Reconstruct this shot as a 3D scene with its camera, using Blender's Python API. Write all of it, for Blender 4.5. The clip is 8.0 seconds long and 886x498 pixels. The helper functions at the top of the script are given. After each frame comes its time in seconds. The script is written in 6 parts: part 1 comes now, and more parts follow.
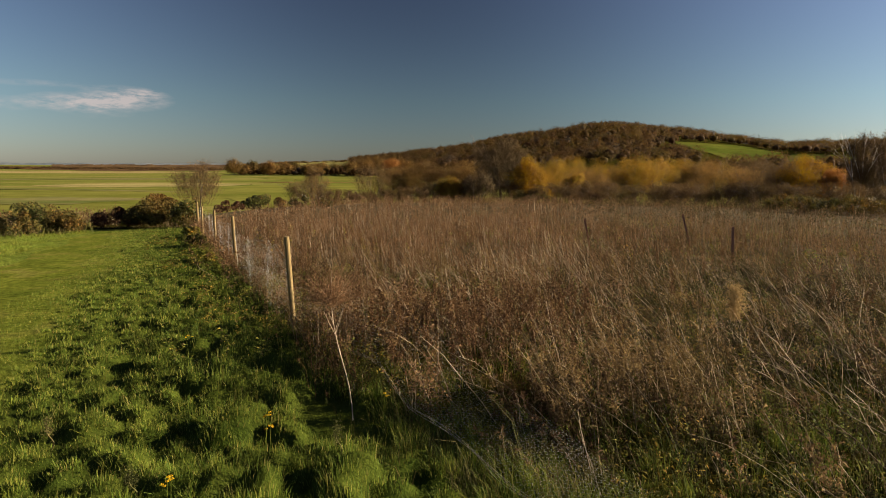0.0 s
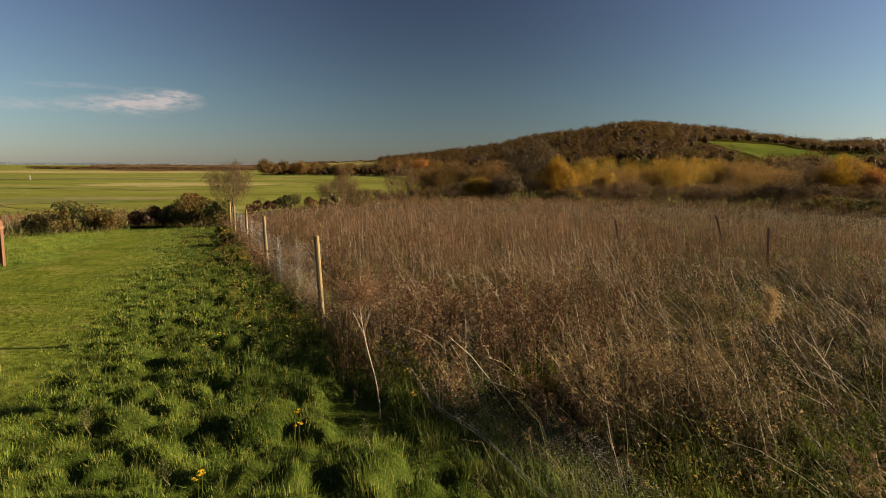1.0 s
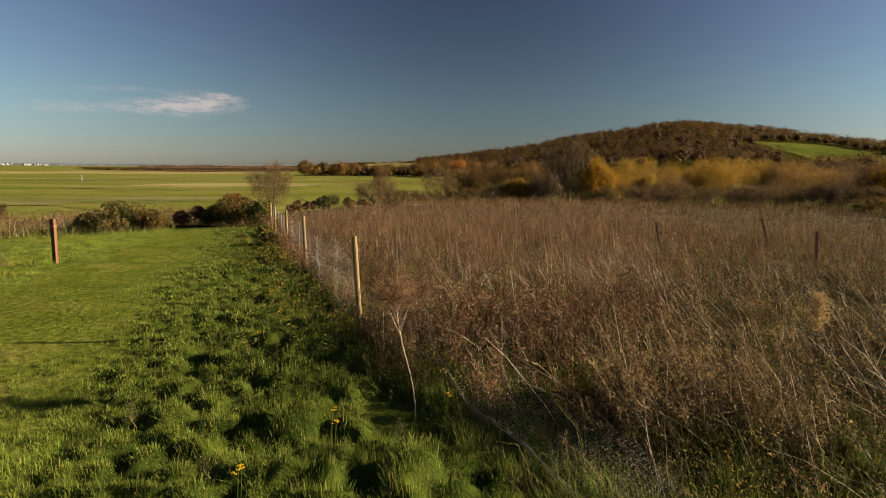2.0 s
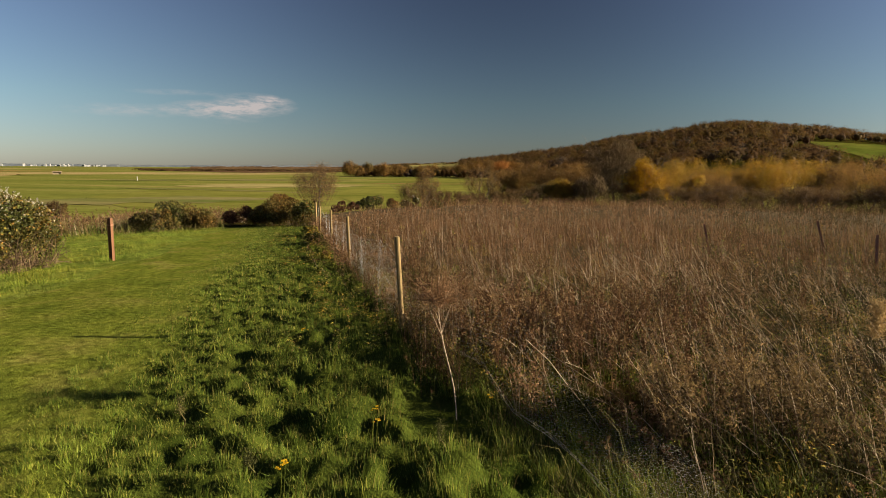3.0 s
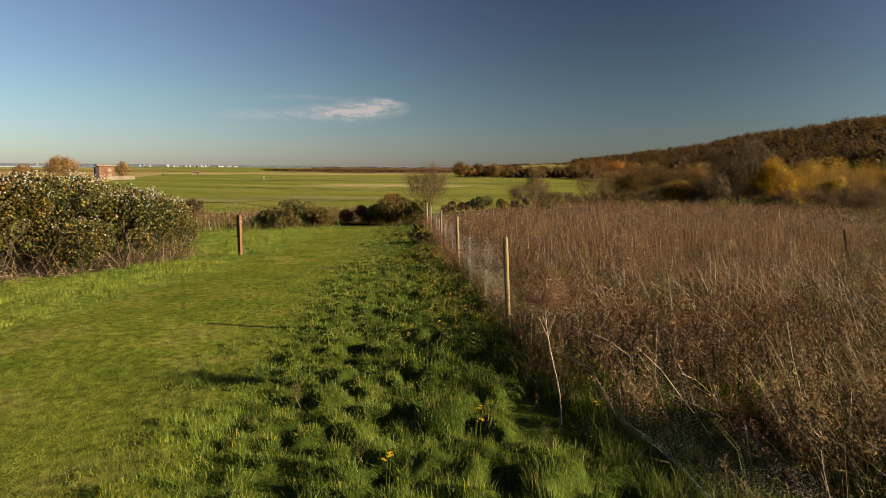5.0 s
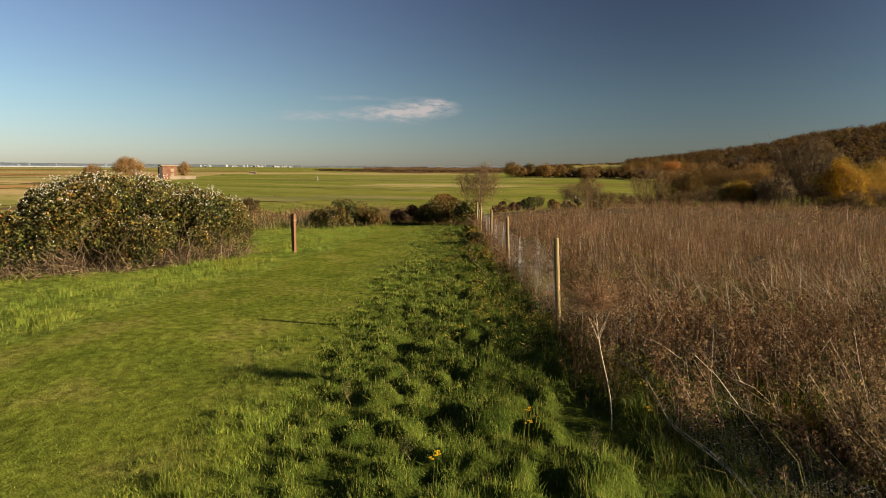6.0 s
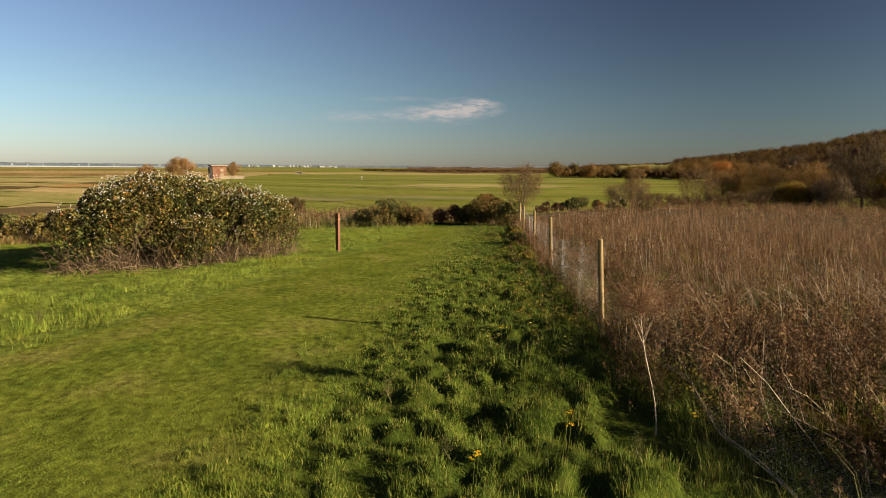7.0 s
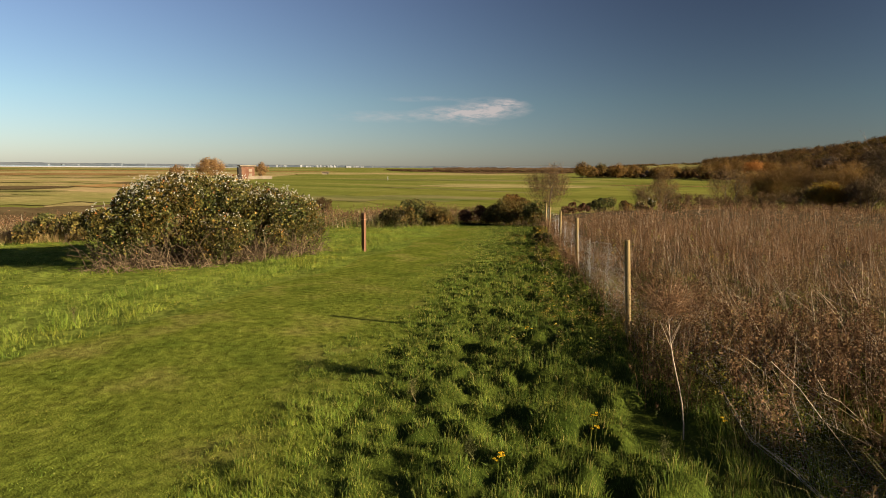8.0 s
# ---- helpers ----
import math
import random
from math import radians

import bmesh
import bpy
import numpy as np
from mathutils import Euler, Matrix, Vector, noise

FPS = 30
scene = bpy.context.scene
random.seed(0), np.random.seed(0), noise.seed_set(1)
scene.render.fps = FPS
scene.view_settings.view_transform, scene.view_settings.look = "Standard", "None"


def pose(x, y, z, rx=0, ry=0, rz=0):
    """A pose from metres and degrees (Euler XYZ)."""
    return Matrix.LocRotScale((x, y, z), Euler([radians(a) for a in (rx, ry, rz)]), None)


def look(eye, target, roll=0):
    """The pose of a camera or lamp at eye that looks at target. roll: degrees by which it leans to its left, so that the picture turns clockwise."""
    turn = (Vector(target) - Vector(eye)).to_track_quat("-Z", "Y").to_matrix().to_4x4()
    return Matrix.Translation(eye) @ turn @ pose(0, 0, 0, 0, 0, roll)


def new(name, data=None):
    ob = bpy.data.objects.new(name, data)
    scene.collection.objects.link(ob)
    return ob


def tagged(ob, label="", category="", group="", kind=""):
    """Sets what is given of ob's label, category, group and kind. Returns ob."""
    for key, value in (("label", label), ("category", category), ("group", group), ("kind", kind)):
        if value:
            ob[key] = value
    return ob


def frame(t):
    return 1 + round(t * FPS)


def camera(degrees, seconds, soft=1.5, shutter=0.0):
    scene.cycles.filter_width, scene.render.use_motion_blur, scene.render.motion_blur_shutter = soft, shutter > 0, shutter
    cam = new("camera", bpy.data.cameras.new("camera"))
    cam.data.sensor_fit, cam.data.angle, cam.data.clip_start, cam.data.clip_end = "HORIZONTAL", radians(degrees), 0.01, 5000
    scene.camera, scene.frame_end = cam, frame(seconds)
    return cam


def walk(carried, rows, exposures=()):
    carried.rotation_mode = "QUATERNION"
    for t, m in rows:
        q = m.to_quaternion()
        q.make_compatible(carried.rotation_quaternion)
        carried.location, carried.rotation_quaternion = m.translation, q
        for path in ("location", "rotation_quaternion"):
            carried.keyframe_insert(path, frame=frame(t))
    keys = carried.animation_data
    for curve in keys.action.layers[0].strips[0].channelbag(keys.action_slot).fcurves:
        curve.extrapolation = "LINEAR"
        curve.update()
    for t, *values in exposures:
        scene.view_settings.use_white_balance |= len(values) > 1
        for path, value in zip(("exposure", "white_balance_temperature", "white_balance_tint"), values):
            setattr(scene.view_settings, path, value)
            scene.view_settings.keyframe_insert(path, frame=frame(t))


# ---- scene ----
# ---------------------------------------------------------------- camera
cam = camera(70.9, 8.0, 1.0)
EYE = (0.0, 0.0, 2.2)
TURN = [(0.0, 0.0, -7.51), (0.5, 0.95, -7.51), (1.0, 2.64, -7.53), (1.5, 4.34, -7.51), (3.0, 10.02, -7.41),
        (3.5, 12.41, -7.39), (4.0, 15.21, -7.39), (4.5, 17.67, -7.41), (6.0, 24.74, -7.46), (6.5, 26.78, -7.47),
        (7.0, 28.67, -7.48), (7.5, 29.84, -7.47), (8.0, 31.02, -7.48)]
LEAN = pose(0, 0, 0, 0, 0, 0.43)
walk(cam, [(t, pose(0.03 * yaw / 31.0, 0, EYE[2], 90 + pitch, 0, yaw) @ LEAN) for t, yaw, pitch in TURN],
     [(0.0, 1.8), (8.0, 1.8)])

# ---------------------------------------------------------------- light
SUN_EL, SUN_AZ = 17.5, 80.0          # degrees; azimuth clockwise from +y
world = bpy.data.worlds.new("world")
scene.world = world
world.use_nodes = True
wn, wl = world.node_tree.nodes, world.node_tree.links
sky = wn.new("ShaderNodeTexSky")
sky.sky_type = "NISHITA"
sky.sun_disc = False
sky.sun_elevation, sky.sun_rotation = radians(SUN_EL), radians(SUN_AZ)
sky.air_density, sky.dust_density, sky.ozone_density = 0.85, 0.4, 2.2
# clear-sky polarisation as seen through a polarising filter: darkest at right angles to the sun
FILTER_AZ = 92.0
sun_way = (math.sin(radians(FILTER_AZ)) * math.cos(radians(SUN_EL)), math.cos(radians(FILTER_AZ)) * math.cos(radians(SUN_EL)), math.sin(radians(SUN_EL)))
wt = wn.new("ShaderNodeTexCoord")
wdot = wn.new("ShaderNodeVectorMath")
wdot.operation = "DOT_PRODUCT"
wdot.inputs[1].default_value = sun_way
wl.new(wt.outputs["Generated"], wdot.inputs[0])


def wmath(op, a, c):
    n = wn.new("ShaderNodeMath")
    n.operation = op
    for sock, v in zip(n.inputs, (a, c)):
        if isinstance(v, (int, float)):
            sock.default_value = v
        else:
            wl.new(v, sock)
    return n.outputs[0]


POLAR = 0.78
cos2 = wmath("MULTIPLY", wdot.outputs["Value"], wdot.outputs["Value"])
degree = wmath("DIVIDE", wmath("SUBTRACT", 1.0, cos2), wmath("ADD", 1.0, cos2))
tint = wn.new("ShaderNodeMix")
tint.data_type, tint.blend_type = "RGBA", "MULTIPLY"
tint.inputs[0].default_value, tint.inputs[7].default_value = 1.0, (1.01, 0.97, 1.01, 1.0)
wl.new(sky.outputs[0], tint.inputs[6])
# paler, cooler air low over the estuary
wsep = wn.new("ShaderNodeSeparateXYZ")
wl.new(wt.outputs["Generated"], wsep.inputs[0])
wlow = wn.new("ShaderNodeMapRange")
wlow.interpolation_type = "SMOOTHSTEP"
wlow.inputs[1].default_value, wlow.inputs[2].default_value = 0.0, 0.28
wl.new(wsep.outputs["Z"], wlow.inputs[0])
air = wn.new("ShaderNodeValToRGB")
for stop, (height, colour) in enumerate([(0.0, (0.79, 0.77, 0.84)), (0.10, (0.88, 0.91, 0.885)), (0.36, (1.10, 0.91, 1.05))]):
    if stop > 1:
        air.color_ramp.elements.new(height)
    air.color_ramp.elements[stop].position, air.color_ramp.elements[stop].color = height, (*colour, 1.0)
wl.new(wsep.outputs["Z"], air.inputs[0])
wl.new(air.outputs[0], tint.inputs[7])
wl.new(tint.outputs[2], wn["Background"].inputs[0])
# haze low down takes off some of the polarisation
clear = wmath("ADD", 0.87, wmath("MULTIPLY", wlow.outputs[0], 0.13))
wl.new(wmath("MULTIPLY", wmath("SUBTRACT", 1.0, wmath("MULTIPLY", wmath("MULTIPLY", degree, clear), POLAR)), 0.0425), wn["Background"].inputs[1])
sun_data = bpy.data.lights.new("sun", "SUN")
sun_data.energy, sun_data.angle, sun_data.color = 5.0, radians(0.6), (1.0, 0.82, 0.58)
sun = new("sun", sun_data)
sx, sy, sz = (math.sin(radians(SUN_AZ)) * math.cos(radians(SUN_EL)),
              math.cos(radians(SUN_AZ)) * math.cos(radians(SUN_EL)), math.sin(radians(SUN_EL)))
sun.matrix_world = look((sx * 50, sy * 50, sz * 50), (0, 0, 0))


# ---------------------------------------------------------------- materials
def rgb(c):
    return (*c, 1.0)


def ramp_node(nt, fac, stops):
    r = nt.nodes.new("ShaderNodeValToRGB")
    e = r.color_ramp.elements
    while len(e) < len(stops):
        e.new(0.5)
    for k, (p, c) in enumerate(stops):
        e[k].position, e[k].color = p, rgb(c)
    nt.links.new(fac, r.inputs[0])
    return r.outputs[0]


def noise_node(nt, scale, detail=4.0, stretch=None):
    g = nt.nodes.new("ShaderNodeNewGeometry")
    n = nt.nodes.new("ShaderNodeTexNoise")
    n.inputs["Scale"].default_value, n.inputs["Detail"].default_value = scale, detail
    if stretch:
        m = nt.nodes.new("ShaderNodeMapping")
        m.inputs["Rotation"].default_value = (0, 0, radians(stretch[3]))
        m.inputs["Scale"].default_value = stretch[:3]
        nt.links.new(g.outputs["Position"], m.inputs[0])
        nt.links.new(m.outputs[0], n.inputs["Vector"])
    else:
        nt.links.new(g.outputs["Position"], n.inputs["Vector"])
    return n.outputs["Fac"]


def blend(nt, kind, fac, a, b):
    m = nt.nodes.new("ShaderNodeMix")
    m.data_type, m.blend_type = "RGBA", kind
    if isinstance(fac, float):
        m.inputs[0].default_value = fac
    else:
        nt.links.new(fac, m.inputs[0])
    for sock, v in ((m.inputs[6], a), (m.inputs[7], b)):
        if isinstance(v, tuple):
            sock.default_value = rgb(v)
        else:
            nt.links.new(v, sock)
    return m.outputs[2]


def leafy(name, stops, patch=None, patch_scale=0.6, through_light=0.2, rough=0.6, drift_lo=0.62, drift_hi=1.25):
    """Leaves, blades and stems: each piece its own tint, drifting over the ground in patches."""
    m = bpy.data.materials.new(name)
    m.use_nodes = True
    nt = m.node_tree
    p = nt.nodes["Principled BSDF"]
    g = nt.nodes.new("ShaderNodeNewGeometry")
    col = ramp_node(nt, g.outputs["Random Per Island"], stops)
    if patch:
        f = ramp_node(nt, noise_node(nt, patch_scale, 3.0), [(0.38, (0, 0, 0)), (0.62, (1, 1, 1))])
        col = blend(nt, "MIX", f, col, blend(nt, "MULTIPLY", 1.0, col, patch))
        drift = ramp_node(nt, noise_node(nt, patch_scale * 3.7, 2.0), [(0.3, (drift_lo,) * 3), (0.7, (drift_hi,) * 3)])
        col = blend(nt, "MULTIPLY", 1.0, col, drift)
    nt.links.new(col, p.inputs["Base Color"])
    p.inputs["Roughness"].default_value = rough
    p.inputs["Specular IOR Level"].default_value = 0.08
    if through_light > 0:
        t = nt.nodes.new("ShaderNodeBsdfTranslucent")
        nt.links.new(col, t.inputs[0])
        mx = nt.nodes.new("ShaderNodeMixShader")
        mx.inputs[0].default_value = through_light
        nt.links.new(p.outputs[0], mx.inputs[1])
        nt.links.new(t.outputs[0], mx.inputs[2])
        nt.links.new(mx.outputs[0], nt.nodes["Material Output"].inputs[0])
    return m


def surface(name, stops, scale=3.0, fine=40.0, rough=0.85, bump=0.3, stretch=None, depth=0.01, spec=0.2, mottle=0.0):
    """Solid surfaces: tone varied at two sizes and a fine relief."""
    m = bpy.data.materials.new(name)
    m.use_nodes = True
    nt = m.node_tree
    p = nt.nodes["Principled BSDF"]
    big = noise_node(nt, scale, 5.0, stretch)
    small = noise_node(nt, fine, 3.0, stretch)
    col = ramp_node(nt, big, stops)
    col = blend(nt, "MULTIPLY", 0.55, col, ramp_node(nt, small, [(0.25, (0.45, 0.45, 0.45)), (0.75, (1.35, 1.35, 1.35))]))
    height = small
    if mottle:
        mid = noise_node(nt, mottle, 4.0)
        col = blend(nt, "MULTIPLY", 0.8, col, ramp_node(nt, mid, [(0.32, (0.5, 0.5, 0.5)), (0.68, (1.35, 1.35, 1.3))]))
        both = nt.nodes.new("ShaderNodeMath")
        both.operation = "MULTIPLY_ADD"
        both.inputs[1].default_value = 2.2
        nt.links.new(mid, both.inputs[0])
        nt.links.new(small, both.inputs[2])
        height = both.outputs[0]
    nt.links.new(col, p.inputs["Base Color"])
    p.inputs["Roughness"].default_value = rough
    p.inputs["Specular IOR Level"].default_value = spec
    b = nt.nodes.new("ShaderNodeBump")
    b.inputs["Strength"].default_value, b.inputs["Distance"].default_value = bump, depth
    nt.links.new(height, b.inputs["Height"])
    nt.links.new(b.outputs[0], p.inputs["Normal"])
    return m


M_TUFT = leafy("tussock_grass", [(0.0, (0.0556, 0.09207, 0.01186)), (0.45, (0.1148, 0.1532, 0.02118)), (0.85, (0.1973, 0.1975, 0.03049)), (1.0, (0.269, 0.2176, 0.06352))], (0.9, 0.97, 0.95), 0.9, 0.32, 0.6, 0.55, 1.3)
M_LAWN = leafy("short_grass", [(0.0, (0.06231, 0.1111, 0.01235)), (0.5, (0.1228, 0.1691, 0.019)), (0.9, (0.1655, 0.1995, 0.03135)), (1.0, (0.2232, 0.2232, 0.057))], (1.22, 1.0, 0.9), 0.5)
M_STRAW = leafy("straw_grass", [(0.0, (0.05832, 0.0675, 0.01039)), (0.5, (0.1386, 0.1148, 0.03117)), (1.0, (0.2333, 0.1755, 0.06755))], (0.6, 0.85, 0.6), 0.7)
M_WEED = leafy("dead_weed", [(0.0, (0.075, 0.043, 0.022)), (0.4, (0.133, 0.0765, 0.039)), (0.85, (0.222, 0.135, 0.074)), (1.0, (0.31, 0.205, 0.122))], (0.7, 0.68, 0.6), 0.5, 0.32, 0.9, 0.38, 1.6)
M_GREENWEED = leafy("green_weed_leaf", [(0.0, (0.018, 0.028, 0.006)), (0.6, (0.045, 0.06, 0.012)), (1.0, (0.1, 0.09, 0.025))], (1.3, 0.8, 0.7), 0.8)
M_LIVEWEED = leafy("live_weed_leaf", [(0.0, (0.05198, 0.08167, 0.01056)), (0.6, (0.1263, 0.1633, 0.02112)), (1.0, (0.2525, 0.2228, 0.0462))], (1.3, 0.8, 0.7), 0.8)
M_HUSK = leafy("dark_dead_leaf", [(0.0, (0.09108, 0.05695, 0.02508)), (0.5, (0.1628, 0.1044, 0.04488)), (1.0, (0.2622, 0.1763, 0.07656))], (0.7, 0.75, 0.7), 0.9, 0.3, 0.9, 0.4, 1.5)
# dying brown, darkened to paint in the shade between the stems
M_UNDER = leafy("shade_toned_dying_leaf", [(0.0, (0.0257, 0.01671, 0.005355)), (0.55, (0.06426, 0.04641, 0.01428)), (1.0, (0.1114, 0.09282, 0.02678))], (0.8, 1.15, 0.8), 0.7, 0.25)
M_CANE = leafy("grey_stem", [(0.0, (0.12, 0.085, 0.055)), (0.5, (0.26, 0.195, 0.13)), (1.0, (0.46, 0.37, 0.26))], None, 1.0, 0.0, 0.7)
M_DRYGRASS = leafy("dry_grass", [(0.0, (0.044, 0.036, 0.0128)), (0.5, (0.104, 0.08, 0.032)), (1.0, (0.192, 0.148, 0.068))], (0.65, 0.95, 0.6), 0.8, 0.2, 0.8)
M_OLIVEWEED = leafy("olive_weed", [(0.0, (0.02783, 0.02018, 0.008432)), (0.5, (0.0479, 0.03378, 0.01387)), (1.0, (0.07411, 0.05282, 0.02258))], (0.8, 1.05, 0.75), 0.6, 0.35, 0.9, 0.5, 1.3)
M_RUSSET = leafy("russet_seed", [(0.0, (0.05589, 0.02846, 0.01366)), (0.6, (0.1118, 0.06166, 0.02656)), (1.0, (0.1615, 0.1044, 0.04554))], None, 1.0, 0.15, 0.8)
M_PLUME = leafy("buff_plume", [(0.0, (0.2357, 0.154, 0.05894)), (1.0, (0.4243, 0.308, 0.1414))], None, 1.0, 0.3, 0.8)
M_FLOWER = leafy("yellow_petal", [(0.0, (0.4286, 0.2571, 0.007143)), (1.0, (0.5714, 0.3714, 0.01429))], None, 1.0, 0.2, 0.5)
M_BRAMBLE = leafy("bramble_leaf", [(0.0, (0.022, 0.028, 0.0085)), (0.5, (0.058, 0.068, 0.0185)), (0.9, (0.11, 0.118, 0.029)), (0.955, (0.21, 0.165, 0.035)), (0.985, (0.18, 0.1, 0.03)), (1.0, (0.13, 0.08, 0.04))], (1.35, 0.9, 0.8), 1.1, 0.2, 0.45, 0.45, 1.35)
M_FLUFF = leafy("seed_fluff", [(0.0, (0.4, 0.38, 0.32)), (1.0, (0.62, 0.59, 0.51))], None, 1.0, 0.3, 0.9)
M_DKBRAMBLE = leafy("dark_bramble_leaf", [(0.0, (0.02766, 0.03229, 0.01211)), (0.6, (0.0807, 0.09082, 0.02422)), (0.95, (0.1418, 0.1365, 0.039)), (1.0, (0.2295, 0.1625, 0.052))], (1.5, 0.8, 0.7), 0.5, 0.15, 0.5)
M_RUSTLEAF = leafy("rust_bramble_leaf", [(0.0, (0.035, 0.01575, 0.00875)), (0.6, (0.09629, 0.04375, 0.01925)), (1.0, (0.1487, 0.0875, 0.035))], None, 1.0, 0.15, 0.6)
M_BARK = surface("bark", [(0.3, (0.06429, 0.04821, 0.0375)), (0.7, (0.15, 0.1179, 0.09107))], 2.0, 25.0)
M_BIRCH = surface("pale_bark", [(0.3, (0.3, 0.27, 0.24)), (0.7, (0.5, 0.46, 0.42))], 2.0, 12.0)
M_DEADCANE = leafy("dead_cane", [(0.0, (0.039, 0.02584, 0.0144)), (0.6, (0.0936, 0.0646, 0.036)), (1.0, (0.2106, 0.152, 0.09))], None, 1.0, 0.0, 0.8)
M_TWIG = leafy("bare_twig", [(0.0, (0.05069, 0.03379, 0.01689)), (1.0, (0.1436, 0.09655, 0.04787))], None, 1.0, 0.0, 0.8)
LEAF = {
    "gold": leafy("gold_leaf", [(0.0, (0.2645, 0.1446, 0.01968)), (0.5, (0.3505, 0.1924, 0.024)), (1.0, (0.4183, 0.2368, 0.02832))], (0.6, 0.75, 0.7), 0.6, through_light=0.55),
    "yellow": leafy("yellow_leaf", [(0.0, (0.2099, 0.1221, 0.007739)), (0.5, (0.2881, 0.1727, 0.008488)), (1.0, (0.3344, 0.2105, 0.01224))], (0.75, 0.6, 0.6), 0.7, through_light=0.55),
    "tan": leafy("tan_leaf", [(0.0, (0.1719, 0.09695, 0.02841)), (0.5, (0.2337, 0.1306, 0.03788)), (1.0, (0.2956, 0.1705, 0.04735))], (0.8, 0.85, 0.8), 0.5, through_light=0.55),
    "olive": leafy("olive_leaf", [(0.0, (0.02963, 0.03291, 0.009604)), (0.6, (0.07898, 0.07718, 0.0192)), (1.0, (0.158, 0.1337, 0.0288))], (1.3, 0.8, 0.6), 0.5, through_light=0.45),
    "grey": leafy("grey_twig_tip", [(0.0, (0.05853, 0.04097, 0.01876)), (1.0, (0.1506, 0.1107, 0.0495))], None, 1.0, 0.0, 0.8),
    "dark": leafy("dark_shrub_leaf", [(0.0, (0.06499, 0.03876, 0.01791)), (0.7, (0.09282, 0.05499, 0.02587)), (1.0, (0.1207, 0.07393, 0.03024))], (1.0, 1.1, 0.8), 0.3, through_light=0.55),
    "bronze": leafy("bronze_leaf", [(0.0, (0.06, 0.036, 0.012)), (0.6, (0.15, 0.09, 0.024)), (1.0, (0.24, 0.15, 0.0375))], (1.1, 0.9, 0.7), 0.08, through_light=0.4),
    "moss": leafy("moss_leaf", [(0.0, (0.0374, 0.034, 0.0102)), (0.6, (0.102, 0.0884, 0.0238)), (1.0, (0.17, 0.1445, 0.0374))], (1.3, 0.85, 0.7), 0.08, through_light=0.35),
    "straw": leafy("orange_tan_leaf", [(0.0, (0.17, 0.095, 0.035)), (0.6, (0.27, 0.16, 0.06)), (1.0, (0.36, 0.22, 0.09))], None, 1.0, through_light=0.45),
    "orange": leafy("orange_leaf", [(0.0, (0.204, 0.08571, 0.02143)), (0.6, (0.2708, 0.114, 0.02657)), (1.0, (0.3172, 0.1448, 0.03429))], None, 1.0, through_light=0.55),
}
M_POST = surface("peeled_pine_post", [(0.3, (0.1696, 0.1146, 0.04433)), (0.7, (0.2462, 0.1824, 0.08464))], 3.0, 30.0, 0.8, 0.3, (8, 8, 0.7, 0), 0.004)
M_BROWNPOST = surface("stained_brown_timber", [(0.3, (0.09, 0.04, 0.019)), (0.7, (0.15, 0.07, 0.034))], 3.0, 40.0, 0.75, 0.3, (6, 6, 0.6, 0), 0.004)
M_DARKPOST = surface("weathered_dark_timber", [(0.3, (0.15, 0.07, 0.045)), (0.7, (0.3, 0.15, 0.095))], 3.0, 40.0, 0.8, 0.3, (6, 6, 0.6, 0), 0.004)
M_WIRE = bpy.data.materials.new("galvanised_wire")
M_WIRE.use_nodes = True
M_WIRE.node_tree.nodes["Principled BSDF"].inputs["Base Color"].default_value = (0.34, 0.34, 0.33, 1)
M_WIRE.node_tree.nodes["Principled BSDF"].inputs["Roughness"].default_value = 0.5
M_WIRE.node_tree.nodes["Principled BSDF"].inputs["Metallic"].default_value = 0.6
M_PALEWIRE = surface("weathered_zinc_wire", [(0.3, (0.1339, 0.119, 0.0902)), (0.7, (0.2009, 0.1827, 0.1443))], 5.0, 60.0, 0.6, 0.0)
M_PALESTEM = surface("bleached_stem", [(0.3, (0.2714, 0.1929, 0.1214)), (0.7, (0.3929, 0.3071, 0.2143))], 8.0, 60.0, 0.7, 0.0)
M_BRICK = surface("red_brick", [(0.35, (0.1104, 0.048, 0.026)), (0.65, (0.1546, 0.0816, 0.0468))], 0.5, 4.0)
M_CONCRETE = surface("pale_concrete", [(0.3, (0.17, 0.135, 0.09)), (0.7, (0.24, 0.195, 0.135))], 0.3, 3.0)
M_WHITE = surface("white_cladding", [(0.3, (0.4, 0.4, 0.4)), (0.7, (0.4686, 0.4686, 0.4686))], 0.05, 0.5, 0.6, 0.0)
# white cladding with the distance haze mixed into its colour
M_HAZEWHITE = surface("hazy_white_cladding", [(0.3, (0.27, 0.2829, 0.2956)), (0.7, (0.3535, 0.36, 0.3664))], 0.05, 0.5, 0.6, 0.0)
M_DARKHOLE = surface("dark_opening", [(0.3, (0.02, 0.018, 0.015)), (0.7, (0.03, 0.026, 0.02))], 1.0, 8.0)
M_REED = surface("reed_bed", [(0.35, (0.163, 0.09667, 0.03754)), (0.65, (0.3136, 0.1933, 0.07508))], 0.02, 0.3, 0.9, 0.2, (1, 4, 1, 20), 0.4, spec=0.0)
M_PALEGRASS = surface("pale_marsh_grass", [(0.35, (0.155, 0.1568, 0.04222)), (0.65, (0.2734, 0.2263, 0.08446))], 0.02, 0.3, 0.9, 0.2, (1, 4, 1, 20), 0.3, spec=0.0)
M_GREENFIELD = surface("green_marsh_pasture", [(0.35, (0.1008, 0.1129, 0.02002)), (0.65, (0.1613, 0.1559, 0.03432))], 0.02, 0.3, 0.9, 0.2, (1, 4, 1, 20), 0.3, spec=0.0)
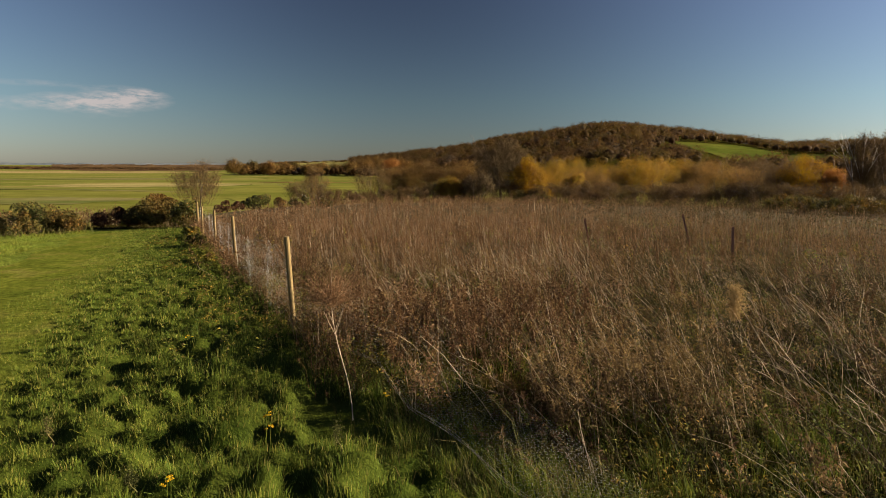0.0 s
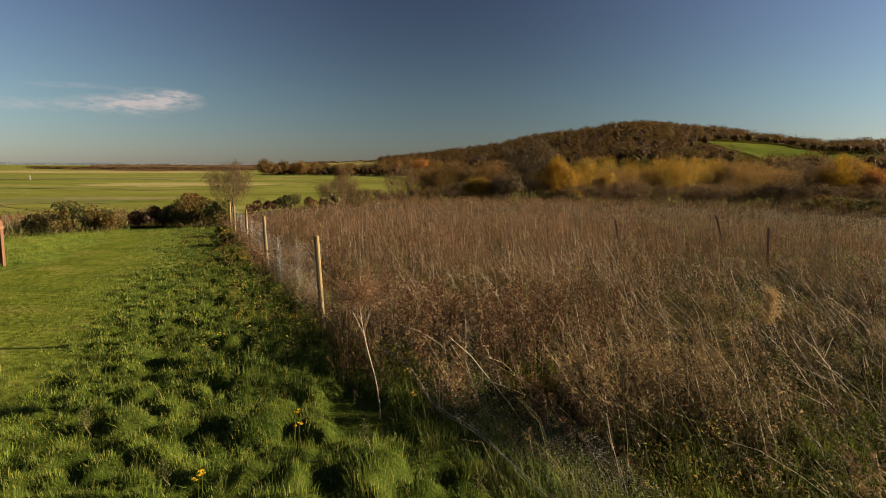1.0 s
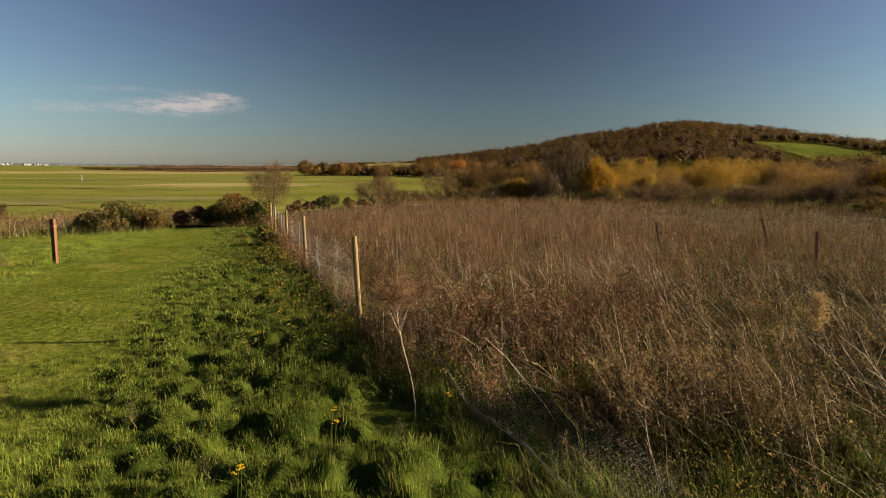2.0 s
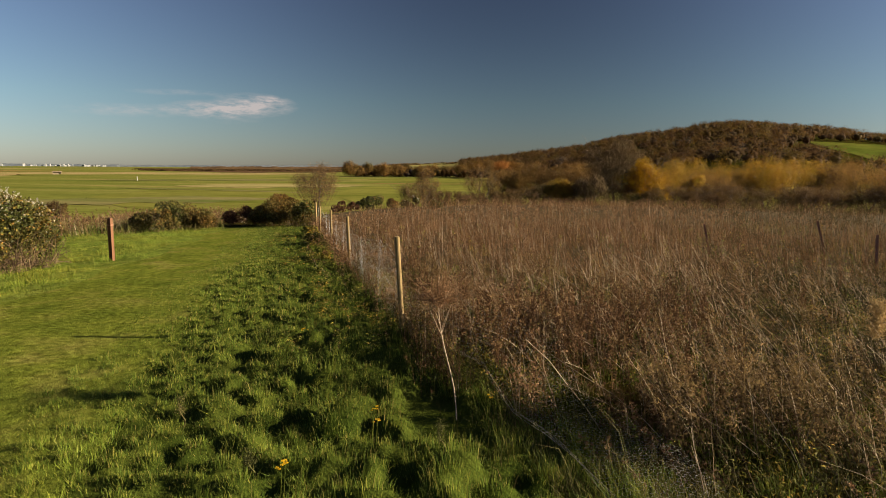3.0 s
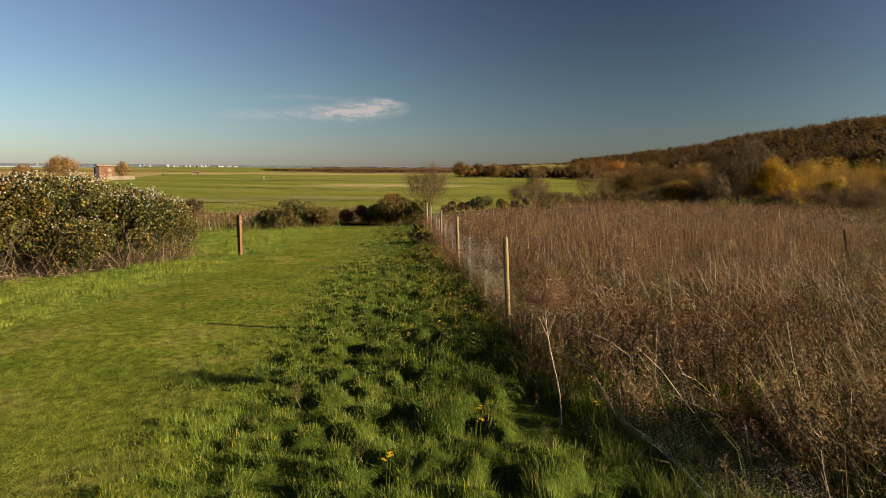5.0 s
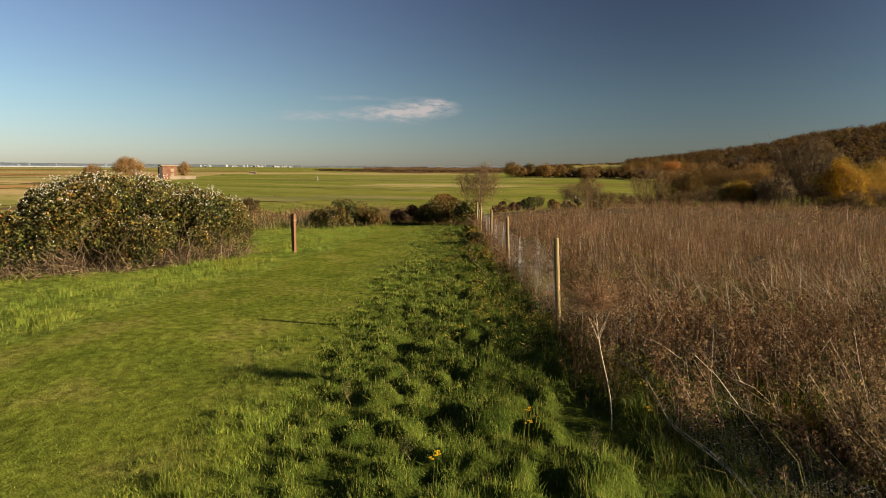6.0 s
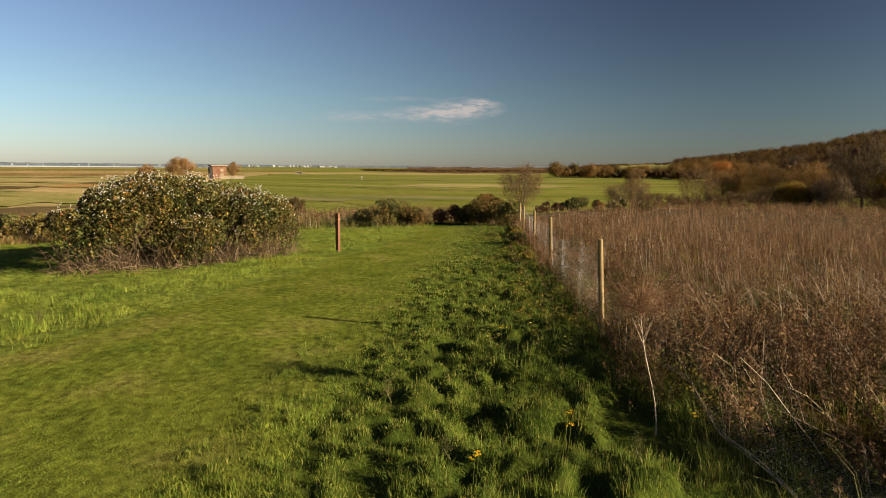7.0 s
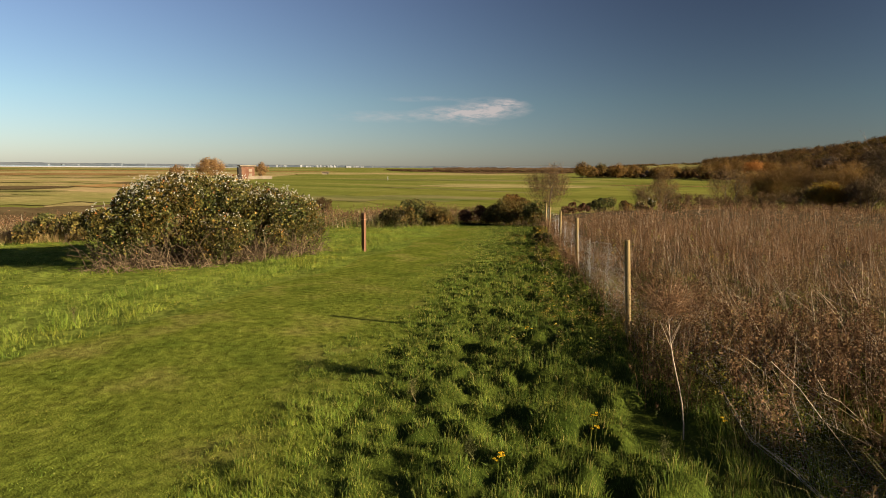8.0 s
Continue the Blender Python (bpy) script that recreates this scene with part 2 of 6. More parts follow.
M_TANGRASS = surface("tan_marsh_grass", [(0.35, (0.172, 0.161, 0.054)), (0.5, (0.2526, 0.2066, 0.07875)), (0.65, (0.3547, 0.2555, 0.1238))], 0.025, 0.3, 0.9, 0.2, (1, 4, 1, 20), 0.3, spec=0.0)
# litter brown, lowered so that its colour holds some of the weeds' shade
M_LITTER = surface("shade_toned_leaf_litter", [(0.3, (0.03375, 0.02808, 0.012)), (0.55, (0.06375, 0.0468, 0.021)), (0.75, (0.045, 0.04836, 0.0135))], 0.7, 22.0, 0.95, 0.6, None, 0.03, 0.05, 5.0)
M_SHORE = surface("bleached_shore", [(0.35, (0.5, 0.49, 0.47)), (0.65, (0.66, 0.65, 0.63))], 0.01, 0.3, 0.9, 0.0)
M_PALESTRIP = surface("bleached_marsh_grass", [(0.35, (0.2, 0.175, 0.065)), (0.65, (0.3, 0.25, 0.1))], 0.02, 0.3, 0.9, 0.2, (1, 4, 1, 20), 0.3, spec=0.0)
M_DULLGRASS = surface("dull_marsh_grass", [(0.35, (0.09208, 0.1108, 0.02736)), (0.65, (0.1676, 0.1477, 0.05701))], 0.02, 0.3, 0.9, 0.2, (1, 4, 1, 20), 0.3, spec=0.0)
M_MUD = surface("wet_mud_grass", [(0.35, (0.078, 0.056, 0.027)), (0.65, (0.13, 0.096, 0.045))], 0.05, 0.5, 0.9, 0.2, (1, 4, 1, 20), 0.2, spec=0.0)
M_SCRUB = surface("far_scrub", [(0.35, (0.0621, 0.03933, 0.0207)), (0.65, (0.1138, 0.07245, 0.03623))], 0.02, 0.2, 0.9, 0.2, None, 0.4, spec=0.0)
M_HILLGRASS = surface("hill_pasture", [(0.35, (0.056, 0.073, 0.012)), (0.65, (0.086, 0.094, 0.017))], 0.02, 0.2, 0.9, 0.1, None, 0.2, spec=0.0)
M_WATER = bpy.data.materials.new("marsh_water")
M_WATER.use_nodes = True
M_WATER.node_tree.nodes["Principled BSDF"].inputs["Base Color"].default_value = (0.05, 0.06, 0.06, 1)
M_WATER.node_tree.nodes["Principled BSDF"].inputs["Roughness"].default_value = 0.12
# far land: the blue-grey of the air in between is painted into it
M_HAZELAND = surface("hazy_far_shore", [(0.35, (0.1071, 0.1286, 0.1446)), (0.65, (0.1446, 0.1607, 0.1714))], 0.004, 0.03, 0.95, 0.0, spec=0.0)


def ground_material():
    m = bpy.data.materials.new("grassland")
    m.use_nodes = True
    nt = m.node_tree
    p = nt.nodes["Principled BSDF"]
    # near soil kept extra dark: part of the shade under the weeds is in it
    near = ramp_node(nt, noise_node(nt, 0.9, 6.0), [(0.3, (0.01805, 0.02137, 0.003375)), (0.5, (0.03094, 0.03206, 0.004725)), (0.7, (0.05674, 0.03919, 0.01013))])
    near = blend(nt, "MULTIPLY", 0.7, near, ramp_node(nt, noise_node(nt, 45.0, 3.0), [(0.3, (0.35, 0.35, 0.35)), (0.7, (1.4, 1.4, 1.4))]))
    far = ramp_node(nt, noise_node(nt, 0.012, 6.0, (1.0, 3.5, 1.0, 20)), [(0.3, (0.09, 0.108, 0.021)), (0.5, (0.13, 0.138, 0.028)), (0.64, (0.185, 0.165, 0.05)), (0.78, (0.15, 0.135, 0.04))])
    far = blend(nt, "MULTIPLY", 0.6, far, ramp_node(nt, noise_node(nt, 0.25, 5.0, (1.0, 2.5, 1.0, 20)), [(0.3, (0.6, 0.6, 0.6)), (0.7, (1.3, 1.3, 1.3))]))
    g = nt.nodes.new("ShaderNodeNewGeometry")
    s = nt.nodes.new("ShaderNodeSeparateXYZ")
    nt.links.new(g.outputs["Position"], s.inputs[0])
    r = nt.nodes.new("ShaderNodeMapRange")
    r.inputs[1].default_value, r.inputs[2].default_value = -1.6, -3.6
    nt.links.new(s.outputs["Z"], r.inputs[0])
    h = nt.nodes.new("ShaderNodeMapRange")
    h.inputs[1].default_value, h.inputs[2].default_value = -2.0, 1.5
    nt.links.new(s.outputs["Z"], h.inputs[0])
    nt.links.new(blend(nt, "MIX", r.outputs[0], near, far), p.inputs["Base Color"])
    p.inputs["Roughness"].default_value = 0.95
    p.inputs["Specular IOR Level"].default_value = 0.0
    b = nt.nodes.new("ShaderNodeBump")
    b.inputs["Strength"].default_value, b.inputs["Distance"].default_value = 0.6, 0.03
    nt.links.new(noise_node(nt, 30.0, 4.0), b.inputs["Height"])
    nt.links.new(b.outputs[0], p.inputs["Normal"])
    return m


# ---------------------------------------------------------------- mesh helpers
RNG = np.random.default_rng(7)


def raw_mesh(name, verts, tris, mat, mids=None):
    me = bpy.data.meshes.new(name)
    verts = np.asarray(verts, dtype=np.float32)
    tris = np.asarray(tris, dtype=np.int32)
    me.vertices.add(len(verts))
    me.vertices.foreach_set("co", verts.ravel())
    me.loops.add(tris.size)
    me.loops.foreach_set("vertex_index", tris.ravel())
    me.polygons.add(len(tris))
    me.polygons.foreach_set("loop_start", np.arange(0, tris.size, 3, dtype=np.int32))
    for one in (mat if isinstance(mat, (list, tuple)) else [mat]):
        me.materials.append(one)
    if mids is not None:
        me.polygons.foreach_set("material_index", np.asarray(mids, dtype=np.int32))
    me.update(calc_edges=True)
    return me


class Soup:
    """Gathers triangles of many pieces into one mesh."""

    def __init__(self):
        self.v, self.t, self.m, self.n = [], [], [], 0

    def add(self, v, t, mid=0):
        if len(v) == 0:
            return
        self.v.append(v), self.t.append(t + self.n), self.m.append(np.full(len(t), mid))
        self.n += len(v)

    def mesh(self, name, mat):
        return raw_mesh(name, np.concatenate(self.v), np.concatenate(self.t), mat, np.concatenate(self.m))

    def blades(self, base, h, w, yaw, out, lean, mid=0):
        """Tapering bent blades: base (n,3), lean as a share of the height towards the angle out."""
        n = len(base)
        side = np.stack([np.cos(yaw), np.sin(yaw), np.zeros(n)], 1) * (w / 2)[:, None]
        way = np.stack([np.cos(out), np.sin(out), np.zeros(n)], 1)
        up = np.array([0, 0, 1.0])
        m = base + up * (h * 0.58)[:, None] + way * (lean * h * 0.32)[:, None]
        t = base + up * (h * np.sqrt(np.clip(1 - 0.5 * lean ** 2, 0.12, 1)))[:, None] + way * (lean * h)[:, None]
        v = np.stack([base - side, base + side, m - side * 0.8, m + side * 0.8, t], 1).reshape(-1, 3)
        k = (np.arange(n) * 5)[:, None, None]
        f = (np.array([[0, 1, 3], [0, 3, 2], [2, 3, 4]])[None] + k).reshape(-1, 3)
        self.add(v, f, mid)

    def spikes(self, a, b, w, mid=0):
        """One slim tapering blade each, from a to b."""
        n = len(a)
        t = RNG.uniform(0, 6.283, n)
        side = np.stack([np.cos(t), np.sin(t), 0 * t], 1) * (np.broadcast_to(w, n) / 2)[:, None]
        v = np.stack([a - side, a + side, b], 1).reshape(-1, 3)
        self.add(v, (np.array([[0, 1, 2]])[None] + (np.arange(n) * 3)[:, None, None]).reshape(-1, 3), mid)

    def tubes(self, a, b, ra, rb, mid=0, caps=False):
        """Three-sided tapering stems from a to b."""
        n = len(a)
        d = b - a
        d = d / np.maximum(np.linalg.norm(d, axis=1), 1e-9)[:, None]
        ref = np.where(np.abs(d[:, 2:3]) > 0.9, np.array([[1.0, 0, 0]]), np.array([[0, 0, 1.0]]))
        u = np.cross(d, ref)
        u /= np.linalg.norm(u, axis=1)[:, None]
        w = np.cross(d, u)
        vs = []
        for p, r in ((a, ra), (b, rb)):
            for k in range(3):
                c, s = math.cos(k * 2.0944), math.sin(k * 2.0944)
                vs.append(p + (u * c + w * s) * np.broadcast_to(r, n)[:, None])
        v = np.stack(vs, 1).reshape(-1, 3)
        k = (np.arange(n) * 6)[:, None, None]
        f = (np.array([[0, 1, 4], [0, 4, 3], [1, 2, 5], [1, 5, 4], [2, 0, 3], [2, 3, 5]])[None] + k).reshape(-1, 3)
        self.add(v, f, mid)

    def slivers(self, c, length, w, mid=0):
        """Slim dry leaves and husks at random turns round the points c."""
        d = RNG.normal(size=(len(c), 3))
        d *= (np.broadcast_to(length, len(c)) / 2 / np.linalg.norm(d, axis=1))[:, None]
        self.spikes(c - d, c + d, w, mid)

    def sprays(self, c, facing, size, mid=0, loose=0.3):
        """Leaf sprays at the points c, each roughly facing the given way."""
        N = facing + RNG.normal(0, loose, c.shape)
        N /= np.linalg.norm(N, axis=1)[:, None]
        A = np.cross(N, RNG.normal(size=c.shape))
        A /= np.linalg.norm(A, axis=1)[:, None]
        B = np.cross(N, A)
        S = np.broadcast_to(size, len(c))[:, None]
        V = np.stack([c + A * S, c - A * S * 0.5 + B * S * 0.85, c - A * S * 0.5 - B * S * 0.85], 1).reshape(-1, 3)
        self.add(V, np.arange(len(V)).reshape(-1, 3), mid)

    def flakes(self, c, size, mid=0, flat=0.0, quad=False):
        """Small leaves at random turns round the points c."""
        n = len(c)
        a = RNG.normal(size=(n, 3))
        b = RNG.normal(size=(n, 3))
        a[:, 2] *= 1 - flat
        b[:, 2] *= 1 - flat
        a /= np.linalg.norm(a, axis=1)[:, None]
        b -= a * (a * b).sum(1)[:, None]
        b /= np.linalg.norm(b, axis=1)[:, None]
        s = np.broadcast_to(size, n)[:, None]
        if quad:
            v = np.stack([c - a * s, c - b * s * 0.55, c + a * s, c + b * s * 0.55], 1).reshape(-1, 3)
            f = (np.array([[0, 1, 2], [0, 2, 3]])[None] + (np.arange(n) * 4)[:, None, None]).reshape(-1, 3)
        else:
            v = np.stack([c - a * s, c + a * s * 0.5 + b * s * 0.8, c + a * s * 0.5 - b * s * 0.8], 1).reshape(-1, 3)
            f = (np.array([[0, 1, 2]])[None] + (np.arange(n) * 3)[:, None, None]).reshape(-1, 3)
        self.add(v, f, mid)


def thing(name, label, category, at=(0, 0, 0), group="", kind=""):
    e = new(name)
    e.location = at
    e.empty_display_size = 0.2
    return tagged(e, label, category, group, kind)


def put(name, me, parent=None, label="", category="", group="", kind=""):
    ob = new(name, me)
    if parent is not None:
        ob.parent = parent
    return tagged(ob, label, category, group, kind)


def part(name, bm, material, parent, label=""):
    me = bpy.data.meshes.new(name)
    bm.to_mesh(me)
    bm.free()
    me.materials.append(material)
    return put(name, me, parent, label)


def box(bm, lo, hi):
    m = Matrix.LocRotScale([(a + b) / 2 for a, b in zip(lo, hi)], None, [b - a for a, b in zip(lo, hi)])
    return bmesh.ops.create_cube(bm, size=1.0, matrix=m)["verts"]


# ---------------------------------------------------------------- the lie of the land
PLAIN = -4.2
CREST_AZ = [-180, -60, -45, -20, 0, 8, 16, 22, 28, 40, 55, 70, 180]
CREST_R = [40, 60, 62, 62, 60, 55, 44, 34, 31, 29, 27, 26, 26]
SKY_AZ = [-180, -90, -60, -45, -35, -31, -28.6, -26.8, -24.7, -23, -20.3, -17, -14.7, -12.3, -10.8, -8.3, -6, -3.8, -2.3, -0.7, 2.3, 4.4, 8, 11.5, 14.4, 16.8, 19, 24, 180]
SKY_EL = [0, 0.3, 1.0, 1.7, 2.1, 2.0, 1.95, 2.2, 2.5, 2.85, 3.2, 3.6, 3.75, 3.65, 3.3, 3.05, 2.75, 2.35, 1.95, 1.7, 1.4, 1.1, 0.75, 0.6, 0.5, 0.25, 0.0, 0, 0]
HILL_AZ = [-60, -30, -14, 0, 10, 20]
HILL_R = [800, 760, 760, 840, 1100, 1300]


def smooth(x):
    x = np.clip(x, 0, 1)
    return x * x * (3 - 2 * x)


FENCE0 = np.array([-2.02, 7.95])
FDIR = np.array([-math.sin(radians(24.6)), math.cos(radians(24.6))])
FNRM = np.array([FDIR[1], -FDIR[0]])


def fence_sq(x, y):
    dx, dy = x - FENCE0[0], y - FENCE0[1]
    return dx * FDIR[0] + dy * FDIR[1], dx * FNRM[0] + dy * FNRM[1]


def path_edges(s):
    """The two sides of the mown path, as distances from the fence line."""
    right = np.interp(s, [-4, 4, 10, 22], [-2.92, -2.92, -2.52, -2.45]) + 0.07 * np.sin(s * 0.9) + 0.08 * np.sin(s * 2.3 + 1)
    left = np.interp(s, [-12, -8, -4, 0, 6, 12, 22], [-9.5, -8.8, -7.6, -6.8, -5.7, -4.8, -3.9]) + 0.15 * np.sin(s * 1.3)
    return right, left


def lay_tussocks():
    """Places of the grass tussocks between path and fence: along, across, size."""
    rnd = random.Random(21)
    spots, cells = [], {}
    for _ in range(16000):
        s = -9 + 31 * rnd.random()
        right = float(path_edges(np.array(s))[0])
        u = rnd.uniform(-0.22 if s < 0 else -0.05, 1)
        q = right + (0.3 - right) * u
        gap = 0.2 + 0.32 * rnd.random() ** 1.6
        ci, cj = int(s / 0.5), int((q + 5) / 0.5)
        close = [p for a in (-1, 0, 1) for b in (-1, 0, 1) for p in cells.get((ci + a, cj + b), ())]
        bare = ((s + 2.9) / 0.75) ** 2 + ((q + 0.12) / 0.4) ** 2 < 1      # worn hollow at the foot of the dead stem
        if not bare and all((s - a) ** 2 + (q - c) ** 2 > gap * gap for a, c in close):
            cells.setdefault((ci, cj), []).append((s, q))
            spots.append((s, q, (0.24 + 0.7 * min(1.0, max(0.0, 1.6 * u)) + 0.05 * (u > 0.5)) * rnd.uniform(0.65, 1.2) * (0.45 + 1.9 * (gap - 0.2)) ** 0.5 * 1.15 * (0.55 if q > -0.25 and s < -1.5 else 1.0)))
    return np.array(spots)


TUSSOCKS = lay_tussocks()
CELL = 0.04


def bump_sheet():
    """Heights of the tussock mounds on a fine grid along the verge."""
    S, Q = np.meshgrid(np.arange(-10, 23, CELL), np.arange(-3.8, 0.9, CELL), indexing="ij")
    Z = np.zeros_like(S)
    # ragged outlines
    S, Q = S + 0.05 * np.sin(S * 9 + 2 * np.sin(Q * 7)) + 0.025 * np.sin(Q * 23 + S * 5), Q + 0.05 * np.sin(Q * 10 + 2 * np.sin(S * 6)) + 0.025 * np.sin(S * 21 - Q * 6)
    for s, q, size in TUSSOCKS:
        R = 0.085 + 0.14 * size
        i0, i1 = int((s - R + 9.92) / CELL), int((s + R + 10.08) / CELL) + 2
        j0, j1 = int((q - R + 3.72) / CELL), int((q + R + 3.88) / CELL) + 2
        i0, j0 = max(i0, 0), max(j0, 0)
        d2 = ((S[i0:i1, j0:j1] - s) ** 2 + (Q[i0:i1, j0:j1] - q) ** 2) / (R * R)
        Z[i0:i1, j0:j1] = np.maximum(Z[i0:i1, j0:j1], 0.19 * size * min(1.0, max(0.5, 1 - 0.05 * s)) * np.clip(1 - d2, 0, 1) ** 0.6)
    return Z


BUMPS = bump_sheet()


def bump(x, y):
    s, q = fence_sq(np.asarray(x, float), np.asarray(y, float))
    u, v = (s + 10) / CELL, (q + 3.8) / CELL
    ok = (u > 0) & (u < BUMPS.shape[0] - 2) & (v > 0) & (v < BUMPS.shape[1] - 2)
    u, v = np.where(ok, u, 0), np.where(ok, v, 0)
    i, j = u.astype(int), v.astype(int)
    fu, fv = u - i, v - j
    z = (BUMPS[i, j] * (1 - fu) + BUMPS[i + 1, j] * fu) * (1 - fv) + (BUMPS[i, j + 1] * (1 - fu) + BUMPS[i + 1, j + 1] * fu) * fv
    return np.where(ok, z, 0)


def ground_z(x, y):
    return base_z(x, y) + bump(x, y)


def base_z(x, y):
    x, y = np.asarray(x, float), np.asarray(y, float)
    r = np.hypot(x, y)
    az = np.degrees(np.arctan2(-x, y))
    c = np.interp(az, CREST_AZ, CREST_R)
    rr = np.minimum(r, c + 8)
    z = -0.01 * np.minimum(rr, 10) - 0.025 * np.maximum(0, rr - 10)
    z = z + (PLAIN - z) * smooth((r - c) / 55)
    s, q = fence_sq(x, y)
    off = smooth((path_edges(s)[1] - q) / 0.8) * smooth((34 - r) / 6) * (np.abs(az) < 100)
    z = z + 0.022 * off * (np.sin(x * 7.3 + 1.5 * np.sin(y * 2.3)) * np.sin(y * 6.1 + 1.7 * np.sin(x * 1.9)) + 0.6 * np.sin(x * 3.1 - y * 2.2))
    z = z + 0.02 * np.sin(x * 1.1 + 0.6 * y) * np.sin(y * 0.83 - 0.4 * x) * (r < 60) * np.minimum(1, r / 3)
    top = np.interp(az, HILL_AZ, HILL_R)
    rise = np.tan(np.radians(np.interp(az, SKY_AZ, SKY_EL))) * top + np.where(np.interp(az, SKY_AZ, SKY_EL) > 0.02, 1.5, 0)
    foot = np.interp(az, [-60, -20, -5, 5, 20], [170, 200, 280, 420, 700])
    s = np.clip((r - foot) / (top - foot), 0, 1)
    z = z + rise * (0.25 * s + 0.75 * smooth(s)) * np.where(r > top, 1 - 0.6 * smooth((r - top) / 900), 1)
    return z


def gz(x, y):
    return float(ground_z(x, y))


def polar(az, r):
    a = radians(az)
    return -r * math.sin(a), r * math.cos(a)


def along(s, q):
    """A place s along the fence from its first post and q to the field's side of it."""
    s, q = np.asarray(s, float), np.asarray(q, float)
    return FENCE0[0] + FDIR[0] * s + FNRM[0] * q, FENCE0[1] + FDIR[1] * s + FNRM[1] * q


def make_ground():
    rings = np.concatenate([[0.0], np.geomspace(0.5, 60, 170), np.geomspace(64, 1400, 110), np.geomspace(1500, 4800, 14)])
    secs = 220
    a = np.arange(secs) / secs * 2 * np.pi
    R, A = np.meshgrid(rings, a, indexing="ij")
    X, Y = -R * np.sin(A), R * np.cos(A)
    # bedded lower where the meadow turf lies over it
    bed = 0.05 * smooth((30 - R) / 2) * (fence_sq(X, Y)[1] < path_edges(fence_sq(X, Y)[0])[1] - 0.3) * (np.abs(np.degrees(np.arctan2(-X, Y)) - 60) < 45)
    V = np.stack([X, Y, base_z(X, Y) - 0.012 - bed], -1).reshape(-1, 3)
    i, j = np.meshgrid(np.arange(len(rings) - 1), np.arange(secs), indexing="ij")
    p00, p01 = i * secs + j, i * secs + (j + 1) % secs
    p10, p11 = p00 + secs, p01 + secs
    T = np.concatenate([np.stack([p00, p10, p11], -1).reshape(-1, 3), np.stack([p00, p11, p01], -1).reshape(-1, 3)])
    me = raw_mesh("ground", V, T[:, ::-1], ground_material())
    me.polygons.foreach_set("use_smooth", np.ones(len(me.polygons), dtype=bool))
    put("ground", me, None, "green grassland falling gently to a flat marsh", "ground", kind="structure")


make_ground()


LAID = []


def patch(name, az0, az1, r0, r1, mat, label, lift=0.05, wob=0.15, cols=60, rows=8, seed=0.0, category="marsh", skew=0.0):
    """An uneven patch of other cover lying on the land between two bearings and two distances."""
    if name != "marsh_strip":
        lift += 0.006 * len(LAID)      # each patch lies a little over the one before
        LAID.append(name)
    u = np.linspace(0, 1, cols)
    az = az0 + (az1 - az0) * u
    mid, half = (r0 + r1) / 2, (r1 - r0) / 2
    end = np.clip(1 - np.abs(2 * u - 1) ** 3, 0.0, 1)
    w1 = 1 + wob * (np.sin(u * 17 + seed) + 0.6 * np.sin(u * 41 + 2 * seed))
    w2 = 1 + wob * (np.sin(u * 13 + 3 * seed) + 0.6 * np.sin(u * 37 + seed))
    near = mid * (1 + skew * (u - 0.5)) - half * end * w1
    farr = mid * (1 + skew * (u - 0.5)) + half * end * w2
    v = np.linspace(0, 1, rows)
    R = near[:, None] + (farr - near)[:, None] * v[None]
    A = np.radians(az)[:, None] + 0 * R
    X, Y = -R * np.sin(A), R * np.cos(A)
    V = np.stack([X, Y, ground_z(X, Y) + lift], -1).reshape(-1, 3)
    i, j = np.meshgrid(np.arange(cols - 1), np.arange(rows - 1), indexing="ij")
    a, b = i * rows + j, (i + 1) * rows + j
    T = np.concatenate([np.stack([a, a + 1, b + 1], -1).reshape(-1, 3), np.stack([a, b + 1, b], -1).reshape(-1, 3)])
    if az1 > az0:
        T = T[:, ::-1]
    put(name, raw_mesh(name, V, T, mat), None, label, category, kind="structure")


def field_limits(az):
    """The near and far distance of the pasture on the hill along a bearing."""
    near = np.interp(-az, [19.9, 20.8, 23.5, 26.1, 31, 48], [520, 485, 430, 370, 350, 345])
    farr = np.interp(-az, [19.9, 23.5, 24.7, 26.1, 28.8, 32.3, 35, 48], [527, 550, 590, 585, 540, 505, 478, 450])
    return near, farr


def make_hill_field():
    az = np.linspace(-19.9, -48, 90)
    near, farr = field_limits(az)
    v = np.linspace(0, 1, 24)
    R = near[:, None] + (farr - near)[:, None] * v[None] + 2 * np.sin(az[:, None] * 3.1) * (v[None] - 0.5)
    A = np.radians(az)[:, None] + 0 * R
    X, Y = -R * np.sin(A), R * np.cos(A)
    V = np.stack([X, Y, ground_z(X, Y) + 0.35], -1).reshape(-1, 3)
    i, j = np.meshgrid(np.arange(89), np.arange(23), indexing="ij")
    a, c = i * 24 + j, (i + 1) * 24 + j
    T = np.concatenate([np.stack([a, a + 1, c + 1], -1).reshape(-1, 3), np.stack([a, c + 1, c], -1).reshape(-1, 3)])
    put("hill_field", raw_mesh("hill_field", V, T, M_HILLGRASS), None, "bright green pasture sloping down the wooded hill", "field", kind="structure")


make_hill_field()


